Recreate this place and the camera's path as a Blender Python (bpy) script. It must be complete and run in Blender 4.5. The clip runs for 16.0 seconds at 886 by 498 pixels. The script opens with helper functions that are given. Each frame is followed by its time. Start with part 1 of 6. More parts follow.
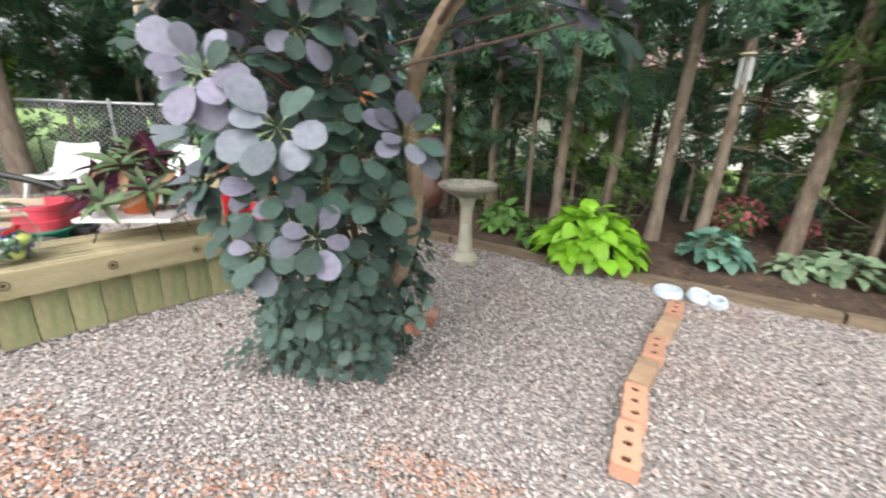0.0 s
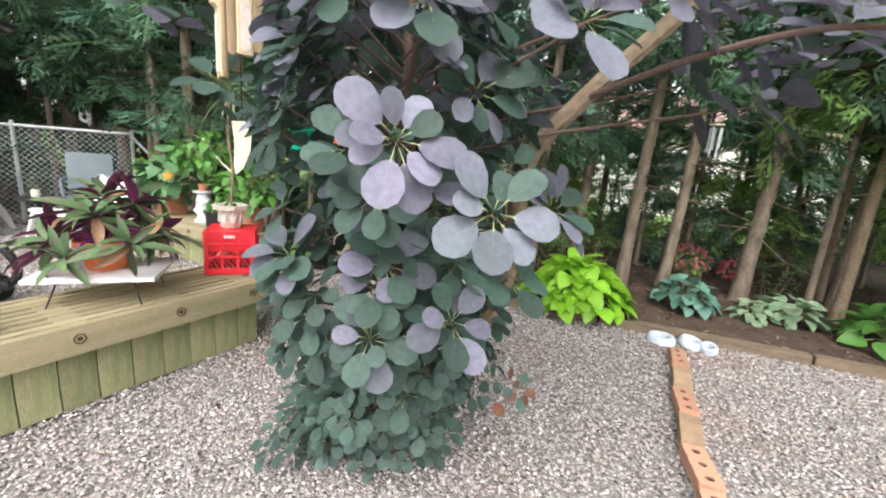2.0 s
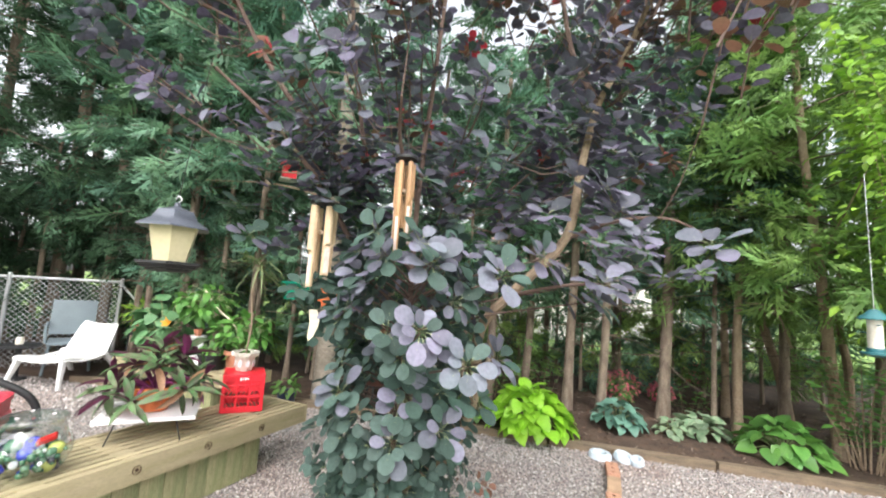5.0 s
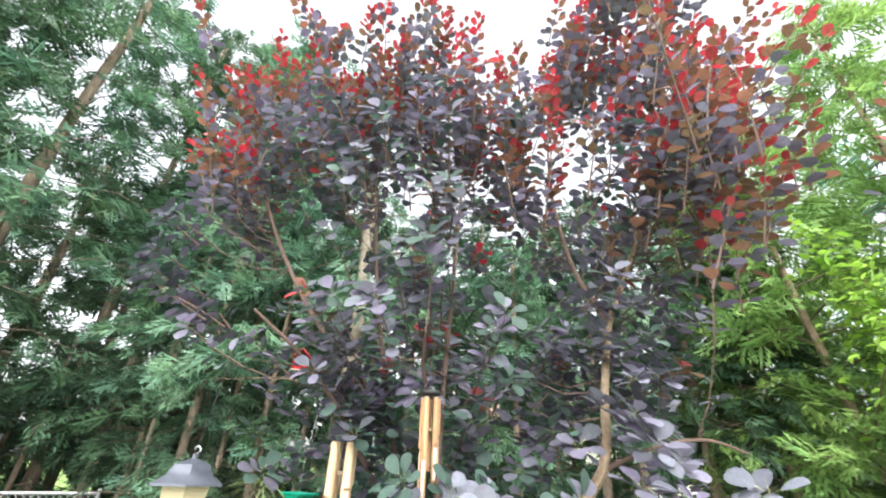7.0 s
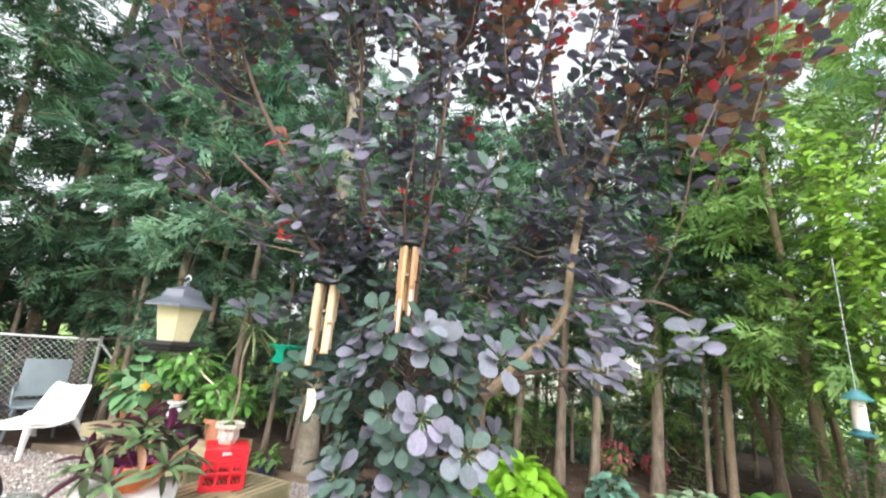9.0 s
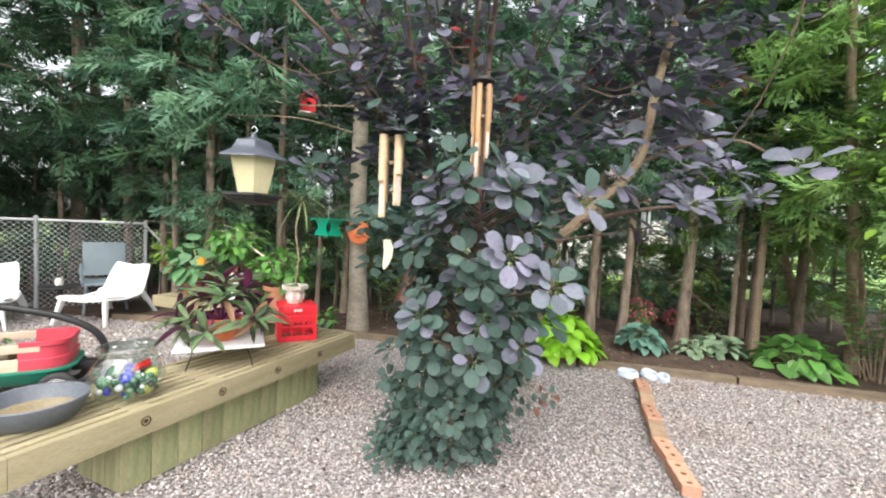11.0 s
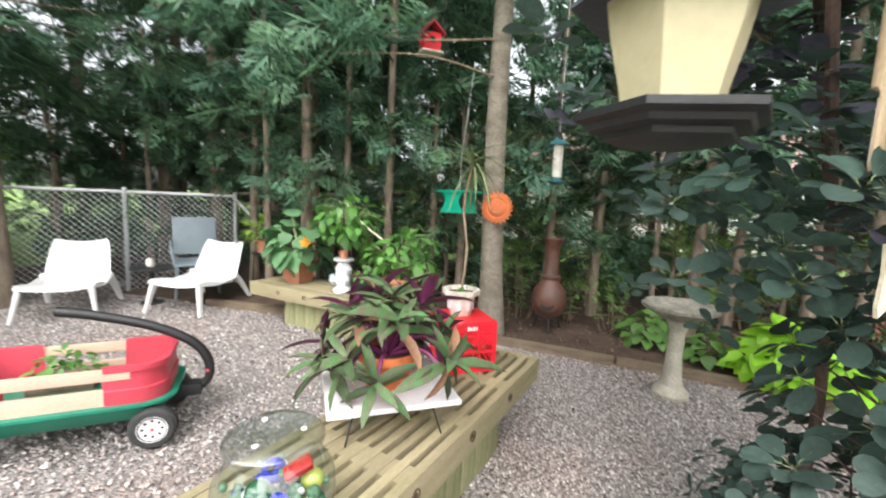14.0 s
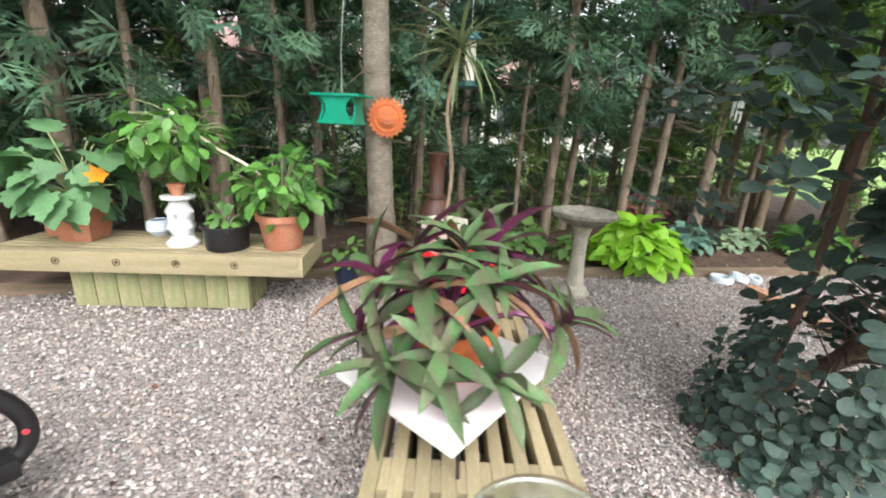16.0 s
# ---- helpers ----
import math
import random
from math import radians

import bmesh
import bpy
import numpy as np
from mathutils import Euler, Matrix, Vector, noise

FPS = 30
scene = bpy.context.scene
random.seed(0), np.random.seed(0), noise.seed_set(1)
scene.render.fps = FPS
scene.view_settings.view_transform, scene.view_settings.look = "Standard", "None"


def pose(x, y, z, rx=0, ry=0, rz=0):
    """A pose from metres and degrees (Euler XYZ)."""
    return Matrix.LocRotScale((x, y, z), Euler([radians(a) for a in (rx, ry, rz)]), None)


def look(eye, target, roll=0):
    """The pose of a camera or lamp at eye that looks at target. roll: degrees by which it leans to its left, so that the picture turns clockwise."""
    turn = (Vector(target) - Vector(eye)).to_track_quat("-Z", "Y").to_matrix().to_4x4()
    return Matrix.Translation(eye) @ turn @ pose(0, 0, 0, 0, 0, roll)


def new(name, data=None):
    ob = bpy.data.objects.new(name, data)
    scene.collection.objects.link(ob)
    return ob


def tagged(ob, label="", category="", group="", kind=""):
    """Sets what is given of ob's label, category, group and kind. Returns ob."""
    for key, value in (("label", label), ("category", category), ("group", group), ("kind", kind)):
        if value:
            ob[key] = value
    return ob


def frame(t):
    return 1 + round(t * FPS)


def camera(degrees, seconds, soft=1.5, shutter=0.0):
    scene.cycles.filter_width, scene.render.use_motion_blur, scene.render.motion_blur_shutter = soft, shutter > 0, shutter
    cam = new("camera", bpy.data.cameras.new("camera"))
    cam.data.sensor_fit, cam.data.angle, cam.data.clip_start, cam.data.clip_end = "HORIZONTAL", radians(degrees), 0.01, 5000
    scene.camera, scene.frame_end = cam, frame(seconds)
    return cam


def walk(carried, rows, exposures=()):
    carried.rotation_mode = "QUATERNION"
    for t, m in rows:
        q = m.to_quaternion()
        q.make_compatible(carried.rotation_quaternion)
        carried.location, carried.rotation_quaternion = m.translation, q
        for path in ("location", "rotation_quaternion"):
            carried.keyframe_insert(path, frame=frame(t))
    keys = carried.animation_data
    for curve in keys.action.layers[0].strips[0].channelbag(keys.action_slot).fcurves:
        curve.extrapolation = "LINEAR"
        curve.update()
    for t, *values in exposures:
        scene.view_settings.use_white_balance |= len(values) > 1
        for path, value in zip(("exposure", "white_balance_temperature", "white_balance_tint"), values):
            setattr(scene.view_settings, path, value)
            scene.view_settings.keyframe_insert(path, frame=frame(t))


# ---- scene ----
cam = camera(95.4, 16.0, soft=1.95, shutter=0.3)
PATH = [
    (0, (0.631, 0.47, 1.193), (0.043, 2.282, 0.586), 1.9),
    (0.5, (0.376, 0.548, 1.183), (-0.451, 2.282, 0.629), 0.6),
    (1, (0.183, 0.641, 1.212), (-0.466, 2.466, 0.715), 1.1),
    (1.5, (0.073, 0.615, 1.219), (-0.402, 2.496, 0.733), 1.6),
    (2, (-0.002, 0.475, 1.254), (-0.247, 2.414, 0.83), 4.5),
    (2.5, (-0.008, 0.341, 1.261), (-0.216, 2.296, 0.89), 4.7),
    (3, (-0.01, 0.148, 1.275), (-0.229, 2.106, 0.931), 4.0),
    (3.2, (-0.029, 0.087, 1.291), (-0.203, 2.06, 1.017), 3.9),
    (5.3, (-0.082, -0.424, 1.5), (-0.153, 1.546, 1.839), 3.5),
    (5.5, (-0.105, -0.437, 1.545), (-0.188, 1.514, 1.978), 2.6),
    (6, (-0.112, -0.478, 1.602), (-0.193, 1.418, 2.233), 1.5),
    (6.5, (-0.133, -0.518, 1.674), (-0.198, 1.304, 2.495), 1.3),
    (7, (-0.164, -0.543, 1.73), (-0.286, 1.207, 2.691), 2.1),
    (7.5, (-0.177, -0.56, 1.775), (-0.376, 1.16, 2.776), 3.9),
    (8, (-0.174, -0.53, 1.721), (-0.336, 1.26, 2.598), 4.5),
    (8.5, (-0.142, -0.52, 1.639), (-0.231, 1.357, 2.326), 4.7),
    (9, (-0.136, -0.495, 1.555), (-0.17, 1.445, 2.04), 4.7),
    (9.2, (-0.124, -0.488, 1.487), (-0.151, 1.473, 1.879), 4.5),
    (11.3, (-0.532, -0.38, 1.348), (-0.628, 1.615, 1.249), 1.5),
    (11.5, (-0.621, -0.302, 1.322), (-0.847, 1.683, 1.233), 1.3),
    (12, (-0.837, -0.1, 1.302), (-1.532, 1.773, 1.205), 0.8),
    (12.5, (-1.013, 0.063, 1.312), (-1.818, 1.894, 1.292), 0.9),
    (13, (-1.185, 0.217, 1.315), (-1.871, 2.092, 1.198), 2.2),
    (13.5, (-1.349, 0.46, 1.295), (-1.946, 2.365, 1.16), -0.1),
    (14, (-1.508, 0.662, 1.364), (-1.823, 2.623, 1.126), 2.7),
    (14.5, (-1.788, 0.847, 1.318), (-1.777, 2.737, 0.665), 2.4),
    (15, (-1.986, 0.97, 1.293), (-1.787, 2.848, 0.634), 3.6),
    (15.5, (-2.086, 1.14, 1.245), (-1.6, 2.993, 0.673), 1.9),
    (16, (-2.417, 1.285, 1.262), (-1.705, 3.065, 0.689), 2.9),
]
walk(cam, [(t, look(eye, target, roll)) for t, eye, target, roll in PATH], exposures=[(0.0, 1.6), (3.0, 1.68), (5.5, 1.92), (7.0, 2.2), (9.0, 1.94), (11.5, 1.66), (14.0, 1.68), (16.0, 1.74)])

# ---- world, sun ----
world = bpy.data.worlds.new("sky")
world.use_nodes = True
scene.world = world
wn, wl = world.node_tree.nodes, world.node_tree.links
sky = wn.new("ShaderNodeTexSky")
sky.sky_type = 'NISHITA'
sky.sun_disc = False
sky.sun_elevation, sky.sun_rotation = radians(50), radians(180)
sky.air_density, sky.dust_density, sky.ozone_density = 1.0, 4.0, 1.0
grey = wn.new("ShaderNodeHueSaturation")
grey.inputs["Saturation"].default_value = 0.22
wl.new(sky.outputs[0], grey.inputs["Color"])
wl.new(grey.outputs[0], wn["Background"].inputs[0])
wn["Background"].inputs[1].default_value = 0.15

sun_data = bpy.data.lights.new("sun", 'SUN')
sun_data.energy, sun_data.angle, sun_data.color = 1.5, radians(150), (1.0, 0.97, 0.93)
sun_ob = new("sun", sun_data)
sun_ob.matrix_world = look((0, -18.5, 22), (0, 0, 0))

rng = np.random.default_rng(7)


# ---- materials ----
def mat(name, color, rough=0.7, metal=0.0, vary=0.25, scale=8.0, bump=0.2, fine=90.0, tint=None,
        leaf=0.0, island=0.0, obj=0.0, coat=0.0, stretch=None, spec=0.5):
    """Painted or natural surface: two scales of noise in colour, fine relief, optional piece-to-piece change."""
    m = bpy.data.materials.new(name)
    m.use_nodes = True
    nt = m.node_tree
    n, l = nt.nodes, nt.links
    b = n["Principled BSDF"]
    b.inputs["Roughness"].default_value = rough
    b.inputs["Metallic"].default_value = metal
    b.inputs["Specular IOR Level"].default_value = spec
    if coat:
        b.inputs["Coat Weight"].default_value = coat
    tc = n.new("ShaderNodeTexCoord")
    src = tc.outputs["Object"]
    if stretch:
        mp = n.new("ShaderNodeMapping")
        mp.inputs["Scale"].default_value = stretch
        l.new(src, mp.inputs[0])
        src = mp.outputs[0]
    big = n.new("ShaderNodeTexNoise")
    big.inputs["Scale"].default_value, big.inputs["Detail"].default_value = scale, 5
    small = n.new("ShaderNodeTexNoise")
    small.inputs["Scale"].default_value, small.inputs["Detail"].default_value = fine, 4
    l.new(src, big.inputs["Vector"])
    l.new(src, small.inputs["Vector"])
    mix = n.new("ShaderNodeMix")
    mix.data_type = 'RGBA'
    c = Vector(color)
    t = Vector(tint) if tint else c * (1 - vary)
    mix.inputs[6].default_value = (*color, 1)
    mix.inputs[7].default_value = (*t, 1)
    ramp = n.new("ShaderNodeMapRange")
    ramp.inputs[1].default_value, ramp.inputs[2].default_value = 0.35, 0.68
    l.new(big.outputs[0], ramp.inputs[0])
    l.new(ramp.outputs[0], mix.inputs[0])
    hsv = n.new("ShaderNodeHueSaturation")
    l.new(mix.outputs[2], hsv.inputs["Color"])
    val = n.new("ShaderNodeMapRange")
    val.inputs[1].default_value, val.inputs[2].default_value = 0.3, 0.7
    val.inputs[3].default_value, val.inputs[4].default_value = 1 - vary * 0.6, 1 + vary * 0.6
    l.new(small.outputs[0], val.inputs[0])
    value = val.outputs[0]
    for amount, kind in ((island, "geo"), (obj, "obj")):
        if amount:
            r = n.new("ShaderNodeNewGeometry" if kind == "geo" else "ShaderNodeObjectInfo")
            rr = n.new("ShaderNodeMapRange")
            rr.inputs[3].default_value, rr.inputs[4].default_value = 1 - amount, 1 + amount
            l.new(r.outputs["Random Per Island" if kind == "geo" else "Random"], rr.inputs[0])
            mu = n.new("ShaderNodeMath")
            mu.operation = 'MULTIPLY'
            l.new(value, mu.inputs[0])
            l.new(rr.outputs[0], mu.inputs[1])
            value = mu.outputs[0]
    l.new(value, hsv.inputs["Value"])
    l.new(hsv.outputs[0], b.inputs["Base Color"])
    if bump:
        bp = n.new("ShaderNodeBump")
        bp.inputs["Strength"].default_value, bp.inputs["Distance"].default_value = bump, 0.01
        l.new(small.outputs[0], bp.inputs["Height"])
        l.new(bp.outputs[0], b.inputs["Normal"])
    if leaf:
        tr = n.new("ShaderNodeBsdfTranslucent")
        l.new(hsv.outputs[0], tr.inputs[0])
        ms = n.new("ShaderNodeMixShader")
        ms.inputs[0].default_value = leaf
        l.new(b.outputs[0], ms.inputs[1])
        l.new(tr.outputs[0], ms.inputs[2])
        l.new(ms.outputs[0], n["Material Output"].inputs[0])
    return m


def thin_glass(name, tint, sheen=0.08, rough=0.03):
    """A single glass wall: clear, with gloss that grows at grazing angles."""
    m = bpy.data.materials.new(name)
    m.use_nodes = True
    n, l = m.node_tree.nodes, m.node_tree.links
    tr, gl, fr, mx = n.new("ShaderNodeBsdfTransparent"), n.new("ShaderNodeBsdfGlossy"), n.new("ShaderNodeLayerWeight"), n.new("ShaderNodeMixShader")
    steep = n.new("ShaderNodeMath")
    steep.operation = 'POWER'
    steep.inputs[1].default_value = 3.0
    gloss = n.new("ShaderNodeMath")
    gloss.operation = 'MULTIPLY_ADD'
    gloss.inputs[1].default_value, gloss.inputs[2].default_value = 0.6, sheen
    tr.inputs[0].default_value = (*tint, 1)
    gl.inputs["Roughness"].default_value = rough
    l.new(fr.outputs["Facing"], steep.inputs[0])
    l.new(steep.outputs[0], gloss.inputs[0])
    l.new(gloss.outputs[0], mx.inputs[0])
    l.new(tr.outputs[0], mx.inputs[1])
    l.new(gl.outputs[0], mx.inputs[2])
    l.new(mx.outputs[0], n["Material Output"].inputs[0])
    return m


def ramp_mat(name, stops, rough=0.9, noise_scale=0.9, patch=None, bump_scale=None):
    """Loose stones: each piece takes its own colour from the stops; a broad noise lays a second hue in patches."""
    m = bpy.data.materials.new(name)
    m.use_nodes = True
    n, l = m.node_tree.nodes, m.node_tree.links
    b = n["Principled BSDF"]
    b.inputs["Roughness"].default_value = rough
    cr = n.new("ShaderNodeValToRGB")
    while len(cr.color_ramp.elements) < len(stops):
        cr.color_ramp.elements.new(0.5)
    for e, (p, c) in zip(cr.color_ramp.elements, stops):
        e.position, e.color = p, (*c, 1)
    tc = n.new("ShaderNodeTexCoord")
    if bump_scale:
        v = n.new("ShaderNodeTexVoronoi")
        v.inputs["Scale"].default_value = bump_scale
        l.new(tc.outputs["Object"], v.inputs["Vector"])
        sep = n.new("ShaderNodeSeparateColor")
        l.new(v.outputs["Color"], sep.inputs[0])
        l.new(sep.outputs[0], cr.inputs[0])
        bp = n.new("ShaderNodeBump")
        bp.invert = True
        bp.inputs["Strength"].default_value, bp.inputs["Distance"].default_value = 0.9, 0.012
        l.new(v.outputs["Distance"], bp.inputs["Height"])
        l.new(bp.outputs[0], b.inputs["Normal"])
    else:
        g = n.new("ShaderNodeNewGeometry")
        l.new(g.outputs["Random Per Island"], cr.inputs[0])
    colour = cr.outputs[0]
    if patch:
        nz = n.new("ShaderNodeTexNoise")
        nz.inputs["Scale"].default_value, nz.inputs["Detail"].default_value = noise_scale, 3
        l.new(tc.outputs["Object"], nz.inputs["Vector"])
        r = n.new("ShaderNodeMapRange")
        r.inputs[1].default_value, r.inputs[2].default_value = 0.52, 0.72
        l.new(nz.outputs[0], r.inputs[0])
        mx = n.new("ShaderNodeMix")
        mx.data_type, mx.blend_type = 'RGBA', 'MULTIPLY'
        mx.inputs[7].default_value = (*patch, 1)
        l.new(r.outputs[0], mx.inputs[0])
        l.new(colour, mx.inputs[6])
        colour = mx.outputs[2]
    l.new(colour, b.inputs["Base Color"])
    return m


M = {}
STONES = [(0.0, (0.12, 0.11, 0.108)), (0.12, (0.25, 0.228, 0.222)), (0.35, (0.36, 0.325, 0.312)), (0.6, (0.45, 0.41, 0.398)),
          (0.78, (0.40, 0.315, 0.28)), (0.9, (0.53, 0.505, 0.495)), (1.0, (0.70, 0.68, 0.66))]
M["pebble"] = ramp_mat("pebble_stone", STONES, patch=(1.0, 0.90, 0.86))
# bed sheet: stone colours darkened to match the shadows between the loose stones
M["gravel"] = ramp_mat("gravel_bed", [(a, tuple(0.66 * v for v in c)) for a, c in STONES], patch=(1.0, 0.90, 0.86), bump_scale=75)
M["red_chip"] = ramp_mat("red_stone", [(0.0, (0.26, 0.13, 0.085)), (0.5, (0.40, 0.23, 0.165)), (1.0, (0.52, 0.36, 0.28))])
M["soil"] = mat("soil", (0.055, 0.035, 0.026), 0.95, vary=0.5, scale=5, bump=1.0, fine=60, tint=(0.10, 0.065, 0.045))
M["mulch"] = ramp_mat("bark_mulch", [(0.0, (0.03, 0.018, 0.013)), (0.5, (0.08, 0.045, 0.03)), (0.9, (0.14, 0.085, 0.055)), (1.0, (0.35, 0.3, 0.24))])
M["lawn"] = mat("lawn", (0.10, 0.19, 0.035), 0.9, vary=0.35, scale=0.6, bump=0.6, fine=40, tint=(0.17, 0.26, 0.06))
M["deck"] = mat("weathered_deck_wood", (0.34, 0.285, 0.18), 0.8, vary=0.3, scale=3, fine=40, bump=0.5, tint=(0.27, 0.235, 0.13), obj=0.18, stretch=(1, 9, 9))
M["deck_side"] = mat("weathered_board_wood", (0.30, 0.275, 0.155), 0.85, vary=0.35, scale=3, fine=40, bump=0.5, tint=(0.19, 0.21, 0.10), obj=0.2, stretch=(9, 9, 1))
M["timber"] = mat("old_edging_timber", (0.23, 0.17, 0.115), 0.9, vary=0.4, scale=4, fine=50, bump=0.8, tint=(0.13, 0.10, 0.07), stretch=(1, 8, 8))
M["bolt"] = mat("rusty_bolt", (0.11, 0.07, 0.045), 0.6, metal=0.6, vary=0.3)
# near-black that puts the shade of holes and openings into the colour
M["hole"] = mat("recess_shade", (0.02, 0.016, 0.012), 0.9)
M["bark"] = mat("conifer_bark", (0.27, 0.215, 0.165), 0.95, vary=0.45, scale=6, fine=45, bump=1.0, tint=(0.15, 0.11, 0.085), stretch=(3, 3, 0.8))
M["bark_grey"] = mat("grey_bark", (0.27, 0.235, 0.19), 0.95, vary=0.4, scale=5, fine=35, bump=1.0, tint=(0.16, 0.135, 0.105), stretch=(1, 1, 2.2))
M["bark_light"] = mat("shrub_bark", (0.29, 0.22, 0.155), 0.9, vary=0.35, scale=7, fine=50, bump=0.7, tint=(0.22, 0.155, 0.105))
M["smoke_bark"] = mat("dark_reddish_bark", (0.13, 0.085, 0.07), 0.9, vary=0.3)
M["twig"] = mat("dead_twig", (0.16, 0.125, 0.095), 0.95, vary=0.3)
M["cedar"] = mat("cedar_foliage", (0.135, 0.245, 0.125), 0.6, vary=0.3, scale=1.2, fine=30, island=0.5, leaf=0.42, bump=0, tint=(0.10, 0.215, 0.16))
# darker cedar tone: own variation in the hedge row, painted-in shade on background trees
M["cedar_dark_shaded"] = mat("dark_shaded_cedar_foliage", (0.08, 0.155, 0.08), 0.65, vary=0.3, scale=1.2, fine=30, island=0.4, leaf=0.3, bump=0, tint=(0.035, 0.08, 0.045))
M["cedar_bright"] = mat("bright_cedar_foliage", (0.24, 0.37, 0.10), 0.6, vary=0.3, scale=1.2, fine=30, island=0.4, leaf=0.4, bump=0, tint=(0.16, 0.30, 0.10))
M["shrub"] = mat("yellow_green_leaf", (0.31, 0.49, 0.07), 0.5, vary=0.3, scale=2, island=0.35, leaf=0.4, bump=0, tint=(0.22, 0.41, 0.07))
M["smoke_green"] = mat("blue_green_leaf", (0.068, 0.104, 0.092), 0.6, vary=0.25, scale=3, fine=60, island=0.3, leaf=0.25, bump=0.1, spec=0.3, tint=(0.055, 0.10, 0.08))
M["smoke_purple"] = mat("purple_leaf", (0.155, 0.145, 0.20), 0.6, vary=0.25, scale=4, fine=60, island=0.3, leaf=0.15, bump=0.1, spec=0.3, tint=(0.115, 0.135, 0.155))
M["smoke_dark"] = mat("dark_purple_leaf", (0.155, 0.135, 0.205), 0.7, vary=0.3, scale=3, fine=60, island=0.45, leaf=0.4, bump=0.1, spec=0.2, tint=(0.10, 0.115, 0.125))
M["smoke_red"] = mat("red_young_leaf", (0.44, 0.028, 0.05), 0.5, vary=0.3, scale=3, fine=60, island=0.4, leaf=0.35, bump=0, tint=(0.24, 0.05, 0.045))
M["smoke_bronze"] = mat("bronze_leaf", (0.22, 0.095, 0.065), 0.45, vary=0.3, scale=3, fine=60, island=0.3, leaf=0.4, bump=0, tint=(0.12, 0.09, 0.05))
M["petiole"] = mat("pale_stalk", (0.28, 0.33, 0.16), 0.6, vary=0.2)
M["hosta_lime"] = mat("lime_hosta_leaf", (0.29, 0.57, 0.035), 0.45, vary=0.2, scale=5, island=0.22, leaf=0.3, bump=0.1, tint=(0.22, 0.47, 0.035))
M["hosta_blue"] = mat("blue_hosta_leaf", (0.15, 0.29, 0.22), 0.5, vary=0.2, scale=6, island=0.25, leaf=0.2, bump=0.15, tint=(0.11, 0.24, 0.19))
M["hosta_green"] = mat("green_hosta_leaf", (0.12, 0.25, 0.06), 0.5, vary=0.25, scale=6, island=0.25, leaf=0.25, bump=0.1)
M["hosta_pale"] = mat("variegated_hosta_leaf", (0.30, 0.38, 0.25), 0.5, vary=0.35, scale=25, island=0.25, leaf=0.25, bump=0.1, tint=(0.15, 0.27, 0.15))
M["leaf_mid"] = mat("potted_plant_leaf", (0.09, 0.24, 0.055), 0.45, vary=0.25, scale=6, island=0.35, leaf=0.3, bump=0.1, tint=(0.14, 0.32, 0.065))
M["leaf_squash"] = mat("squash_leaf", (0.11, 0.25, 0.11), 0.6, vary=0.25, scale=10, island=0.2, leaf=0.25, bump=0.5, tint=(0.15, 0.30, 0.14))
M["leaf_near"] = mat("pale_green_leaf", (0.20, 0.38, 0.19), 0.5, vary=0.25, scale=6, island=0.25, leaf=0.35, bump=0.1)
M["oyster_top"] = mat("oyster_leaf_green", (0.052, 0.125, 0.042), 0.55, spec=0.3, vary=0.45, scale=7, island=0.5, bump=0.05, tint=(0.085, 0.075, 0.05), stretch=(6, 1, 1))
M["oyster_under"] = mat("oyster_leaf_purple", (0.20, 0.035, 0.12), 0.4, vary=0.3, scale=7, island=0.3, bump=0.05)
M["oyster_dry"] = mat("oyster_leaf_dry", (0.34, 0.19, 0.11), 0.6, vary=0.3, scale=9, island=0.25, bump=0.1)
M["dracaena"] = mat("thin_strap_leaf", (0.22, 0.29, 0.13), 0.5, vary=0.3, island=0.3, leaf=0.2, bump=0)
M["terracotta"] = mat("terracotta", (0.43, 0.15, 0.08), 0.85, vary=0.25, scale=9, fine=90, bump=0.2, tint=(0.47, 0.22, 0.14))
M["terra_orange"] = mat("orange_terracotta", (0.62, 0.17, 0.055), 0.8, vary=0.2, scale=12, bump=0.3)
M["white_plastic"] = mat("white_plastic", (0.80, 0.80, 0.80), 0.4, vary=0.06, scale=3, bump=0.02)
M["white_glaze"] = mat("white_pot_glaze", (0.72, 0.69, 0.62), 0.5, vary=0.15, scale=14, bump=0.1, tint=(0.5, 0.46, 0.38))
M["white_stone"] = mat("white_plaster", (0.72, 0.73, 0.75), 0.7, vary=0.2, scale=20, bump=0.3)
M["red_plastic"] = mat("red_plastic", (0.72, 0.018, 0.035), 0.42, vary=0.12, scale=6, bump=0.04)
M["wagon_red"] = mat("faded_red_plastic", (0.55, 0.055, 0.085), 0.45, vary=0.15, scale=5, bump=0.05)
M["wagon_green"] = mat("green_plastic", (0.012, 0.21, 0.135), 0.4, vary=0.15, scale=5, bump=0.05)
M["wagon_tan"] = mat("tan_plastic", (0.56, 0.42, 0.32), 0.5, vary=0.12, scale=5, bump=0.05)
M["black"] = mat("black_plastic", (0.014, 0.014, 0.016), 0.5, vary=0.2, scale=8, bump=0.1)
M["tyre"] = mat("worn_tyre", (0.035, 0.035, 0.036), 0.8, vary=0.3, scale=15, bump=0.4)
M["concrete"] = mat("cast_concrete", (0.46, 0.43, 0.36), 0.9, vary=0.3, scale=9, fine=70, bump=0.6, tint=(0.33, 0.32, 0.25))
M["concrete_dark"] = mat("mossy_concrete", (0.33, 0.31, 0.26), 0.95, vary=0.4, scale=12, fine=60, bump=0.8)
M["clay_brown"] = mat("glazed_brown_clay", (0.13, 0.05, 0.035), 0.45, vary=0.35, scale=8, bump=0.3, tint=(0.07, 0.04, 0.03))
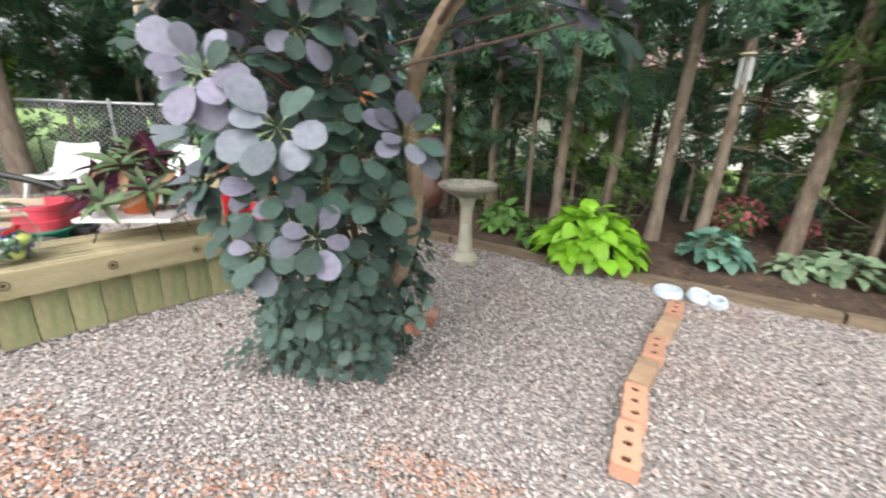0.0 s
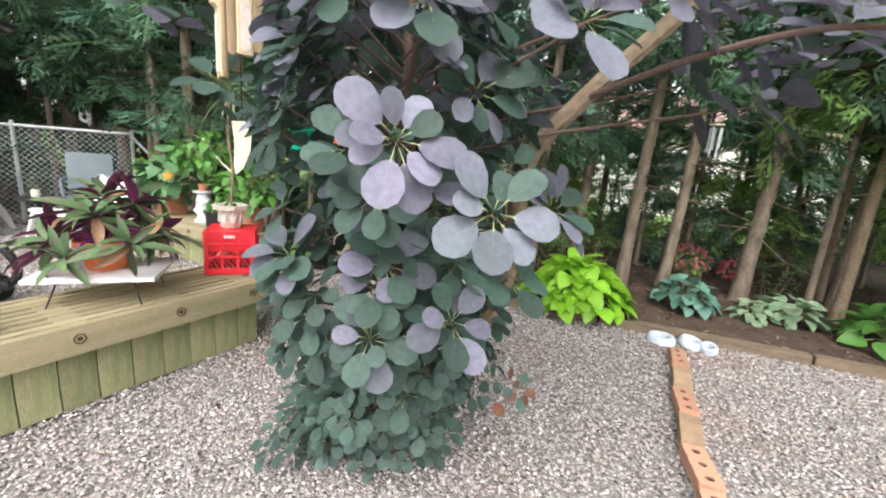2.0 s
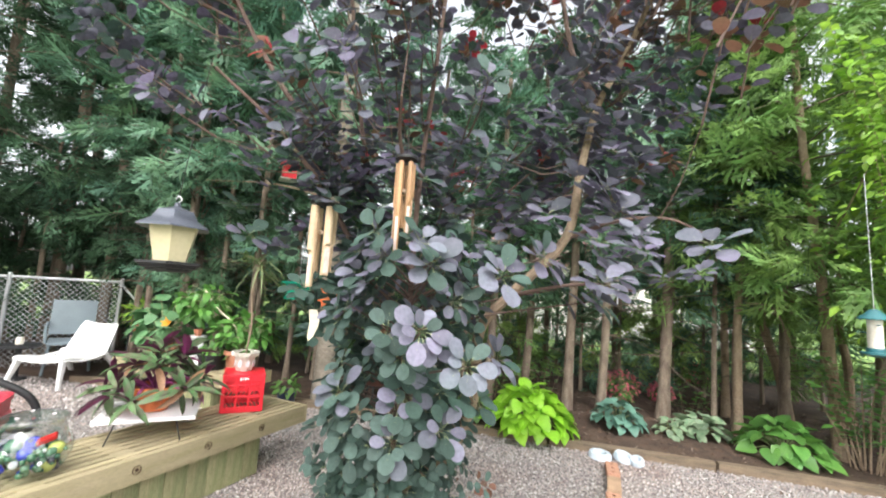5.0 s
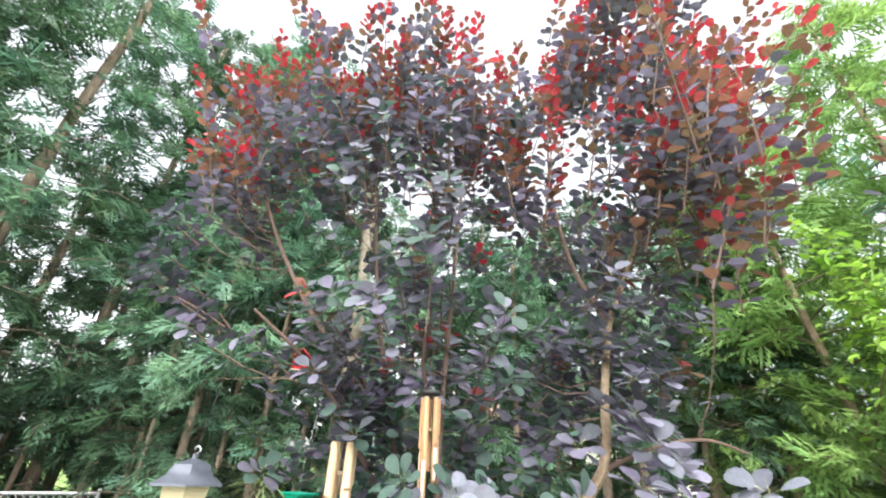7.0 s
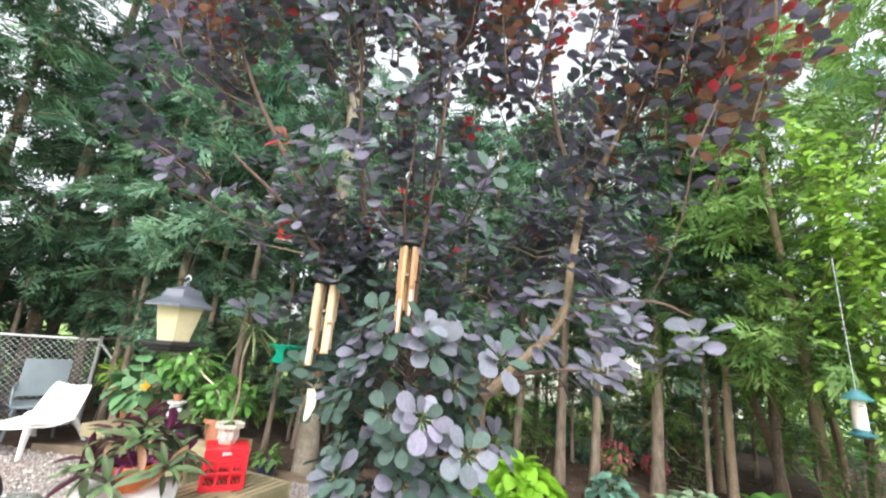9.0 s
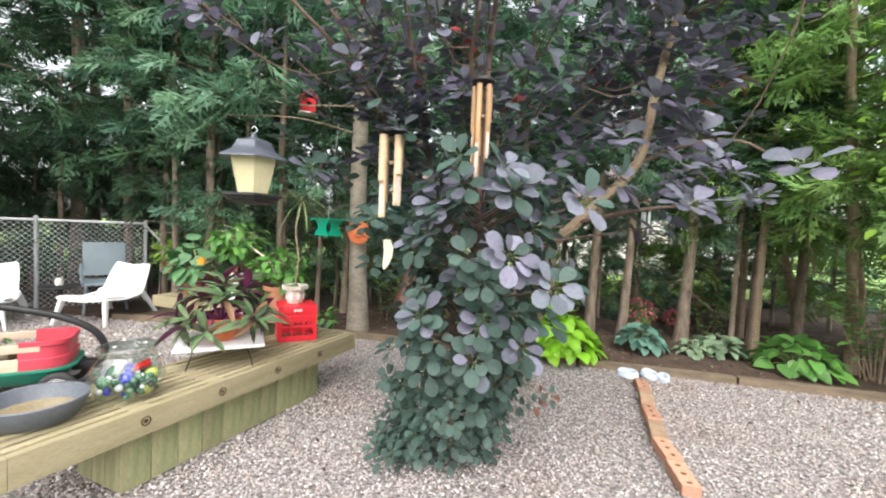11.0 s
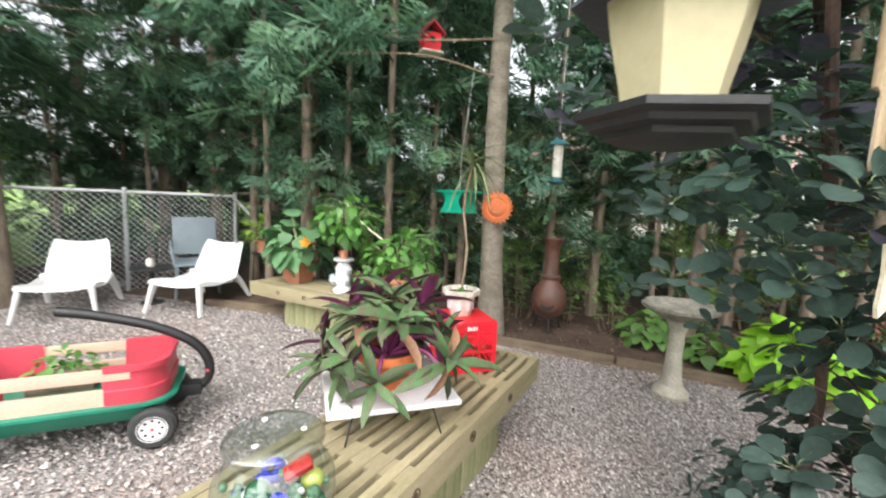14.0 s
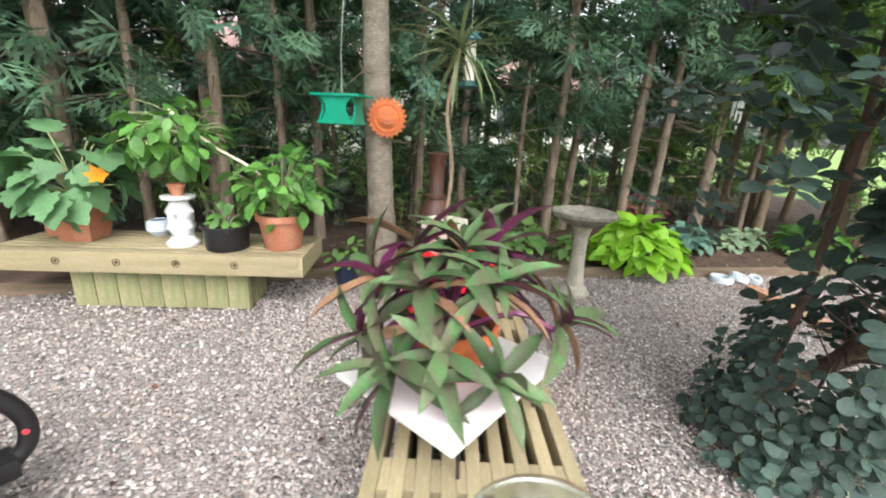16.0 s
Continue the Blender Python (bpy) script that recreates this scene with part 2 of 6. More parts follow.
M["brick"] = mat("clay_brick", (0.50, 0.26, 0.175), 0.9, vary=0.25, scale=12, fine=120, bump=0.5, tint=(0.47, 0.26, 0.17), obj=0.2)
M["brick_tan"] = mat("tan_brick", (0.46, 0.31, 0.20), 0.9, vary=0.25, scale=12, fine=120, bump=0.5, obj=0.15)
M["ring"] = mat("pale_blue_enamel", (0.58, 0.66, 0.74), 0.45, vary=0.2, scale=12, bump=0.1)
M["bamboo"] = mat("bamboo", (0.60, 0.46, 0.31), 0.5, vary=0.25, scale=6, fine=60, bump=0.15, tint=(0.47, 0.33, 0.20), obj=0.12, stretch=(6, 6, 1))
M["bamboo_red"] = mat("stained_bamboo", (0.43, 0.25, 0.13), 0.5, vary=0.25, scale=6, fine=60, bump=0.15, obj=0.12, stretch=(6, 6, 1))
M["bamboo_in"] = mat("pale_cut_bamboo", (0.66, 0.55, 0.50), 0.7, vary=0.2)
M["sail"] = mat("pale_wood_sail", (0.70, 0.62, 0.47), 0.6, vary=0.2, scale=10, stretch=(1, 1, 5))
M["cord"] = mat("dark_cord", (0.03, 0.028, 0.025), 0.9)
M["zinc"] = mat("dark_grey_metal_roof", (0.085, 0.095, 0.12), 0.42, metal=0.3, vary=0.25, scale=7, bump=0.1)
M["seed_panel"] = mat("cream_seed_panel", (0.52, 0.46, 0.30), 0.35, vary=0.08, scale=18, fine=60, bump=0.1, tint=(0.48, 0.43, 0.27))
M["green_plastic"] = mat("teal_green_plastic", (0.0, 0.30, 0.19), 0.4, vary=0.12, bump=0.03)
M["teal"] = mat("blue_green_metal", (0.03, 0.14, 0.16), 0.4, vary=0.2)
M["thin_glass"] = thin_glass("jar_glass", (0.88, 0.93, 0.91), 0.1)
M["lid_glass"] = thin_glass("lid_glass", (0.94, 0.96, 0.96), 0.28, 0.25)
M["steel"] = mat("galvanised_steel", (0.56, 0.58, 0.60), 0.45, metal=0.55, vary=0.2, scale=12, bump=0.05)
M["bowl"] = mat("grey_glazed_bowl", (0.13, 0.145, 0.17), 0.45, vary=0.25, scale=9, bump=0.1)
M["water"] = mat("brown_water", (0.25, 0.19, 0.10), 0.08, vary=0.3, scale=14, bump=0.02, tint=(0.32, 0.26, 0.16))
M["grey_plastic"] = mat("blue_grey_plastic", (0.19, 0.235, 0.265), 0.5, vary=0.12, scale=5, bump=0.04)
M["orange_petal"] = mat("orange_petal", (0.80, 0.33, 0.015), 0.6, vary=0.15, leaf=0.3, bump=0)
M["pink_petal"] = mat("pink_petal", (0.85, 0.22, 0.30), 0.6, vary=0.2, island=0.3, leaf=0.3, bump=0)
M["navy"] = mat("navy_glaze", (0.02, 0.028, 0.06), 0.35, vary=0.2)
M["siding"] = mat("pale_house_siding", (0.72, 0.71, 0.68), 0.8, vary=0.1, scale=1, bump=0.1)
M["shingle"] = mat("pinkish_roof_shingle", (0.33, 0.21, 0.19), 0.9, vary=0.3, scale=4, fine=25, bump=0.5)
M["window"] = mat("dark_window_pane", (0.05, 0.06, 0.07), 0.08, vary=0.1, bump=0)
for i, c in enumerate([(0.02, 0.035, 0.45), (0.45, 0.02, 0.02), (0.55, 0.58, 0.16), (0.02, 0.10, 0.05), (0.75, 0.75, 0.78), (0.03, 0.03, 0.05), (0.10, 0.2, 0.12)]):
    M["ball%d" % i] = mat("glossy_glass_ball", c, 0.06, vary=0.1, coat=0.5, bump=0)


# ---- mesh helpers ----
def empty(name, m, label, category, group="", kind=""):
    e = new(name)
    e.empty_display_size = 0.1
    e.matrix_world = m
    return tagged(e, label, category, group, kind)


def link(name, mesh, materials, parent=None, label=""):
    for x in (materials if isinstance(materials, (list, tuple)) else [materials]):
        mesh.materials.append(x)
    ob = new(name, mesh)
    if parent is not None:
        ob.parent = parent
    return tagged(ob, label)


def part(name, bm, material, parent=None, label="", smooth=True):
    me = bpy.data.meshes.new(name)
    bmesh.ops.recalc_face_normals(bm, faces=bm.faces)
    bm.to_mesh(me)
    bm.free()
    if smooth:
        me.polygons.foreach_set("use_smooth", [True] * len(me.polygons))
        me.set_sharp_from_angle(angle=radians(40))
    return link(name, me, material, parent, label)


def share(name, ob, m, parent, label=""):
    o = new(name, ob.data)
    o.parent = parent
    o.matrix_local = m
    return tagged(o, label)


def box(bm, sx, sy, sz, m=Matrix(), bevel=0.004, seg=1):
    r = bmesh.ops.create_cube(bm, size=1.0, matrix=m @ Matrix.Diagonal((sx, sy, sz, 1)))
    if bevel:
        edges = list({e for v in r["verts"] for e in v.link_edges})
        bmesh.ops.bevel(bm, geom=edges, offset=bevel, segments=seg, profile=0.7, affect='EDGES')
    return bm


def lathe(bm, profile, seg=24, m=Matrix(), wob=None):
    """Turn a profile of (radius, height) about the z axis."""
    rings = []
    for r, z in profile:
        if r < 1e-5:
            rings.append([bm.verts.new(m @ Vector((0, 0, z)))])
        else:
            ring = []
            for i in range(seg):
                a = 2 * math.pi * i / seg
                k = wob(a, z) if wob else 1.0
                ring.append(bm.verts.new(m @ Vector((r * k * math.cos(a), r * k * math.sin(a), z))))
            rings.append(ring)
    for a, b in zip(rings, rings[1:]):
        for i in range(seg):
            j = (i + 1) % seg
            if len(a) == 1 and len(b) == 1:
                continue
            if len(a) == 1:
                bm.faces.new((a[0], b[i], b[j]))
            elif len(b) == 1:
                bm.faces.new((a[i], a[j], b[0]))
            else:
                bm.faces.new((a[i], a[j], b[j], b[i]))
    return bm


def tube(bm, pts, radii, seg=8, m=Matrix(), flat=1.0):
    pts = [Vector(p) for p in pts]
    if not hasattr(radii, "__len__"):
        radii = [radii] * len(pts)
    rings = []
    side = Vector((0, 0, 1))
    for i, p in enumerate(pts):
        d = (pts[min(i + 1, len(pts) - 1)] - pts[max(i - 1, 0)]).normalized()
        if abs(d.dot(side)) > 0.95:
            side = Vector((1, 0, 0)) if abs(d.x) < 0.9 else Vector((0, 1, 0))
        a = d.cross(side).normalized()
        b = d.cross(a).normalized()
        side = -b if b.dot(side) < 0 else b
        b = side - d * side.dot(d)
        b.normalize()
        a = d.cross(b)
        rings.append([bm.verts.new(m @ (p + radii[i] * (math.cos(2 * math.pi * k / seg) * a + flat * math.sin(2 * math.pi * k / seg) * b))) for k in range(seg)])
    for r, q in zip(rings, rings[1:]):
        for k in range(seg):
            j = (k + 1) % seg
            bm.faces.new((r[k], r[j], q[j], q[k]))
    bm.faces.new(rings[0][::-1])
    bm.faces.new(rings[-1])
    return bm


def curve_pts(pts, n=6):
    """Catmull-Rom through the points."""
    p = [Vector(x) for x in pts]
    p = [p[0] * 2 - p[1]] + p + [p[-1] * 2 - p[-2]]
    out = []
    for i in range(1, len(p) - 2):
        for k in range(n):
            t = k / n
            a, b, c, d = p[i - 1:i + 3]
            out.append(0.5 * ((2 * b) + (c - a) * t + (2 * a - 5 * b + 4 * c - d) * t * t + (3 * b - a - 3 * c + d) * t ** 3))
    out.append(p[-2])
    return out


def arrays_mesh(name, verts, faces_n, mat_idx=None, smooth=True):
    """verts (V,3) and faces as a list of (F,k) index arrays."""
    me = bpy.data.meshes.new(name)
    me.vertices.add(len(verts))
    me.vertices.foreach_set("co", np.asarray(verts, np.float32).ravel())
    loops = np.concatenate([f.ravel() for f in faces_n])
    tot = np.concatenate([np.full(len(f), f.shape[1]) for f in faces_n])
    start = np.concatenate([[0], np.cumsum(tot)[:-1]])
    me.loops.add(len(loops))
    me.loops.foreach_set("vertex_index", loops.astype(np.int32))
    me.polygons.add(len(tot))
    me.polygons.foreach_set("loop_start", start.astype(np.int32))
    me.polygons.foreach_set("loop_total", tot.astype(np.int32))
    if mat_idx is not None:
        me.polygons.foreach_set("material_index", mat_idx.astype(np.int32))
    me.polygons.foreach_set("use_smooth", np.full(len(tot), smooth))
    me.update(calc_edges=True)
    return me


def unit(v):
    v = np.asarray(v, float)
    return v / np.maximum(np.linalg.norm(v, axis=-1, keepdims=True), 1e-9)


def scatter(name, template, pos, axis, normal, size, mats=None, smooth=True, width=None):
    """Copies of a template (verts, tris, quads, material of each face) into one mesh; y of the template runs along axis, z along normal."""
    V, T, Q = template[0], template[1], template[2]
    pos, axis = np.asarray(pos, float), unit(axis)
    normal = np.asarray(normal, float)
    z = unit(normal - (normal * axis).sum(1, keepdims=True) * axis)
    x = np.cross(axis, z)
    R = np.stack([x, axis, z], axis=2)
    size = np.broadcast_to(np.asarray(size, float), (len(pos),))
    L = np.repeat(V[None], len(pos), 0) * size[:, None, None]
    if width is not None:
        L[:, :, 0] *= np.asarray(width)[:, None]
    W = np.einsum("nij,nvj->nvi", R, L) + pos[:, None]
    off = (np.arange(len(pos)) * len(V))[:, None, None]
    faces, midx = [], []
    base = np.zeros(len(pos), int) if mats is None else np.asarray(mats)
    fm = template[3] if len(template) > 3 else np.zeros(len(T) + len(Q), int)
    if len(T):
        faces.append((T[None] + off).reshape(-1, 3))
        midx.append((base[:, None] + fm[None, :len(T)]).ravel())
    if len(Q):
        faces.append((Q[None] + off).reshape(-1, 4))
        midx.append((base[:, None] + fm[None, len(T):]).ravel())
    return arrays_mesh(name, W.reshape(-1, 3), faces, np.concatenate(midx), smooth)


def leaf_template(stations, fold=0.12, droop=0.25, stalk=0.0, stalk_w=0.012, stalk_mat=0):
    """A leaf one long: stations are (along, half width); folded at the rib and drooping to its tip."""
    V, T, Q = [], [], []
    V.append((0, 0, 0))
    for s, w in stations:
        zc = -droop * s * s
        V += [(-w, s, zc + fold * w), (0, s, zc), (w, s, zc + fold * w)]
    V.append((0, 1, -droop))
    n = len(stations)
    T += [(0, 2, 1), (0, 3, 2)]
    for i in range(n - 1):
        a, b = 1 + 3 * i, 4 + 3 * i
        Q += [(a, a + 1, b + 1, b), (a + 1, a + 2, b + 2, b + 1)]
    e, a = 1 + 3 * n, 1 + 3 * (n - 1)
    T += [(a, a + 1, e), (a + 1, a + 2, e)]
    fm_t, fm_q = [0] * len(T), [0] * len(Q)
    if stalk:
        k = len(V)
        V += [(-stalk_w, 0.0, 0.004), (stalk_w, 0.0, 0.004), (0, 0.45, -droop * 0.2 + 0.006), (0, -stalk, -0.06 * stalk), (0, 0.0, -stalk_w)]
        T += [(k, k + 1, k + 2), (k + 1, k, k + 3), (k, k + 4, k + 3), (k + 4, k + 1, k + 3)]
        fm_t += [stalk_mat] * 4
    return np.array(V, float), np.array(T, int).reshape(-1, 3), np.array(Q, int).reshape(-1, 4), np.array(fm_t + fm_q, int)


ROUND_LEAF = leaf_template([(0.10, 0.15), (0.32, 0.32), (0.60, 0.40), (0.84, 0.33), (0.96, 0.17)], 0.18, 0.13, 0.45, 0.016, 5)
OVAL_LEAF = leaf_template([(0.2, 0.22), (0.5, 0.30), (0.8, 0.16)], 0.2, 0.25)
HEART_LEAF = leaf_template([(0.03, 0.28), (0.22, 0.45), (0.52, 0.42), (0.82, 0.21)], 0.25, 0.3)
LOBED_LEAF = leaf_template([(0.02, 0.30), (0.14, 0.50), (0.24, 0.38), (0.42, 0.56), (0.54, 0.36), (0.70, 0.40), (0.80, 0.20), (0.90, 0.15)], 0.18, 0.3)
THIN_LEAF = leaf_template([(0.25, 0.12), (0.6, 0.13)], 0.3, 0.3)
STRAP_LEAF = leaf_template([(0.1, 0.02), (0.4, 0.025), (0.75, 0.018)], 0.3, 0.55)


def frond_template(n=6, seed=3):
    """A flat spray of scale foliage: many narrow leaflets off a thin rib."""
    r = np.random.default_rng(seed)
    V, T, Q = [], [], []

    def blade(o, d, l, w):
        k = len(V)
        d = unit(np.array(d))
        s = np.array([d[1], -d[0], 0.0])
        o = np.array(o)
        V.extend([tuple(o), tuple(o + d * l * 0.45 + s * w), tuple(o + d * l), tuple(o + d * l * 0.45 - s * w)])
        Q.append((k, k + 1, k + 2, k + 3))
    blade((0, 0, 0), (0, 1, -0.25), 1.0, 0.05)
    for i in range(n):
        y = 0.12 + 0.72 * i / n
        for sgn in (-1, 1):
            l = (0.62 - 0.42 * i / n) * r.uniform(0.75, 1.15)
            dz = r.uniform(-0.35, 0.15)
            blade((0, y, -0.25 * y * y), (sgn * 0.75, 0.65, dz), l, 0.04)
            blade((sgn * l * 0.3, y + l * 0.28, -0.25 * y * y + dz * l * 0.3), (sgn * 0.15, 1, dz), l * 0.6, 0.038)
    return np.array(V), np.array(T, int).reshape(0, 3), np.array(Q, int)


FROND = frond_template(4)


# ---- ground ----
def edge_y(x):
    """Line of the timber edging between gravel and planting bed."""
    return 4.16 - 0.235 * x if x > -2 else 4.63 - 0.08 * (x + 2)


def sheet(name, x0, x1, y0, y1, nx, ny, height, material, label, category):
    xs, ys = np.linspace(x0, x1, nx), np.linspace(y0, y1, ny)
    X, Y = np.meshgrid(xs, ys)
    Z = np.vectorize(height)(X, Y)
    V = np.stack([X, Y, Z], -1).reshape(-1, 3)
    i = np.arange(nx * ny).reshape(ny, nx)
    F = np.stack([i[:-1, :-1], i[:-1, 1:], i[1:, 1:], i[1:, :-1]], -1).reshape(-1, 4)
    return tagged(link(name, arrays_mesh(name, V, [F]), material), label, category, kind="structure")


big = bmesh.new()
bmesh.ops.create_grid(big, x_segments=2, y_segments=2, size=400)
ground = tagged(part("ground", big, M["lawn"], label="mown green lawn around the garden"), "mown green lawn around the gravel garden", "lawn", kind="structure")
ground.location.z = -0.03

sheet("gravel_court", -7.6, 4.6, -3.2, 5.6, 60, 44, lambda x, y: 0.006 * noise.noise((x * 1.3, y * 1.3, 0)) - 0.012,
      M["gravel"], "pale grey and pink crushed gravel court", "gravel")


def bed_height(x, y):
    d = y - edge_y(x)
    return -0.05 if d < 0.03 else 0.03 + 0.03 * min(d, 1) + 0.022 * noise.noise((x * 3, y * 3, 2))


sheet("planting_bed", -6.5, 9.0, 2.0, 9.5, 110, 70, bed_height, M["soil"], "dark brown soil bed under the hedge", "soil bed")

sheet("forest_floor", -9.2, -5.2, 4.9, 12.0, 30, 30, lambda x, y: -0.018 + 0.008 * noise.noise((x, y, 4)), M["soil"], "dark needle-covered ground beyond the fence", "ground")

# loose stones over the court, denser where one walks
PEB_V = np.array([(1, 0, 0), (0, 1, 0), (-1, 0, 0), (0, -1, 0), (0.1, 0.1, 0.75), (-0.1, 0, -0.6)], float)
PEB_T = np.array([(0, 1, 4), (1, 2, 4), (2, 3, 4), (3, 0, 4), (1, 0, 5), (2, 1, 5), (3, 2, 5), (0, 3, 5)])


def stones(name, n, x0, x1, y0, y1, lo, hi, material, keep, label):
    p = np.stack([rng.uniform(x0, x1, n), rng.uniform(y0, y1, n), rng.uniform(-0.006, 0.004, n)], 1)
    p = p[keep(p)]
    n = len(p)
    ax = unit(np.stack([rng.normal(size=n), rng.normal(size=n), rng.normal(size=n) * 0.35], 1))
    nz = unit(np.stack([rng.normal(size=n) * 0.4, rng.normal(size=n) * 0.4, np.ones(n)], 1))
    me = scatter(name, (PEB_V, PEB_T, np.zeros((0, 4), int)), p, ax, nz, rng.uniform(lo, hi, n), smooth=False, width=rng.uniform(0.6, 1.0, n))
    return tagged(link(name, me, material), label, "gravel", kind="stuff")


def on_court(p):
    return p[:, 1] < np.array([edge_y(x) for x in p[:, 0]]) - 0.02


stones("gravel", 66000, -2.6, 3.0, 0.5, 4.5, 0.0055, 0.012, M["pebble"], on_court, "pale grey and pink crushed gravel stones")
stones("gravel", 23000, -7.0, -2.0, 0.5, 5.0, 0.008, 0.016, M["pebble"], on_court, "pale grey crushed gravel stones")

stones("gravel", 16000, -5.0, 4.4, -2.2, 0.52, 0.009, 0.017, M["pebble"], on_court, "pale grey crushed gravel stones")
stones("gravel", 9000, 3.0, 4.5, 0.5, 4.0, 0.008, 0.016, M["pebble"], on_court, "pale grey crushed gravel stones")


def reddish(p):
    return np.array([noise.noise((x * 1.6, y * 1.6, 5.0)) + 0.25 * math.sin(i * 12.9) > -0.02 + 0.7 * max(0, y - 1.0) for i, (x, y, z) in enumerate(p)])


stones("red_gravel", 12000, -1.5, 0.8, 0.5, 1.6, 0.006, 0.012, M["red_chip"], reddish, "reddish stone chips mixed into the gravel")

# dry leaves and twigs dropped on the gravel
k = 170
p = np.stack([rng.uniform(-4.5, 3, k), rng.uniform(0.6, 4.3, k), np.full(k, 0.016)], 1)
p = p[on_court(p)]
me = scatter("leaf_litter", leaf_template([(0.2, 0.22), (0.5, 0.30), (0.8, 0.16)], 0.6, 0.4), p, np.stack([rng.normal(size=len(p)), rng.normal(size=len(p)), np.zeros(len(p))], 1),
             np.stack([rng.normal(size=len(p)) * 0.3, rng.normal(size=len(p)) * 0.3, np.ones(len(p))], 1), rng.uniform(0.015, 0.045, len(p)))
tagged(link("leaf_litter", me, M["mulch"]), "dry brown leaves scattered on the gravel", "leaf litter", kind="stuff")

# bark chips on the bed
n = 9000
p = np.stack([rng.uniform(-2, 5, n), rng.uniform(3, 6.4, n), np.zeros(n)], 1)
p = p[p[:, 1] > np.array([edge_y(x) for x in p[:, 0]]) + 0.05]
p[:, 2] = [bed_height(x, y) + 0.004 for x, y in p[:, :2]]
chip = np.array([(-0.3, -1, 0), (0.3, -1, 0.1), (0.25, 1, 0.1), (-0.3, 1, 0), (0, 0, 0.22)], float)
chipT = np.array([(0, 1, 4), (1, 2, 4), (2, 3, 4), (3, 0, 4)])
me = scatter("bark_mulch", (chip, chipT, np.zeros((0, 4), int)), p, np.stack([rng.normal(size=len(p)), rng.normal(size=len(p)), rng.normal(size=len(p)) * 0.2], 1),
             np.stack([rng.normal(size=len(p)) * 0.3, rng.normal(size=len(p)) * 0.3, np.ones(len(p))], 1), rng.uniform(0.008, 0.028, len(p)), smooth=False)
tagged(link("bark_mulch", me, M["mulch"]), "dark bark chips and dry needles on the bed", "mulch", kind="stuff")

# timber edging, lengths laid end to end
for x0, x1 in ((-5.0, -3.6), (-3.58, -2.02), (-1.98, -0.52), (-0.5, 0.95), (0.97, 2.4), (2.42, 3.9), (3.92, 5.6)):
    y0, y1 = edge_y(x0), edge_y(x1)
    L = math.hypot(x1 - x0, y1 - y0)
    bm = bmesh.new()
    box(bm, L, 0.085, 0.085, bevel=0.012, seg=2)
    for v in bm.verts:
        v.co += Vector((0, 0.008 * noise.noise((v.co.x * 3 + x0, 1, 0)), 0.006 * noise.noise((v.co.x * 4, x0, 3))))
    e = part("edging_timber", bm, M["timber"])
    e.matrix_world = Matrix.Translation(((x0 + x1) / 2, (y0 + y1) / 2, 0.028)) @ Matrix.Rotation(math.atan2(y1 - y0, x1 - x0), 4, 'Z')
    tagged(e, "weathered brown timber edging beside the planting bed", "edging", "bed edging")


# ---- trees ----
def trunk_mesh(h, r, lean=(0, 0), wob=0.05, seed=0, taper=0.45, seg=10):
    bm = bmesh.new()
    pts, rad = [], []
    k = 12
    for i in range(k + 1):
        f = i / k
        pts.append((lean[0] * f + wob * noise.noise((seed, f * 3, 0)) * min(1, 3 * f), lean[1] * f + wob * noise.noise((seed, f * 3, 9)) * min(1, 3 * f), h * f - 0.06))
        rad.append(r * (1 - (1 - taper) * f) * (1.0 + 0.35 * max(0, 1 - f * 12)))
    tube(bm, pts, rad, seg)
    for v in bm.verts:
        v.co.x += 0.006 * noise.noise((v.co.x * 14, v.co.y * 14, v.co.z * 5 + seed))
    return bm, pts


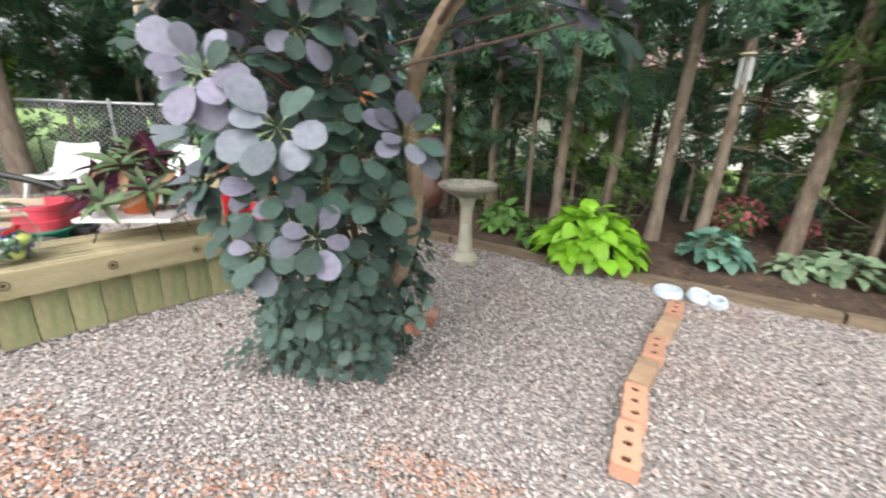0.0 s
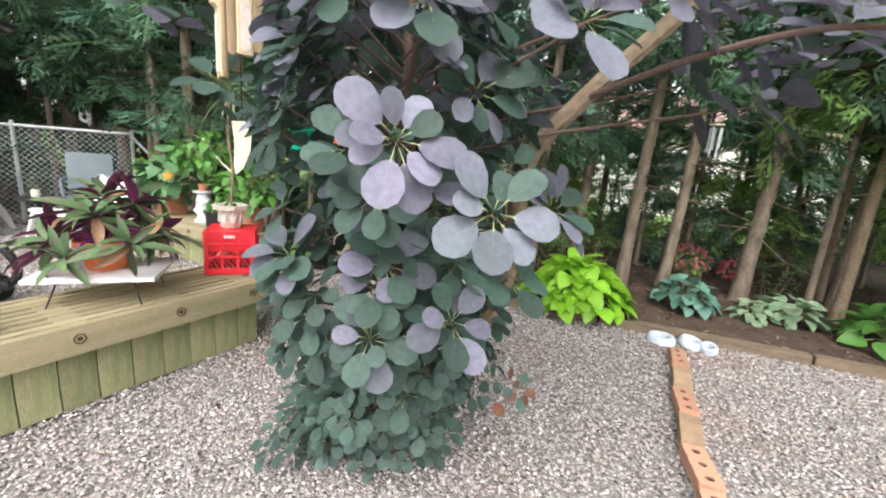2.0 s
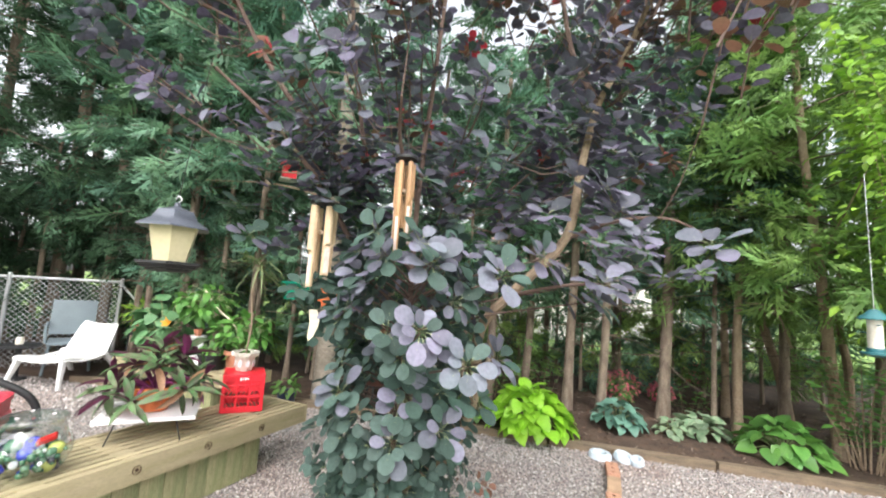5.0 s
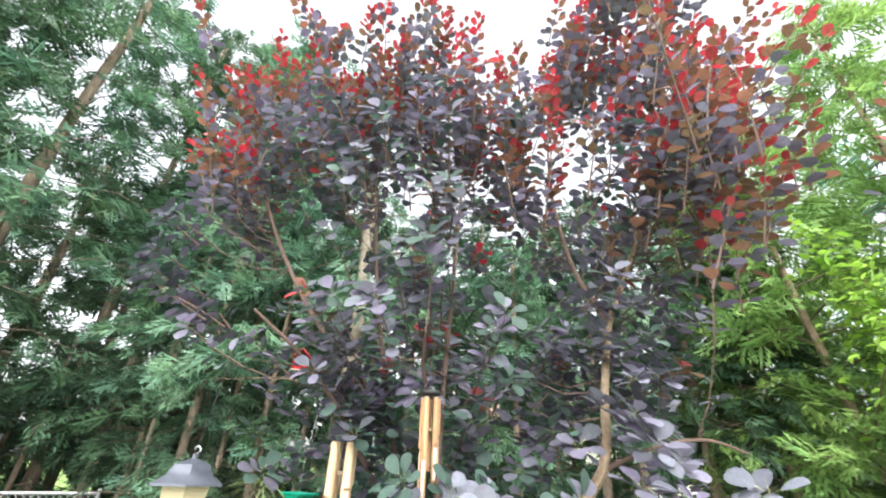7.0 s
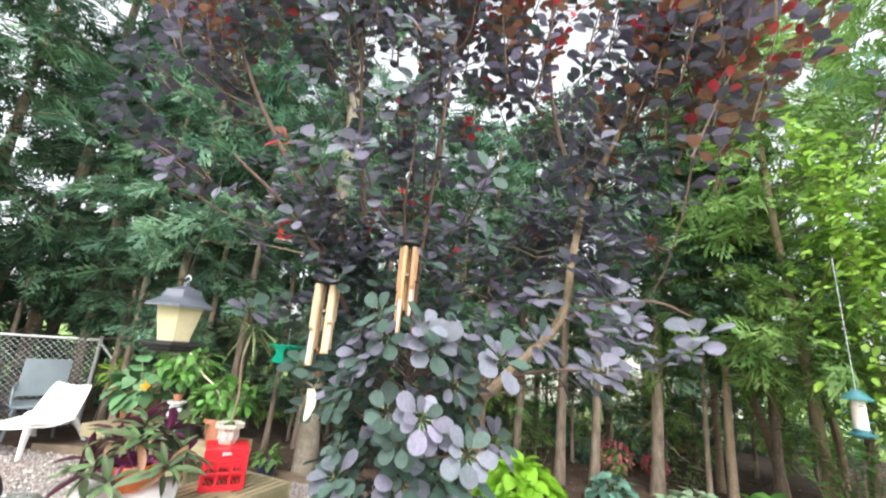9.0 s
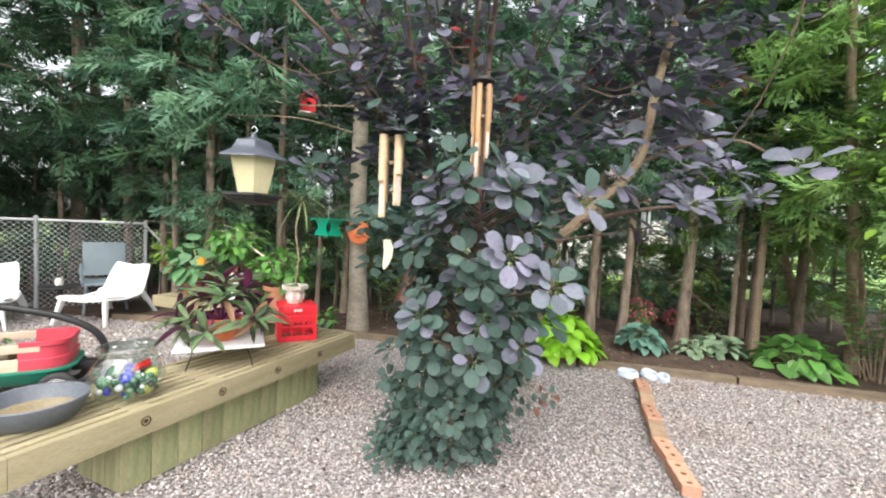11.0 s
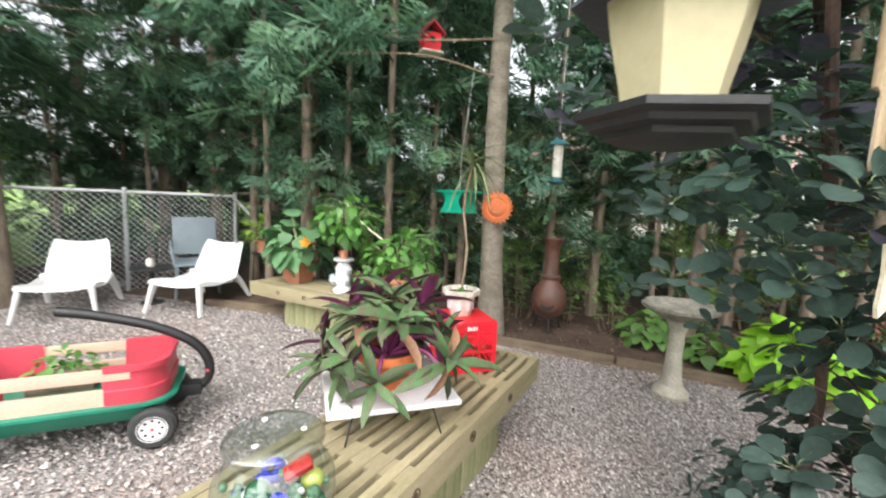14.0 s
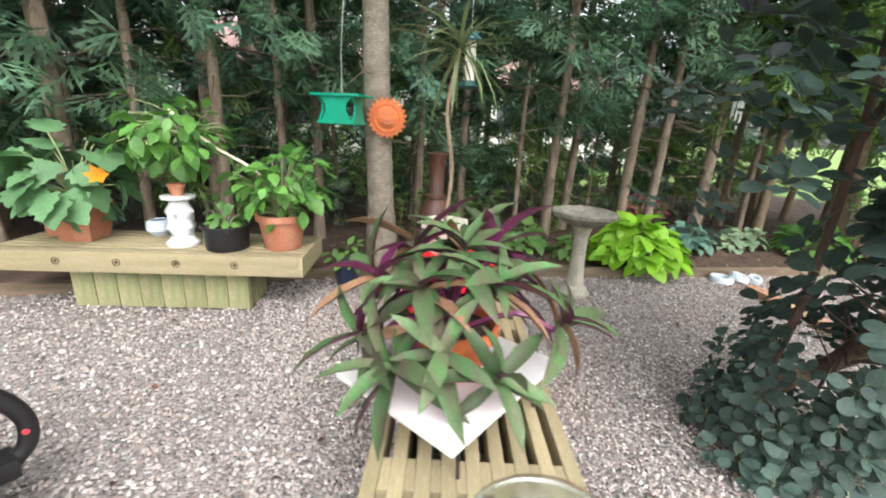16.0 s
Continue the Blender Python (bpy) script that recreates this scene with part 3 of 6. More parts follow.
def conifer(x, y, h, r, z0, spread, n, material, bark="bark", lean=(0, 0), seed=0, twigs=18, label="", size=(0.24, 0.44), low=0.0, top=0.25):
    t = empty("conifer_tree", pose(x, y, 0.02), label or "tall cedar with a bare lower trunk in the hedge", "tree", "hedge trees")
    bm, pts = trunk_mesh(h, r, lean, seed=seed)
    part("trunk", bm, M[bark], t)
    r_ = np.random.default_rng(seed + 100)
    # dead twigs on the bare part
    if twigs:
        bm = bmesh.new()
        for i in range(twigs):
            f = r_.uniform(0.12, 0.55)
            z = f * h
            a = r_.uniform(0, 6.28)
            l = r_.uniform(0.25, 0.8)
            o = Vector((lean[0] * f, lean[1] * f, z))
            d = Vector((math.cos(a), math.sin(a), r_.uniform(-0.35, 0.2)))
            tube(bm, [o, o + d * l * 0.5 + Vector((0, 0, r_.uniform(-.05, .05))), o + d * l + Vector((0, 0, r_.uniform(-.15, .05)))], [0.008, 0.005, 0.002], 4)
        tagged(part("dead_twig_tangle", bm, M["twig"], t), kind="stuff")
    # boughs with sprays hanging off them
    nb = max(6, n // 22)
    P, A, N = [], [], []
    bm = bmesh.new()
    for b in range(nb):
        f = (b + r_.uniform(0, 1)) / nb
        z = z0 + (h - z0) * f
        wide = spread * (1 - (1 - top) * f) * r_.uniform(0.65, 1.15) * min(1, 0.55 + f * 4)
        a = b * 2.4 + r_.uniform(-0.5, 0.5)
        o = np.array([lean[0] * z / h, lean[1] * z / h, z])
        d = np.array([math.cos(a), math.sin(a), r_.uniform(-0.1, 0.35)])
        tip = o + d * wide + np.array([0, 0, -0.18 * wide])
        mid = o + d * wide * 0.5 + np.array([0, 0, 0.05])
        tube(bm, [o, mid, tip], [0.014, 0.009, 0.003], 4)
        k = n // nb
        s = np.sqrt(r_.uniform(0.03, 1.05, k))
        q = o + (mid - o) * 2 * s[:, None] * (1 - s[:, None]) + (tip - o) * (s[:, None] ** 2) + r_.normal(size=(k, 3)) * [0.13, 0.13, 0.10]
        P.append(q)
        A.append(d[None] * 0.7 + r_.normal(size=(k, 3)) * [0.6, 0.6, 0.35] + [0, 0, -0.35])
        N.append(r_.normal(size=(k, 3)) * 0.45 + [0, 0, 1])
    tagged(part("bough_tangle", bm, M["twig"], t), kind="stuff")
    P, A, N = np.concatenate(P), np.concatenate(A), np.concatenate(N)
    me = scatter("crown", FROND, P, A, N, r_.uniform(*size, len(P)), smooth=False)
    link("crown", me, M[material], t)
    return t


def limb(path, r0, r1, parent, name="limb", material="bark_light"):
    pts = curve_pts(path, 5)
    bm = bmesh.new()
    k = len(pts)
    tube(bm, [p + Vector((noise.noise((i, 1, 2)), noise.noise((i, 5, 2)), 0)) * r0 * 0.3 for i, p in enumerate(pts)], [r0 + (r1 - r0) * i / (k - 1) for i in range(k)], 8)
    part(name, bm, M[material], parent)
    return pts


# hedge row along the back of the bed: x, y, trunk radius, lean
ROW = [(-5.1, 5.9, .06, .1, 0), (-4.6, 5.5, .05, -.15, 0), (-4.1, 5.75, .07, .05, 0), (-3.55, 5.45, .045, .2, 0), (-3.0, 5.6, .065, -.1, 0),
       (-2.45, 5.5, .04, .12, 0), (-2.1, 5.7, .055, 0, 0), (-1.05, 5.6, .05, .15, 0), (-0.45, 5.75, .055, .1, 0), (0.1, 5.35, .028, .0, 0), (0.43, 5.2, .06, .2, 0),
       (0.98, 5.6, .06, .28, 0), (1.45, 5.1, .065, .3, 0), (1.87, 5.07, .06, .34, 0), (2.6, 4.95, .075, .36, 0), (3.05, 4.65, .03, .12, 0),
       (3.5, 4.95, .05, .25, 0), (4.25, 5.15, .065, .15, 0), (5.0, 4.7, .06, .2, 0)]
for i, (x, y, r, lx, ly) in enumerate(ROW):
    conifer(x, y, 5.4 + 0.5 * math.sin(i * 2.3), r, (1.25 if x < 0.2 else 1.75) + 0.35 * math.sin(i * 1.7), 0.85, 380, "cedar_bright" if x > 3.2 else ("cedar" if i % 3 else "cedar_dark_shaded"), lean=(lx * 0.6, ly), seed=i, twigs=22)

# second, darker row behind it
for i in range(13):
    x = -6.2 + i * 0.98
    conifer(x, 7.0 + 0.5 * math.sin(i * 1.9), 5.2 + 0.6 * math.sin(i * 3.1), 0.055, 0.35, 0.85, 430, "cedar", seed=40 + i, twigs=8,
            label="dense dark cedar behind the hedge row")

# young evergreens filling the space between the two rows
# most take the brighter tone: light put into the colour against the shade
for i in range(15):
    x = -4.6 + i * 0.72 + 0.15 * math.sin(i * 2.9)
    conifer(x, 6.25 + 0.2 * math.sin(i * 1.7), 2.6 + 0.5 * math.sin(i * 2.1), 0.03, 0.3, 0.6, 190, "cedar_bright" if i % 3 else "cedar", seed=170 + i, twigs=0,
            label="young green cedar between the hedge rows", size=(0.2, 0.36), top=0.55)

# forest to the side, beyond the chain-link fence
# the darkest crowns here have the forest's shade put into their colour
for i, (x, y, h, r, z0, sp, n, m) in enumerate([(-7.55, 2.68, 10.0, .24, 2.3, 2.7, 1300, "cedar_dark_shaded"), (-6.9, 4.08, 12.0, .125, 2.6, 2.5, 1200, "cedar"),
                                                (-9.6, 3.4, 9.0, .13, 1.9, 2.4, 800, "cedar_dark_shaded"), (-10.8, 1.2, 9.0, .14, 2.0, 2.6, 800, "cedar"),
                                                (-6.1, 6.4, 7.5, .09, 1.9, 1.6, 800, "cedar"), (-7.6, 7.4, 8.0, .10, 1.7, 1.9, 800, "cedar_dark_shaded"),
                                                (-9.3, 7.0, 8.5, .12, 1.8, 2.1, 800, "cedar_dark_shaded"), (-5.0, 7.6, 7.8, .09, 1.4, 1.7, 600, "cedar"),
                                                (-11.5, 6.2, 9.0, .14, 2.2, 2.4, 700, "cedar_dark_shaded"), (-12.5, 2.2, 9.0, .15, 3.0, 2.6, 700, "cedar"),
                                                (-9.6, 9.5, 9.0, .12, 1.2, 2.4, 800, "cedar_dark_shaded"), (-4.0, 5.35, 10.0, .07, 2.1, 1.9, 1000, "cedar"),
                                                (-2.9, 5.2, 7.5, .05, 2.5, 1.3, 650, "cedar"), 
                                                (-9.2, 2.2, 9.5, .13, 2.1, 2.6, 1200, "cedar_dark_shaded"),
                                                (-11.0, 4.4, 10.0, .14, 1.6, 2.6, 1200, "cedar_dark_shaded"),
                                                (-5.2, 6.7, 12.0, .10, 6.0, 2.4, 800, "cedar_dark_shaded"), (-7.0, 6.4, 12.5, .11, 6.0, 2.5, 800, "cedar_dark_shaded")]):
    conifer(x, y, h, r, z0, sp, n, m, "bark" if i else "bark_grey", seed=70 + i, twigs=14, label="tall conifer in the shade beyond the chain-link fence", size=(0.28, 0.55))

# the big trunk by the bed
conifer(-1.63, 4.72, 8.5, 0.118, 3.3, 1.5, 520, "cedar", "bark_grey", lean=(-0.18, 0.1), seed=95, twigs=6, label="tall straight conifer with a bare grey trunk beside the bed")
# light-green cedars and crooked trunks at the far side of the court
for i, (x, y, h, r, z0, sp, n, lx) in enumerate([(3.9, 4.0, 6.6, .055, 1.3, 1.2, 900, -.5), (4.7, 3.4, 8.0, .05, 1.4, 1.35, 950, .2), (5.2, 2.2, 7.0, .06, 1.2, 1.4, 900, 0), (3.6, 5.3, 6.5, .05, 2.0, 1.2, 600, 0), (3.25, 4.55, 5.2, .05, 1.5, 1.05, 650, .1)]):
    conifer(x, y, h, r, z0, sp, n, "cedar_bright", "bark_light", lean=(lx, 0), seed=120 + i, twigs=6, label="light green cedar with a crooked pale trunk")
# crooked pale trunks at the far corner
ct = empty("crooked_tree", pose(0, 0, 0), "crooked pale-barked small tree forking low beside the bed", "tree")
for pth, a, b in (([(4.5, 5.4, 0), (4.38, 5.37, .6), (4.12, 5.3, 1.3), (4.05, 5.3, 2.2), (4.2, 5.3, 3.2)], .07, .03), ([(4.12, 5.3, 1.3), (4.4, 5.2, 1.62), (4.75, 5.15, 1.75), (5.2, 5.1, 1.78)], .04, .015),
                  ([(5.3, 5.4, 0), (5.2, 5.3, .8), (5.05, 5.25, 1.5), (5.1, 5.2, 2.6)], .06, .025), ([(5.05, 5.25, 1.5), (5.3, 5.1, 2.0), (5.4, 5.0, 2.6)], .03, .012)):
    limb(pth, a, b, ct)
# added trees, out of view, that close the garden and low sky behind the walker
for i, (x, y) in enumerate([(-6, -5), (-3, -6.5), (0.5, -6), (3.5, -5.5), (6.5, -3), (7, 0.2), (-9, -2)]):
    conifer(x, y, 4.2, 0.1, 0.6, 1.5, 260, "cedar_dark_shaded", seed=140 + i, twigs=0, label="unseen conifer added at the garden's edge", size=(0.4, 0.7))


# ---- smoke bush ----
bush = empty("smoke_bush", pose(0, 0, 0), "tall smoke bush with blue-green, purple and red round leaves", "shrub")
STEMS = [
    ([(-.52, 2.32, -.05), (-.34, 2.18, .25), (-.06, 1.98, .55), (.06, 1.87, .9), (.07, 1.8, 1.25), (.2, 1.68, 1.45), (.46, 1.62, 1.75), (.52, 1.6, 2.1), (.6, 1.6, 2.45), (.72, 1.6, 2.7), (.85, 1.4, 3.1), (.95, 1.2, 3.5)], .040, .009),
    ([(-.42, 2.25, .18), (-.40, 2.2, .6), (-.48, 2.15, 1.3), (-.66, 2.1, 2.1), (-.8, 2.0, 2.9), (-.9, 2.0, 3.8), (-1.0, 2.0, 4.6)], .020, .008),
    ([(-.30, 2.14, .28), (-.30, 1.95, .7), (-.3, 1.75, 1.1), (-.3, 1.7, 1.9), (-.25, 1.75, 2.8), (-.2, 1.8, 3.8), (-.25, 1.9, 4.7)], .020, .008),
    ([(.6, 1.6, 2.45), (.5, 1.8, 2.9), (.45, 1.9, 3.6), (.5, 1.9, 4.4)], .018, .007),
    ([(.66, 1.6, 2.6), (.95, 1.7, 3.1), (1.2, 1.75, 3.7), (1.4, 1.8, 4.4)], .016, .006),
    ([(.2, 1.68, 1.45), (.36, 1.45, 1.5), (.5, 1.3, 1.52), (.62, 1.22, 1.5)], .010, .004),
    ([(.46, 1.62, 1.75), (.7, 1.6, 1.85), (1.0, 1.7, 1.9), (1.25, 1.8, 1.85)], .012, .005),
    ([(-.72, 2.1, 2.1), (-1.1, 1.9, 2.5), (-1.5, 1.9, 3.1), (-1.8, 1.95, 3.7), (-2.0, 2.0, 4.2)], .02, .007),
    ([(-.48, 2.15, 1.3), (-.8, 1.8, 1.9), (-1.0, 1.55, 2.2), (-1.25, 1.35, 2.42)], .018, .007),
    ([(-.3, 1.7, 1.9), (-.38, 1.5, 2.15), (-.36, 1.3, 2.3)], .014, .006),
]
for k, (pth, a, b) in enumerate(STEMS):
    limb(pth, a, b, bush, material="bark_light" if k == 0 else "smoke_bark")

P, A, N, S, K = [], [], [], [], []
twig_bm = bmesh.new()


def rosette(p, ax, k, size, mats, r_):
    ax = np.array(ax, float) / np.linalg.norm(ax)
    u = unit(np.cross(ax, [0.3, 0.2, 1.0]))
    v = np.cross(ax, u)
    for i in range(k):
        a = i * 2.4 + r_.uniform(-0.25, 0.25)
        tilt = 0.85 + 0.65 * (1 - i / k) + r_.uniform(-0.15, 0.15)
        d = (math.cos(a) * u + math.sin(a) * v) * math.sin(tilt) + ax * math.cos(tilt)
        s = size * r_.uniform(0.75, 1.15)
        P.append(np.array(p) + d * s * 0.42 + ax * 0.012 * i / k)
        A.append(d + [0, 0, -0.15])
        N.append(ax + r_.normal(size=3) * 0.18 + [0, 0, 0.35])
        S.append(s)
        K.append(mats[min(len(mats) - 1, int(r_.uniform(0, len(mats))))])


def shoot(p, d, length, k, size, mats, tipmats, r_):
    """A leafy shoot: spiral leaves up a thin stem and a rosette at its tip."""
    p, d = np.array(p, float), unit(np.array(d, float))
    q = p + d * length
    tube(twig_bm, [p, (p + q) / 2 + r_.normal(size=3) * 0.012, q], [0.006, 0.004, 0.002], 4)
    u = unit(np.cross(d, [0.31, 0.17, 0.9]))
    v = np.cross(d, u)
    for i in range(k):
        f = (i + 0.6) / k
        a = i * 2.4 + r_.uniform(-0.3, 0.3)
        o = (math.cos(a) * u + math.sin(a) * v)
        dd = o * (1.0 - 0.45 * f) + d * (0.25 + 0.65 * f) + [0, 0, -0.1]
        s = size * (1.1 - 0.45 * f) * r_.uniform(0.8, 1.15)
        P.append(p + d * length * f + unit(dd) * s * 0.42)
        A.append(dd)
        N.append(d * 0.8 + [0, 0, 0.6] + r_.normal(size=3) * 0.2)
        S.append(s)
        pick = tipmats if f > 0.6 else ([4, 4, 2] if 3 in tipmats and f > 0.3 else mats)
        K.append(pick[r_.integers(len(pick))])


r_ = np.random.default_rng(21)
# 0 green, 1 purple, 2 dark purple, 3 red, 4 bronze, 5 stalk


def column_axis(z):
    return np.array([-0.43 + 0.09 * z, 2.16 - 0.36 * z, z])


def column_radius(z):
    return 0.29 + 0.10 * math.sin(min(1, z / 0.9) * 1.7) - 0.13 * max(0, z - 0.9)


for i in range(128):   # small dark leaves crowding the foot
    z = 0.03 + 0.50 * (i + 0.5) / 128
    a = i * 2.39996 + r_.uniform(-0.4, 0.4)
    o = np.array([math.cos(a), math.sin(a), 0])
    p = column_axis(z) + o * column_radius(z) * r_.uniform(0.68, 1.12)
    rosette(p, o * 0.8 + [0, 0, r_.uniform(0.2, 0.9)] + r_.normal(size=3) * 0.25, int(r_.integers(6, 10)), r_.uniform(0.046, 0.066), [0], r_)
for i in range(175):   # blue-green whorls of the middle, at uneven depth
    z = 0.45 + 1.25 * ((i + 0.5) / 175) ** 1.1
    a = i * 2.39996 + r_.uniform(-0.5, 0.5)
    o = np.array([math.cos(a), math.sin(a), 0])
    if 0.42 < z < 1.25 and o @ np.array([-0.8, 0.6, 0]) > 0.3 and r_.random() < 0.7:
        continue   # the thin side, where the leaning stem shows
    p = column_axis(z) + o * column_radius(z) * r_.uniform(0.55, 1.08)
    rosette(p, o + [0, 0, r_.uniform(0.3, 1.1)] + r_.normal(size=3) * 0.3, int(r_.integers(6, 10)), r_.uniform(0.058, 0.094), [0, 0, 1] if z > 1.3 else [0], r_)
    if i % 2 == 0:
        c = column_axis(max(0.02, z - 0.15))
        tube(twig_bm, [tuple(c), tuple(p)], [0.006, 0.002], 4)
# large open whorls standing out of the column: place, leaf length
WHORLS = [((-0.01, 1.24, 1.16), 0.088), ((-0.28, 1.50, 0.96), 0.095), ((-0.31, 1.47, 0.76), 0.090), ((-0.09, 1.46, 0.84), 0.088), ((-0.38, 1.56, 1.16), 0.075),
          ((-0.20, 1.23, 1.28), 0.088), ((-0.18, 1.33, 1.55), 0.104), ((-0.50, 1.45, 1.50), 0.098), ((0.12, 1.32, 1.52), 0.105), ((0.45, 1.72, 1.50), 0.11),
          ((-0.56, 1.50, 0.96), 0.092), ((0.14, 1.58, 1.14), 0.095), ((0.62, 1.66, 1.45), 0.098), ((0.05, 1.62, 0.93), 0.085), ((0.30, 1.42, 1.62), 0.098)]
for k, (c, size) in enumerate(WHORLS):
    foot = column_axis(max(0.1, c[2] - 0.22))
    tube(twig_bm, [tuple(foot), tuple((foot + c) / 2 + [0, 0, 0.02]), c], [0.007, 0.005, 0.003], 5)
    out = unit(np.array(c) - foot)
    rosette(c, out * 0.9 + [0, -0.25, 0.35] + r_.normal(size=3) * 0.1, 9 + k % 3, size, [1, 1, 1, 0] if c[2] > 1.1 else [0, 0, 1], r_)
for i in range(24):   # runners sprawling at the foot
    p = np.array([-0.72, 1.98, 0.09]) + r_.normal(size=3) * [0.08, 0.09, 0.04]
    rosette(p, [-0.5, -0.3, 0.8], int(r_.integers(5, 8)), r_.uniform(0.045, 0.06), [0], r_)
for i in range(3):
    rosette(np.array([0.07, 1.83, 0.46]) + r_.normal(size=3) * [0.03, 0.03, 0.05], [0.6, -0.5, 0.3], 5, 0.05, [0, 0, 4], r_)
for c, nn, sp, size, mats in [((0.62, 1.3, 1.62), 6, (.2, .14, .10), .09, [1, 2]), ((1.05, 1.7, 1.8), 5, (.28, .2, .14), .08, [1, 2]),
                              ((.50, 1.54, 1.95), 7, (.12, .10, .16), .088, [2, 1]), ((.60, 1.54, 2.35), 9, (.16, .12, .2), .088, [2, 2, 1]),
                              ((-.70, 2.0, 1.42), 28, (.17, .25, .30), .08, [0]), ((-.62, 1.85, 1.78), 9, (.18, .2, .16), .082, [0, 0, 2]), ((-.1, 1.9, 2.0), 30, (.75, .30, .16), .085, [2, 2, 0]), ((-.9, 2.2, 1.95), 20, (.3, .25, .2), .085, [2, 0]), ((.7, 2.1, 2.2), 22, (.35, .3, .22), .08, [2, 1, 0]),
                              ((-.75, 1.95, 2.05), 28, (.34, .22, .30), .082, [2, 0]), ((.25, 2.1, 2.1), 22, (.3, .25, .3), .082, [2, 0]),
                              ((-.3, 1.85, 2.2), 26, (.40, .22, .28), .082, [2, 0, 1]), ((-.5, 2.45, 1.5), 26, (.35, .25, .4), .07, [0]),
                              ((-1.05, 1.75, 2.35), 18, (.25, .2, .2), .08, [2, 0, 1]),
                              ((0.05, 2.2, 1.75), 18, (.3, .2, .25), .08, [2, 0]),
                              ((1.2, 2.4, 2.1), 9, (.22, .3, .4), .075, [2, 1])]:
    for i in range(nn):
        p = np.array(c) + r_.normal(size=3) * np.array(sp) * 0.8
        rosette(p, [r_.normal() * 0.5, r_.normal() * 0.35 - 0.4, 1], int(r_.integers(7, 11)), size * r_.uniform(0.8, 1.15), mats, r_)
# upper shoots through the crown, each tied to the nearest limb
LIMB = np.array([tuple(p) for pth, a, b in STEMS for p in curve_pts(pth, 6)])


def tie(p):
    k = LIMB[np.argmin(((LIMB - p) ** 2).sum(1) + 2.0 * np.maximum(0, LIMB[:, 2] - p[2] + 0.05))]
    if 0.04 < np.linalg.norm(k - p) < 0.55:
        mid = (k + p) / 2 + [0, 0, -0.05]
        tube(twig_bm, [tuple(k), tuple(mid), tuple(p)], [0.004, 0.003, 0.0025], 3)


# thin places where the cedars behind show through: x, z, half width, half height
OPENINGS = [(-1.3, 2.75, 0.46, 0.52), (0.10, 2.72, 0.34, 0.48), (1.1, 2.85, 0.36, 0.32), (0.55, 3.85, 0.40, 0.45)]
for i in range(280):   # dark middle of the crown
    q = unit(r_.normal(size=3)) * r_.uniform(0.35, 1.0) ** 0.5
    p = np.array([-0.35, 1.95, 2.95]) + q * [1.75, 0.8, 1.15]
    if p[2] < 1.75 or any(((p[0] - gx) / wx) ** 2 + ((p[2] - gz) / wz) ** 2 < 1 for gx, gz, wx, wz in OPENINGS):
        continue
    tie(p)
    d = q * [0.9, 0.9, 0.3] + [0, 0, 0.55]
    tips = [2, 1, 2, 0] if r_.random() < 0.86 else [4, 3, 1]
    length = r_.uniform(0.2, 0.42)
    shoot(p, d, length, int(r_.integers(8, 12)), 0.085, [2, 2, 0, 1], tips, r_)
    rosette(p + unit(d) * length, d + [0, -0.35, 0.2], int(r_.integers(6, 9)), r_.uniform(0.075, 0.095), tips, r_)
# tufts of the top: middle, half width, how much taller
TUFTS = [(-2.15, 0.14, 0.05), (-1.75, 0.12, -0.5), (-1.35, 0.15, 0.2), (-1.05, 0.2, 0.0), (-0.75, 0.15, 0.15), (-0.45, 0.12, 0.05), (-0.15, 0.1, -0.15), (0.2, 0.12, -0.55), (0.65, 0.14, 0.35), (0.95, 0.2, 0.55), (1.3, 0.2, 0.55), (1.65, 0.2, 0.3), (1.0, 0.25, 0.4)]
for i in range(286):   # upright young shoots on top
    c, w, up = TUFTS[i % len(TUFTS)]
    u = c + w * r_.uniform(-1, 1)
    p = np.array([u, r_.uniform(1.4, 2.3), r_.uniform(3.45, 4.75) + up])
    tie(p)
    shoot(p, [0.2 * (u + 0.6) + r_.normal() * 0.27, r_.normal() * 0.25 - 0.1, 1], r_.uniform(0.4, 0.85), int(r_.integers(22, 31)), 0.075, [2, 2, 2, 1], [3, 3, 3, 4], r_)
for i in range(64):   # long shoots arching over towards the walker
    p = np.array([1.05, 1.3, 3.0]) + r_.normal(size=3) * [0.28, 0.2, 0.25]
    tie(p)
    shoot(p, [0.2 + r_.normal() * 0.25, -0.15 + r_.normal() * 0.2, 1], r_.uniform(0.5, 0.85), int(r_.integers(15, 21)), 0.078, [2, 2, 4, 1], [3, 4, 3], r_)
SMOKE = [M["smoke_green"], M["smoke_purple"], M["smoke_dark"], M["smoke_red"], M["smoke_bronze"], M["petiole"]]
tagged(part("twig_tangle", twig_bm, M["smoke_bark"], bush), kind="stuff")
Ka = np.array(K)
V, T, Q, fm = ROUND_LEAF
me = scatter("leaves", ROUND_LEAF, P, A, N, S, np.zeros(len(P), int))
nt, nq = len(T), len(Q)
idx = np.concatenate([np.where(fm[None, :nt] == 5, 5, Ka[:, None]).ravel(), np.repeat(Ka, nq)])
me.polygons.foreach_set("material_index", idx.astype(np.int32))
link("foliage", me, SMOKE, bush)


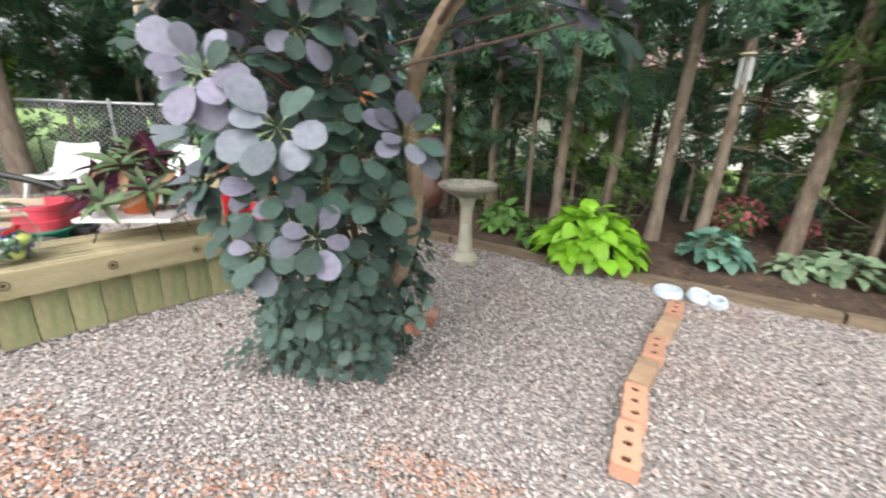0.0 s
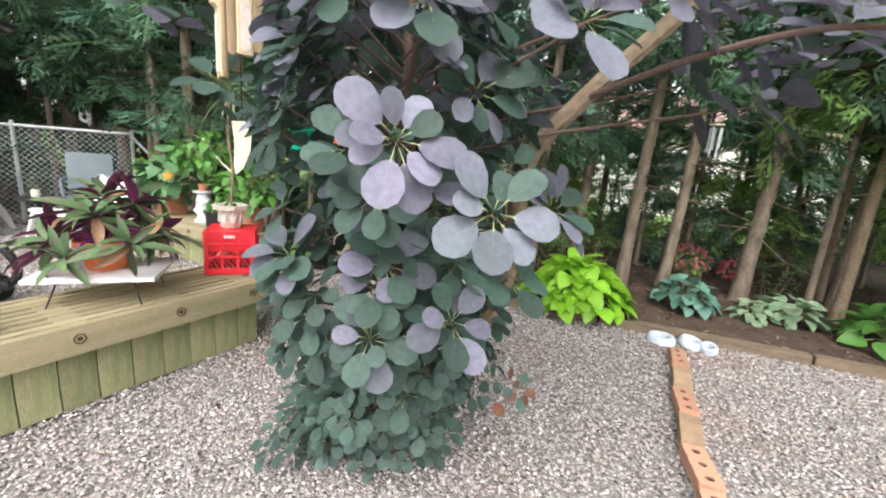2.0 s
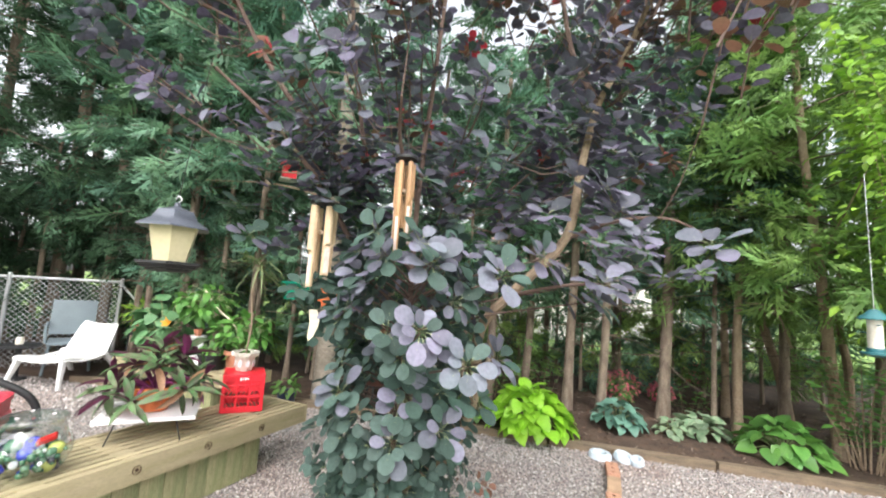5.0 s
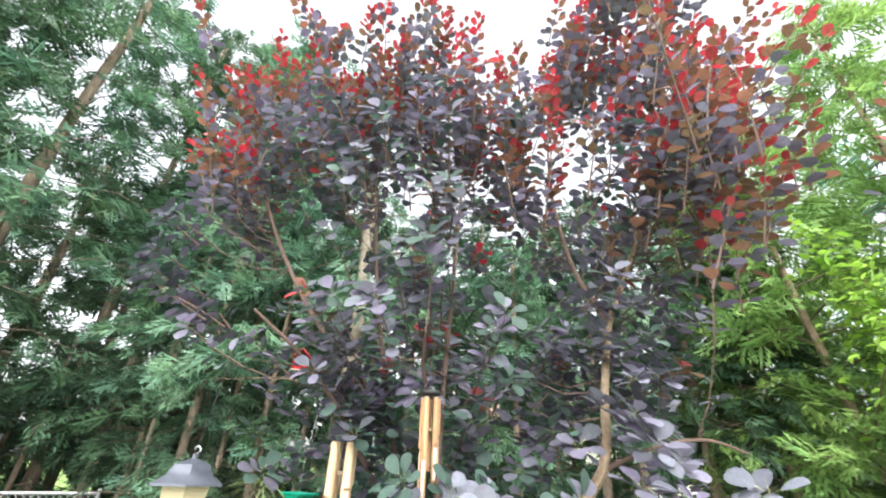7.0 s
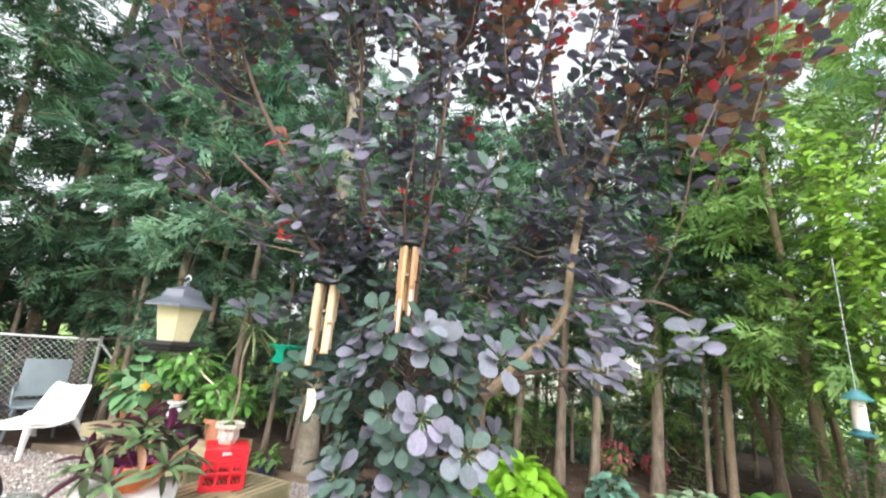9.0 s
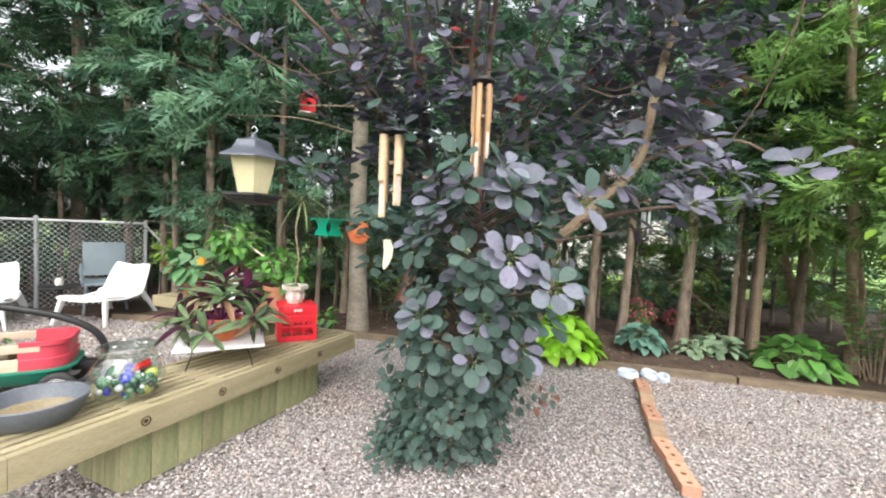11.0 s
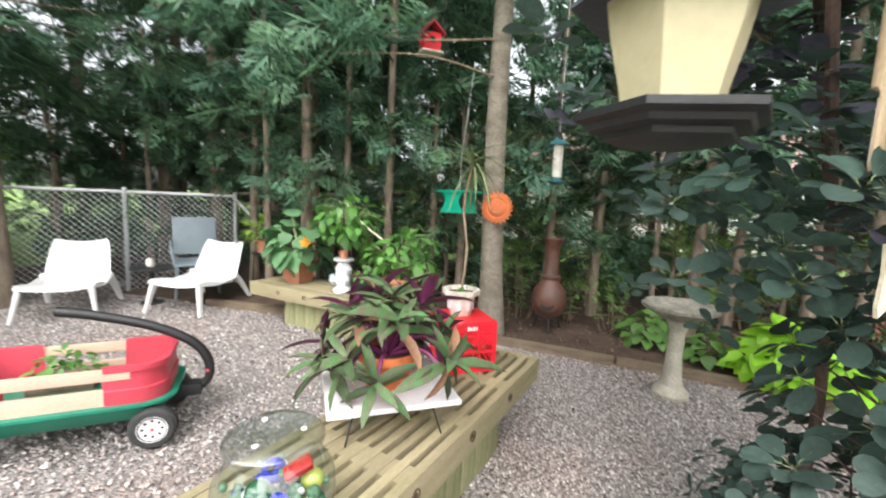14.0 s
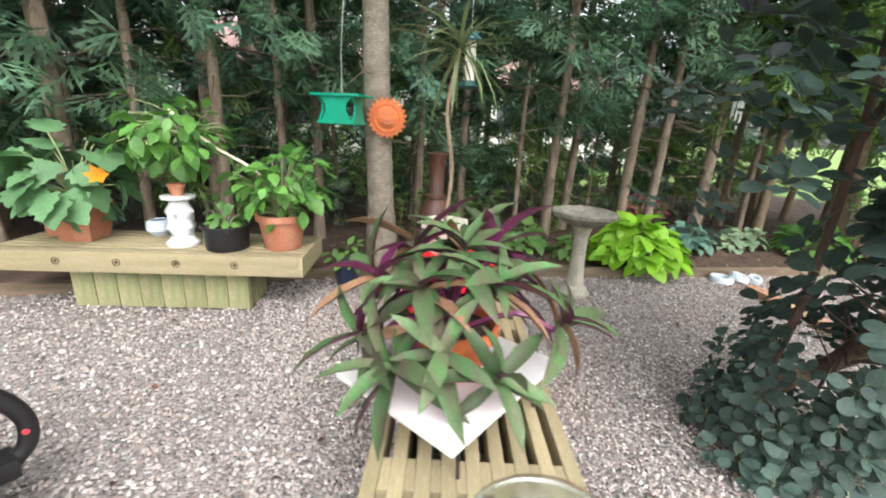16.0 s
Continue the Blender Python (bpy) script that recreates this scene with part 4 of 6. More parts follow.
# ---- benches ----
def deck_bench(m, length, width, top, margin, bolts, base_in, n_boards, label):
    b = empty("deck_bench", m, label, "bench", "garden benches")
    fasc, slat_w = 0.04, 0.038
    n = 7
    gap = (width - 2 * fasc - n * slat_w) / (n + 1)
    bm = box(bmesh.new(), length, fasc, 0.135, bevel=0.006, seg=2)
    f = part("fascia", bm, M["deck"], b)
    f.matrix_local = pose(length / 2, fasc / 2, top - 0.0675)
    share("fascia", f, pose(length / 2, width - fasc / 2, top - 0.0675), b)
    for xx in (-0.014, length + 0.014):
        ef = part("end_fascia", box(bmesh.new(), 0.028, width, 0.135, bevel=0.005, seg=2), M["deck"], b)
        ef.matrix_local = pose(xx, width / 2, top - 0.0685)
    bm = box(bmesh.new(), length, slat_w, 0.085, bevel=0.005, seg=2)
    s = part("slat", bm, M["deck"], b)
    for i in range(n):
        y = fasc + gap + slat_w / 2 + i * (slat_w + gap)
        mm = pose(length / 2 + 0.006 * math.sin(i * 5), y, top - 0.0435 - 0.002 * math.sin(i * 2.1))
        if i == 0:
            s.matrix_local = mm
        else:
            share("slat", s, mm, b)
    sp = part("spacer_block", box(bmesh.new(), 0.10, gap, 0.08, bevel=0.002), M["deck"], b)
    first = True
    for x in bolts:
        for i in range(n + 1):
            mm = pose(x, fasc + gap / 2 + i * (slat_w + gap), top - 0.044)
            if first:
                sp.matrix_local, first = mm, False
            else:
                share("spacer_block", sp, mm, b)
    bm = lathe(bmesh.new(), [(0.024, 0.0), (0.024, 0.004), (0.020, 0.004), (0.018, -0.004), (0.011, -0.004), (0.010, 0.003), (0, 0.003)], 14)
    bo = part("bolt", bm, M["bolt"], b, "rusty recessed bolt head")
    for i, x in enumerate(bolts):
        mm = pose(x, 0.0, top - 0.062, 90)
        if i == 0:
            bo.matrix_local = mm
        else:
            share("bolt", bo, mm, b)
    x0, x1 = margin
    bw = (x1 - x0) / n_boards
    bm = box(bmesh.new(), bw - 0.004, 0.02, top - 0.135, bevel=0.003)
    sb = part("side_board", bm, M["deck_side"], b)
    k = 0
    for yy in (base_in, width - base_in):
        for i in range(n_boards):
            mm = pose(x0 + bw * (i + 0.5), yy + 0.002 * math.sin(i * 7), (top - 0.135) / 2 + 0.001)
            if k == 0:
                sb.matrix_local = mm
            else:
                share("side_board", sb, mm, b)
            k += 1
    nb = 3
    ww = (width - 2 * base_in - 0.024) / nb
    for xx in (x0 + 0.01, x1 - 0.01):
        for i in range(nb):
            o = part("end_board", box(bmesh.new(), 0.02, ww - 0.004, top - 0.135, bevel=0.003), M["deck_side"], b)
            o.matrix_local = pose(xx, base_in + 0.012 + ww * (i + 0.5), (top - 0.135) / 2)
    return b


ang = math.degrees(math.atan2(0.929, 0.37))
B1 = pose(-2.10, 1.04, 0, 0, 0, ang)
deck_bench(B1, 2.217, 0.555, 0.43, (0.43, 1.85), (0.497, 0.92, 1.345, 1.77), 0.09, 10, "weathered wooden slatted bench on a boarded base")
ang2 = math.degrees(math.atan2(-0.305, 0.952))
B2 = pose(-4.16, 4.48, 0, 0, 0, ang2)
deck_bench(B2, 1.88, 0.55, 0.42, (0.37, 1.51), (0.40, 0.76, 1.12, 1.48), 0.12, 8, "low weathered wooden bench holding potted plants")


def leafy(name, parent, c, rad, n, template, size, material, r_, droop=0.35, shell=0.55, width=None):
    """Leaves on an uneven crown of the given radii."""
    q = unit(r_.normal(size=(n, 3))) * (shell + (1 - shell) * r_.random((n, 1))) ** 0.7
    q *= 1 + 0.22 * np.array([noise.noise(Vector(v) * 2.2 + Vector(c)) for v in q])[:, None]
    pos = np.array(c) + q * np.array(rad)
    ax = q * [1, 1, 0.4] + r_.normal(size=(n, 3)) * 0.35 + [0, 0, -droop]
    nm = q * 0.5 + [0, 0, 0.9] + r_.normal(size=(n, 3)) * 0.25
    me = scatter(name, template, pos, ax, nm, r_.uniform(0.7, 1.2, n) * size)
    return link(name, me, M[material], parent), pos


def stems(parent, base, tips, r=0.004, material="petiole", name="stem_tangle"):
    bm = bmesh.new()
    base = Vector(base)
    for t in tips:
        t = Vector(t)
        mid = base.lerp(t, 0.5) + Vector((0, 0, 0.15 * (t - base).length))
        tube(bm, curve_pts([base, mid, t], 3), r, 4)
    return tagged(part(name, bm, M[material], parent), kind="stuff")


def hosta(x, y, R, H, n, size, material, label, seed):
    z0 = max(0.0, bed_height(x, y))
    h = empty("hosta", pose(x, y, z0), label, "hosta", "hostas in the bed")
    r_ = np.random.default_rng(seed)
    P, A, N = [], [], []
    for i in range(n):
        f = math.sqrt((i + 0.5) / n)
        a = i * 2.39996 + r_.uniform(-0.2, 0.2)
        o = np.array([math.cos(a), math.sin(a), 0])
        r = R * 0.78 * f
        z = H * (1 - 0.75 * f ** 2.2) * r_.uniform(0.85, 1.1)
        P.append(o * r + [0, 0, z])
        A.append(o * (0.5 + 0.5 * f) + [0, 0, 0.35 - 0.75 * f] + r_.normal(size=3) * 0.28)
        N.append(o * 0.45 * f + [0, 0, 1] + r_.normal(size=3) * 0.25)
    link("foliage", scatter("foliage", HEART_LEAF, P, A, N, r_.uniform(0.8, 1.15, n) * size), M[material], h)
    stems(h, (0, 0, 0), P[::2], 0.004)
    return h


hosta(0.80, 4.16, 0.52, 0.42, 190, 0.165, "hosta_lime", "large lime-green hosta in the soil bed", 1)
hosta(1.87, 4.48, 0.30, 0.27, 64, 0.13, "hosta_blue", "blue-green hosta in the soil bed", 2)
hosta(2.75, 4.4, 0.28, 0.22, 46, 0.13, "hosta_pale", "pale variegated hosta in the soil bed", 3)
hosta(3.28, 3.95, 0.42, 0.32, 80, 0.16, "leaf_mid", "green hosta at the end of the bed", 4)
hosta(-0.08, 4.85, 0.30, 0.26, 55, 0.13, "hosta_green", "green hosta behind the birdbath", 5)
hosta(0.32, 4.5, 0.22, 0.22, 36, 0.12, "hosta_green", "small green hosta beside the lime one", 6)
hosta(2.4, 4.35, 0.2, 0.16, 30, 0.10, "hosta_pale", "small pale hosta in the soil bed", 7)

# ---- bricks in a line, and two rings ----
def brick(x, y, rz, material, holes):
    bm = bmesh.new()
    if not holes:
        box(bm, 0.10, 0.255, 0.066, bevel=0.005, seg=2)
        b = part("brick", bm, M[material])
    else:
        hx, hz, r, n_ = 0.05, 0.033, 0.019, 12
        ys = [-0.1275, -0.0425, 0.0425, 0.1275]
        for y0, y1 in zip(ys, ys[1:]):
            cy = (y0 + y1) / 2
            out, rim, low = [], [], []
            for k in range(n_):
                a = 2 * math.pi * (k + 0.5) / n_
                c, s_ = math.cos(a), math.sin(a)
                q = min(hx / max(abs(c), 1e-6), (y1 - cy) / max(abs(s_), 1e-6))
                out.append(bm.verts.new((c * q, cy + s_ * q, hz)))
                rim.append(bm.verts.new((c * r, cy + s_ * r, hz)))
                low.append(bm.verts.new((c * r * 0.9, cy + s_ * r * 0.9, -hz + 0.006)))
            for k in range(n_):
                j_ = (k + 1) % n_
                bm.faces.new((out[k], out[j_], rim[j_], rim[k]))
                bm.faces.new((rim[k], rim[j_], low[j_], low[k]))
            bm.faces.new(low)
        b = part("brick", bm, M[material], smooth=False)
        sh = bmesh.new()
        box(sh, 0.10, 0.255, 0.066, bevel=0.004)
        bmesh.ops.delete(sh, geom=[f for f in sh.faces if f.normal.z > 0.9], context='FACES')
        part("shell", sh, M[material], b)
        # liners painted near-black for the shade inside the holes
        for k in (-1, 0, 1):
            hm = lathe(bmesh.new(), [(0.0185, 0.022), (0.0172, -0.02), (0, -0.021)], 12)
            h = part("core_hole", hm, M["hole"], b, "round core hole lined near-black for its shade")
            h.matrix_local = pose(0, k * 0.085, 0.004)
    b.matrix_world = pose(x, y, 0.030, 0, 0, rz)
    return tagged(b, "three-hole red clay brick on the gravel" if holes else "plain tan clay brick on the gravel", "brick", "brick line")


LINE = [(0.935, 1.86, -9, "brick", 1), (0.99, 2.14, -7, "brick", 1), (1.06, 2.41, -19, "brick_tan", 0), (1.15, 2.69, -13, "brick", 1),
        (1.255, 2.985, -20, "brick_tan", 0), (1.355, 3.285, -16, "brick", 1)]
for a in LINE:
    brick(*a)


def ring(x, y, r, tilt, rz):
    bm = lathe(bmesh.new(), [(r, 0), (r * 0.98, 0.03), (r * 0.86, 0.05), (r * 0.6, 0.05), (r * 0.52, 0.035), (r * 0.5, 0.0), (r, 0)], 28)
    o = part("enamel_ring", bm, M["ring"])
    o.matrix_world = pose(x, y, 0.004 + 0.5 * r * abs(math.sin(radians(tilt))), tilt, 0, rz)
    tagged(o, "pale blue ring lying on the gravel beside the bricks", "ring", "pale rings")


ring(1.38, 3.66, 0.105, 0, 0)
ring(1.58, 3.63, 0.085, 14, 40)
ring(1.68, 3.55, 0.06, 20, -30)

# ---- birdbath ----
bb = empty("birdbath", pose(-0.24, 3.78, 0), "grey cast-concrete birdbath on a tapered pedestal", "birdbath")
part("base", lathe(bmesh.new(), [(0, 0), (0.125, 0), (0.13, 0.03), (0.105, 0.065), (0.085, 0.085), (0, 0.085)], 8), M["concrete"], bb)
part("pedestal", lathe(bmesh.new(), [(0, 0.085), (0.08, 0.086), (0.068, 0.14), (0.055, 0.32), (0.055, 0.48), (0.075, 0.56), (0.10, 0.585), (0, 0.585)], 10), M["concrete"], bb)
part("basin", lathe(bmesh.new(), [(0, 0.585), (0.11, 0.586), (0.20, 0.635), (0.245, 0.665), (0.25, 0.69), (0.235, 0.70), (0.215, 0.69), (0.17, 0.655), (0.08, 0.64), (0, 0.638)], 32,
                      wob=lambda a, z: 1 + 0.03 * math.sin(a * 9)), M["concrete_dark"], bb, "scalloped mossy concrete basin")

# ---- crate, white pot and tall dracaena ----
def crate(m):
    c = empty("milk_crate", m, "red plastic milk crate upside down on the bench", "crate")
    w, h, t = 0.30, 0.285, 0.012
    part("top_panel", box(bmesh.new(), w, w, t, pose(0, 0, h - t / 2), 0.004), M["red_plastic"], c)
    for k in range(4):
        rot = Matrix.Rotation(k * math.pi / 2, 4, 'Z')
        bm = bmesh.new()
        d = w / 2 - t / 2
        for z, hh in ((0.022, 0.044), (0.118, 0.02), (0.20, 0.014), (0.252, 0.044)):
            box(bm, w - 2 * t, t, hh, rot @ pose(0, d, z), 0.003)
        for x in (-0.13, -0.045, 0.045, 0.13):
            box(bm, 0.018, t * 0.9, h - 0.03, rot @ pose(x, d, h / 2 - 0.005), 0.002)
        for i in range(9):
            box(bm, 0.007, t * 0.6, 0.10, rot @ pose(-0.12 + i * 0.03, d, 0.08, 0, 35, 0), 0)
            box(bm, 0.007, t * 0.6, 0.10, rot @ pose(-0.12 + i * 0.03, d, 0.16, 0, -35, 0), 0)
        box(bm, 0.24, 0.004, 0.10, rot @ pose(0, d - 0.004, 0.205), 0)
        part("side_panel", bm, M["red_plastic"], c)
        bm = bmesh.new()
        for i in range(4):
            box(bm, 0.011, 0.002, 0.016 + 0.006 * (i % 2), rot @ pose(-0.024 + i * 0.016, w / 2 + 0.001, 0.252), 0)
        part("faded_lettering", bm, M["white_plastic"], c, "faded white lettering")
        bm = bmesh.new()
        box(bm, 0.026, 0.026, h, rot @ pose(w / 2 - 0.013, w / 2 - 0.013, h / 2), 0.009, 2)
        part("corner_post", bm, M["red_plastic"], c)
    return c


crate(pose(-1.735, 2.915, 0.43, 0, 0, 28))
wp = empty("flower_pot", pose(-1.755, 2.935, 0.716), "white octagonal pot with worn rim on the red crate", "plant pot")
part("pot", lathe(bmesh.new(), [(0, 0), (0.06, 0), (0.065, 0.01), (0.082, 0.115), (0.108, 0.12), (0.112, 0.15), (0.098, 0.15), (0.092, 0.125), (0.07, 0.12), (0, 0.12)], 8), M["white_glaze"], wp)
bm = bmesh.new()
for k in range(8):
    a = k * math.pi / 4
    box(bm, 0.03, 0.006, 0.05, Matrix.Rotation(a, 4, 'Z') @ pose(0.0735, 0, 0.06, 0, 10, 90), 0.002)
part("relief_panels", bm, M["white_stone"], wp)
part("soil", lathe(bmesh.new(), [(0, 0.128), (0.089, 0.1265)], 16), M["soil"], wp)
dr = empty("dracaena", pose(-1.755, 2.935, 0.84), "slender dracaena with a bare stem and drooping strap leaves", "potted plant")
part("stem", tube(bmesh.new(), curve_pts([(0, 0, 0), (0.02, 0.0, 0.25), (-0.01, 0.01, 0.5), (0.03, 0, 0.74)], 5), 0.008, 6), M["bark_light"], dr)
r_ = np.random.default_rng(5)
k = 42
a = np.arange(k) * 2.4
el = r_.uniform(-0.5, 1.2, k)
me = scatter("foliage", STRAP_LEAF, np.tile([0.03, 0, 0.74], (k, 1)) + r_.normal(size=(k, 3)) * [0.006, 0.006, 0.03], np.stack([np.cos(a), np.sin(a), el], 1), np.tile([0, 0, 1.0], (k, 1)) + r_.normal(size=(k, 3)) * 0.1, r_.uniform(0.2, 0.34, k))
link("foliage", me, M["dracaena"], dr)
leafy("low_leaves", dr, (0.02, 0, 0.03), (0.05, 0.05, 0.02), 10, OVAL_LEAF, 0.05, "leaf_mid", r_)

# ---- white tray table with the oyster plant ----
bx = B1 @ Vector((1.175, 0.34, 0))
tb = empty("tray_table", pose(bx.x, bx.y, 0.43, 0, 0, 28), "low white tray on thin wire legs on the bench", "tray")
part("top", box(bmesh.new(), 0.52, 0.44, 0.022, pose(0, 0, 0.139), 0.006, 2), M["white_plastic"], tb)
for sx in (-1, 1):
    for sy in (-1, 1):
        part("leg", tube(bmesh.new(), [(sx * 0.15, sy * 0.15, 0.13), (sx * 0.19, sy * 0.19, 0.0)], 0.004, 6), M["black"], tb)


def pot(name, m, r0, r1, h, material, label, rim=0.03, seg=24, soil=True):
    e = empty(name, m, label, "plant pot", "plant pots")
    part("pot", lathe(bmesh.new(), [(0, 0), (r0, 0), (r0 * 1.02, 0.004), (r1 * 0.95, h - rim), (r1 * 1.05, h - rim + 0.003), (r1 * 1.05, h), (r1 * 0.95, h), (r1 * 0.9, h - 0.03), (0, h - 0.03)], seg), M[material], e)
    if soil:
        part("soil", lathe(bmesh.new(), [(0, h - 0.022), (r1 * 0.91, h - 0.024)], seg), M["soil"], e)
    return e


pot("flower_pot", pose(bx.x, bx.y, 0.581), 0.085, 0.125, 0.15, "terra_orange", "orange terracotta pot on the white tray", 0.035)


def sword(top_mat_shift=0):
    V, T, Q = [], [], []
    st = [(0.0, 0.055), (0.2, 0.10), (0.5, 0.125), (0.78, 0.09)]
    for layer, dz in ((0, 0.0), (1, -0.012)):
        k = len(V)
        for s, w in st:
            zc = -0.34 * s * s + dz
            V += [(-w, s, zc + 0.05 * (w / 0.1)), (0, s, zc), (w, s, zc + 0.05 * (w / 0.1))]
        V.append((0, 1, -0.37 + dz * 0.2))
        for i in range(3):
            a, b = k + 3 * i, k + 3 * i + 3
            Q += [(a, a + 1, b + 1, b), (a + 1, a + 2, b + 2, b + 1)]
        a, e = k + 9, k + 12
        T += [(a, a + 1, e), (a + 1, a + 2, e)]
    fm = [0, 0, 1, 1] + [0] * 6 + [1] * 6
    return np.array(V), np.array(T), np.array(Q), np.array(fm)


SWORD = sword()
oy = empty("oyster_plant", pose(bx.x, bx.y, 0.715), "sprawling oyster plant with green leaves and purple undersides", "potted plant")
r_ = np.random.default_rng(9)
P, A, N, S = [], [], [], []
bm = bmesh.new()
# rosettes: way out from the pot, height over its rim, leaf length, leaves
WAYS = [(0.02, 0.0, 0.19, 0.20, 13), (0.13, 0.10, 0.17, 0.21, 12), (-0.13, 0.09, 0.17, 0.21, 12), (-0.12, -0.10, 0.12, 0.20, 11), (0.12, -0.10, 0.13, 0.20, 11),
        (0.0, 0.20, 0.12, 0.20, 11), (-0.27, 0.05, 0.10, 0.22, 11), (0.24, 0.12, 0.06, 0.19, 10), (-0.30, -0.09, -0.02, 0.20, 10), (-0.20, -0.22, -0.05, 0.21, 11),
        (-0.06, -0.24, 0.0, 0.18, 10), (0.11, -0.26, -0.06, 0.19, 10), (0.37, -0.06, 0.01, 0.21, 12), (-0.22, 0.22, 0.02, 0.2, 10), (0.16, 0.25, 0.0, 0.2, 10), (0.0, 0.3, -0.02, 0.2, 10)]
TURN = Matrix.Rotation(math.radians(-17), 3, 'Z')
for i, (wx, wy, wz, length, k) in enumerate(WAYS):
    c = np.array(TURN @ Vector((wx * 0.76, wy * 0.76, wz)))
    f = min(1.0, math.hypot(wx, wy) / 0.3)
    ax = unit(np.array([c[0] * 2.6, c[1] * 2.6, 0.95 - 0.25 * f]))
    tube(bm, curve_pts([(0, 0, -0.02), tuple(c * [0.6, 0.6, 0.5] + [0, 0, 0.05]), tuple(c)], 3), 0.009, 5)
    u = unit(np.cross(ax, [0.2, 0.1, 1]))
    v = np.cross(ax, u)
    for j in range(k):
        b = j * 2.4 + i
        t = 1.6 - 1.1 * j / k
        d = (math.cos(b) * u + math.sin(b) * v) * math.sin(t) + ax * math.cos(t)
        P.append(c + ax * 0.005 * j)
        A.append(d + r_.normal(size=3) * 0.2 + [0, 0, -0.10])
        N.append(ax + [0, 0, 0.3] + r_.normal(size=3) * 0.3)
        S.append(length * r_.uniform(0.62, 1.12))
dry = (r_.random(len(P)) < 0.07)
P, A, N, S = map(np.array, (P, A, N, S))
link("foliage", scatter("foliage", SWORD, P[~dry], A[~dry], N[~dry], S[~dry]), [M["oyster_top"], M["oyster_under"]], oy)
link("dry_foliage", scatter("dry_foliage", SWORD, P[dry], A[dry], N[dry], S[dry]), [M["oyster_dry"], M["oyster_dry"]], oy, "dry tan leaves")
tagged(part("stem_tangle", bm, M["oyster_under"], oy), kind="stuff")

# ---- glass jar with balls, bowl ----
JS = 1.28
jar = empty("glass_jar", pose(-2.10, 1.61, 0.431), "round clear glass bowl jar filled with coloured glass balls", "jar")
prof = [(0, 0), (0.075, 0), (0.105, 0.025), (0.128, 0.08), (0.125, 0.125), (0.098, 0.17), (0.088, 0.185), (0.098, 0.205), (0.1, 0.21), (0.095, 0.208), (0.083, 0.186), (0.093, 0.17), (0.12, 0.123), (0.123, 0.08), (0.10, 0.028), (0.07, 0.006), (0, 0.006)]
wall_ = part("glass", lathe(bmesh.new(), [(a_ * JS, b_ * JS) for a_, b_ in prof[1:9]], 40), M["thin_glass"], jar)
wall_.visible_shadow = False
lid = part("lid", lathe(bmesh.new(), [(0.0, 0.226), (0.05, 0.2255), (0.095, 0.222), (0.103, 0.216), (0.104, 0.208), (0.100, 0.205)], 40, Matrix.Diagonal((JS, JS, JS, 1))), M["lid_glass"], jar, "clear glass lid")
lid.visible_shadow = False
# three white rings put in for the bright reflections on the lid
for k in range(3):
    a = k * 2.094 + 0.4
    part("lid_glint", lathe(bmesh.new(), [(0.004, 0.0), (0.008, 0.0), (0.0085, 0.002), (0.007, 0.003), (0.0045, 0.003), (0.004, 0.0)], 14, pose(0.075 * math.cos(a), 0.075 * math.sin(a), 0.2885)), M["white_plastic"], lid, "small white ring standing for a reflection on the lid")
part("red_slab", box(bmesh.new(), 0.08, 0.045, 0.02, pose(0.05, 0.035, 0.165, 18, -24, 30), 0.007, 2), M["ball1"], jar, "red glass slab")
r_ = np.random.default_rng(14)
for i in range(110):
    big_ball, middling = i < 7, i < 34
    r = r_.uniform(0.022, 0.030) if big_ball else (r_.uniform(0.012, 0.018) if middling else r_.uniform(0.008, 0.012))
    for _ in range(40):
        q = r_.uniform(-0.115, 0.115, 3)
        z = r_.uniform(r + 0.008, 0.13 if big_ball else 0.115)
        if math.hypot(q[0], q[1]) < 0.118 - r - 0.25 * abs(z - 0.09) and (not middling or math.hypot(q[0], q[1]) > 0.05):
            break
    else:
        continue
    bm = bmesh.new()
    bmesh.ops.create_icosphere(bm, subdivisions=3 if big_ball else 2, radius=r)
    o = part("glass_ball", bm, M["ball%d" % ([0, 2, 3, 0, 6, 2, 0][i] if big_ball else [3, 6, 6, 3, 5, 4, 0, 3][int(r_.integers(8))])], jar)
    o.location = (q[0] * JS, q[1] * JS, z * JS + 0.001)
    o.scale = (JS * 0.98,) * 3

bw = empty("bowl", pose(-2.30, 1.33, 0.431), "dark grey glazed bowl with shallow brown water", "bowl")
part("bowl_body", lathe(bmesh.new(), [(0, 0), (0.125, 0), (0.15, 0.012), (0.185, 0.08), (0.192, 0.105), (0.188, 0.11), (0.176, 0.106), (0.165, 0.07), (0.135, 0.02), (0, 0.014)], 40), M["bowl"], bw)
part("water", lathe(bmesh.new(), [(0, 0.045), (0.151, 0.045)], 32), M["water"], bw, "shallow brown water")


# ---- lantern bird feeder ----
def hexring(r, z, m=Matrix()):
    return [m @ Vector((r * math.cos(math.pi / 3 * i), r * math.sin(math.pi / 3 * i), z)) for i in range(6)]


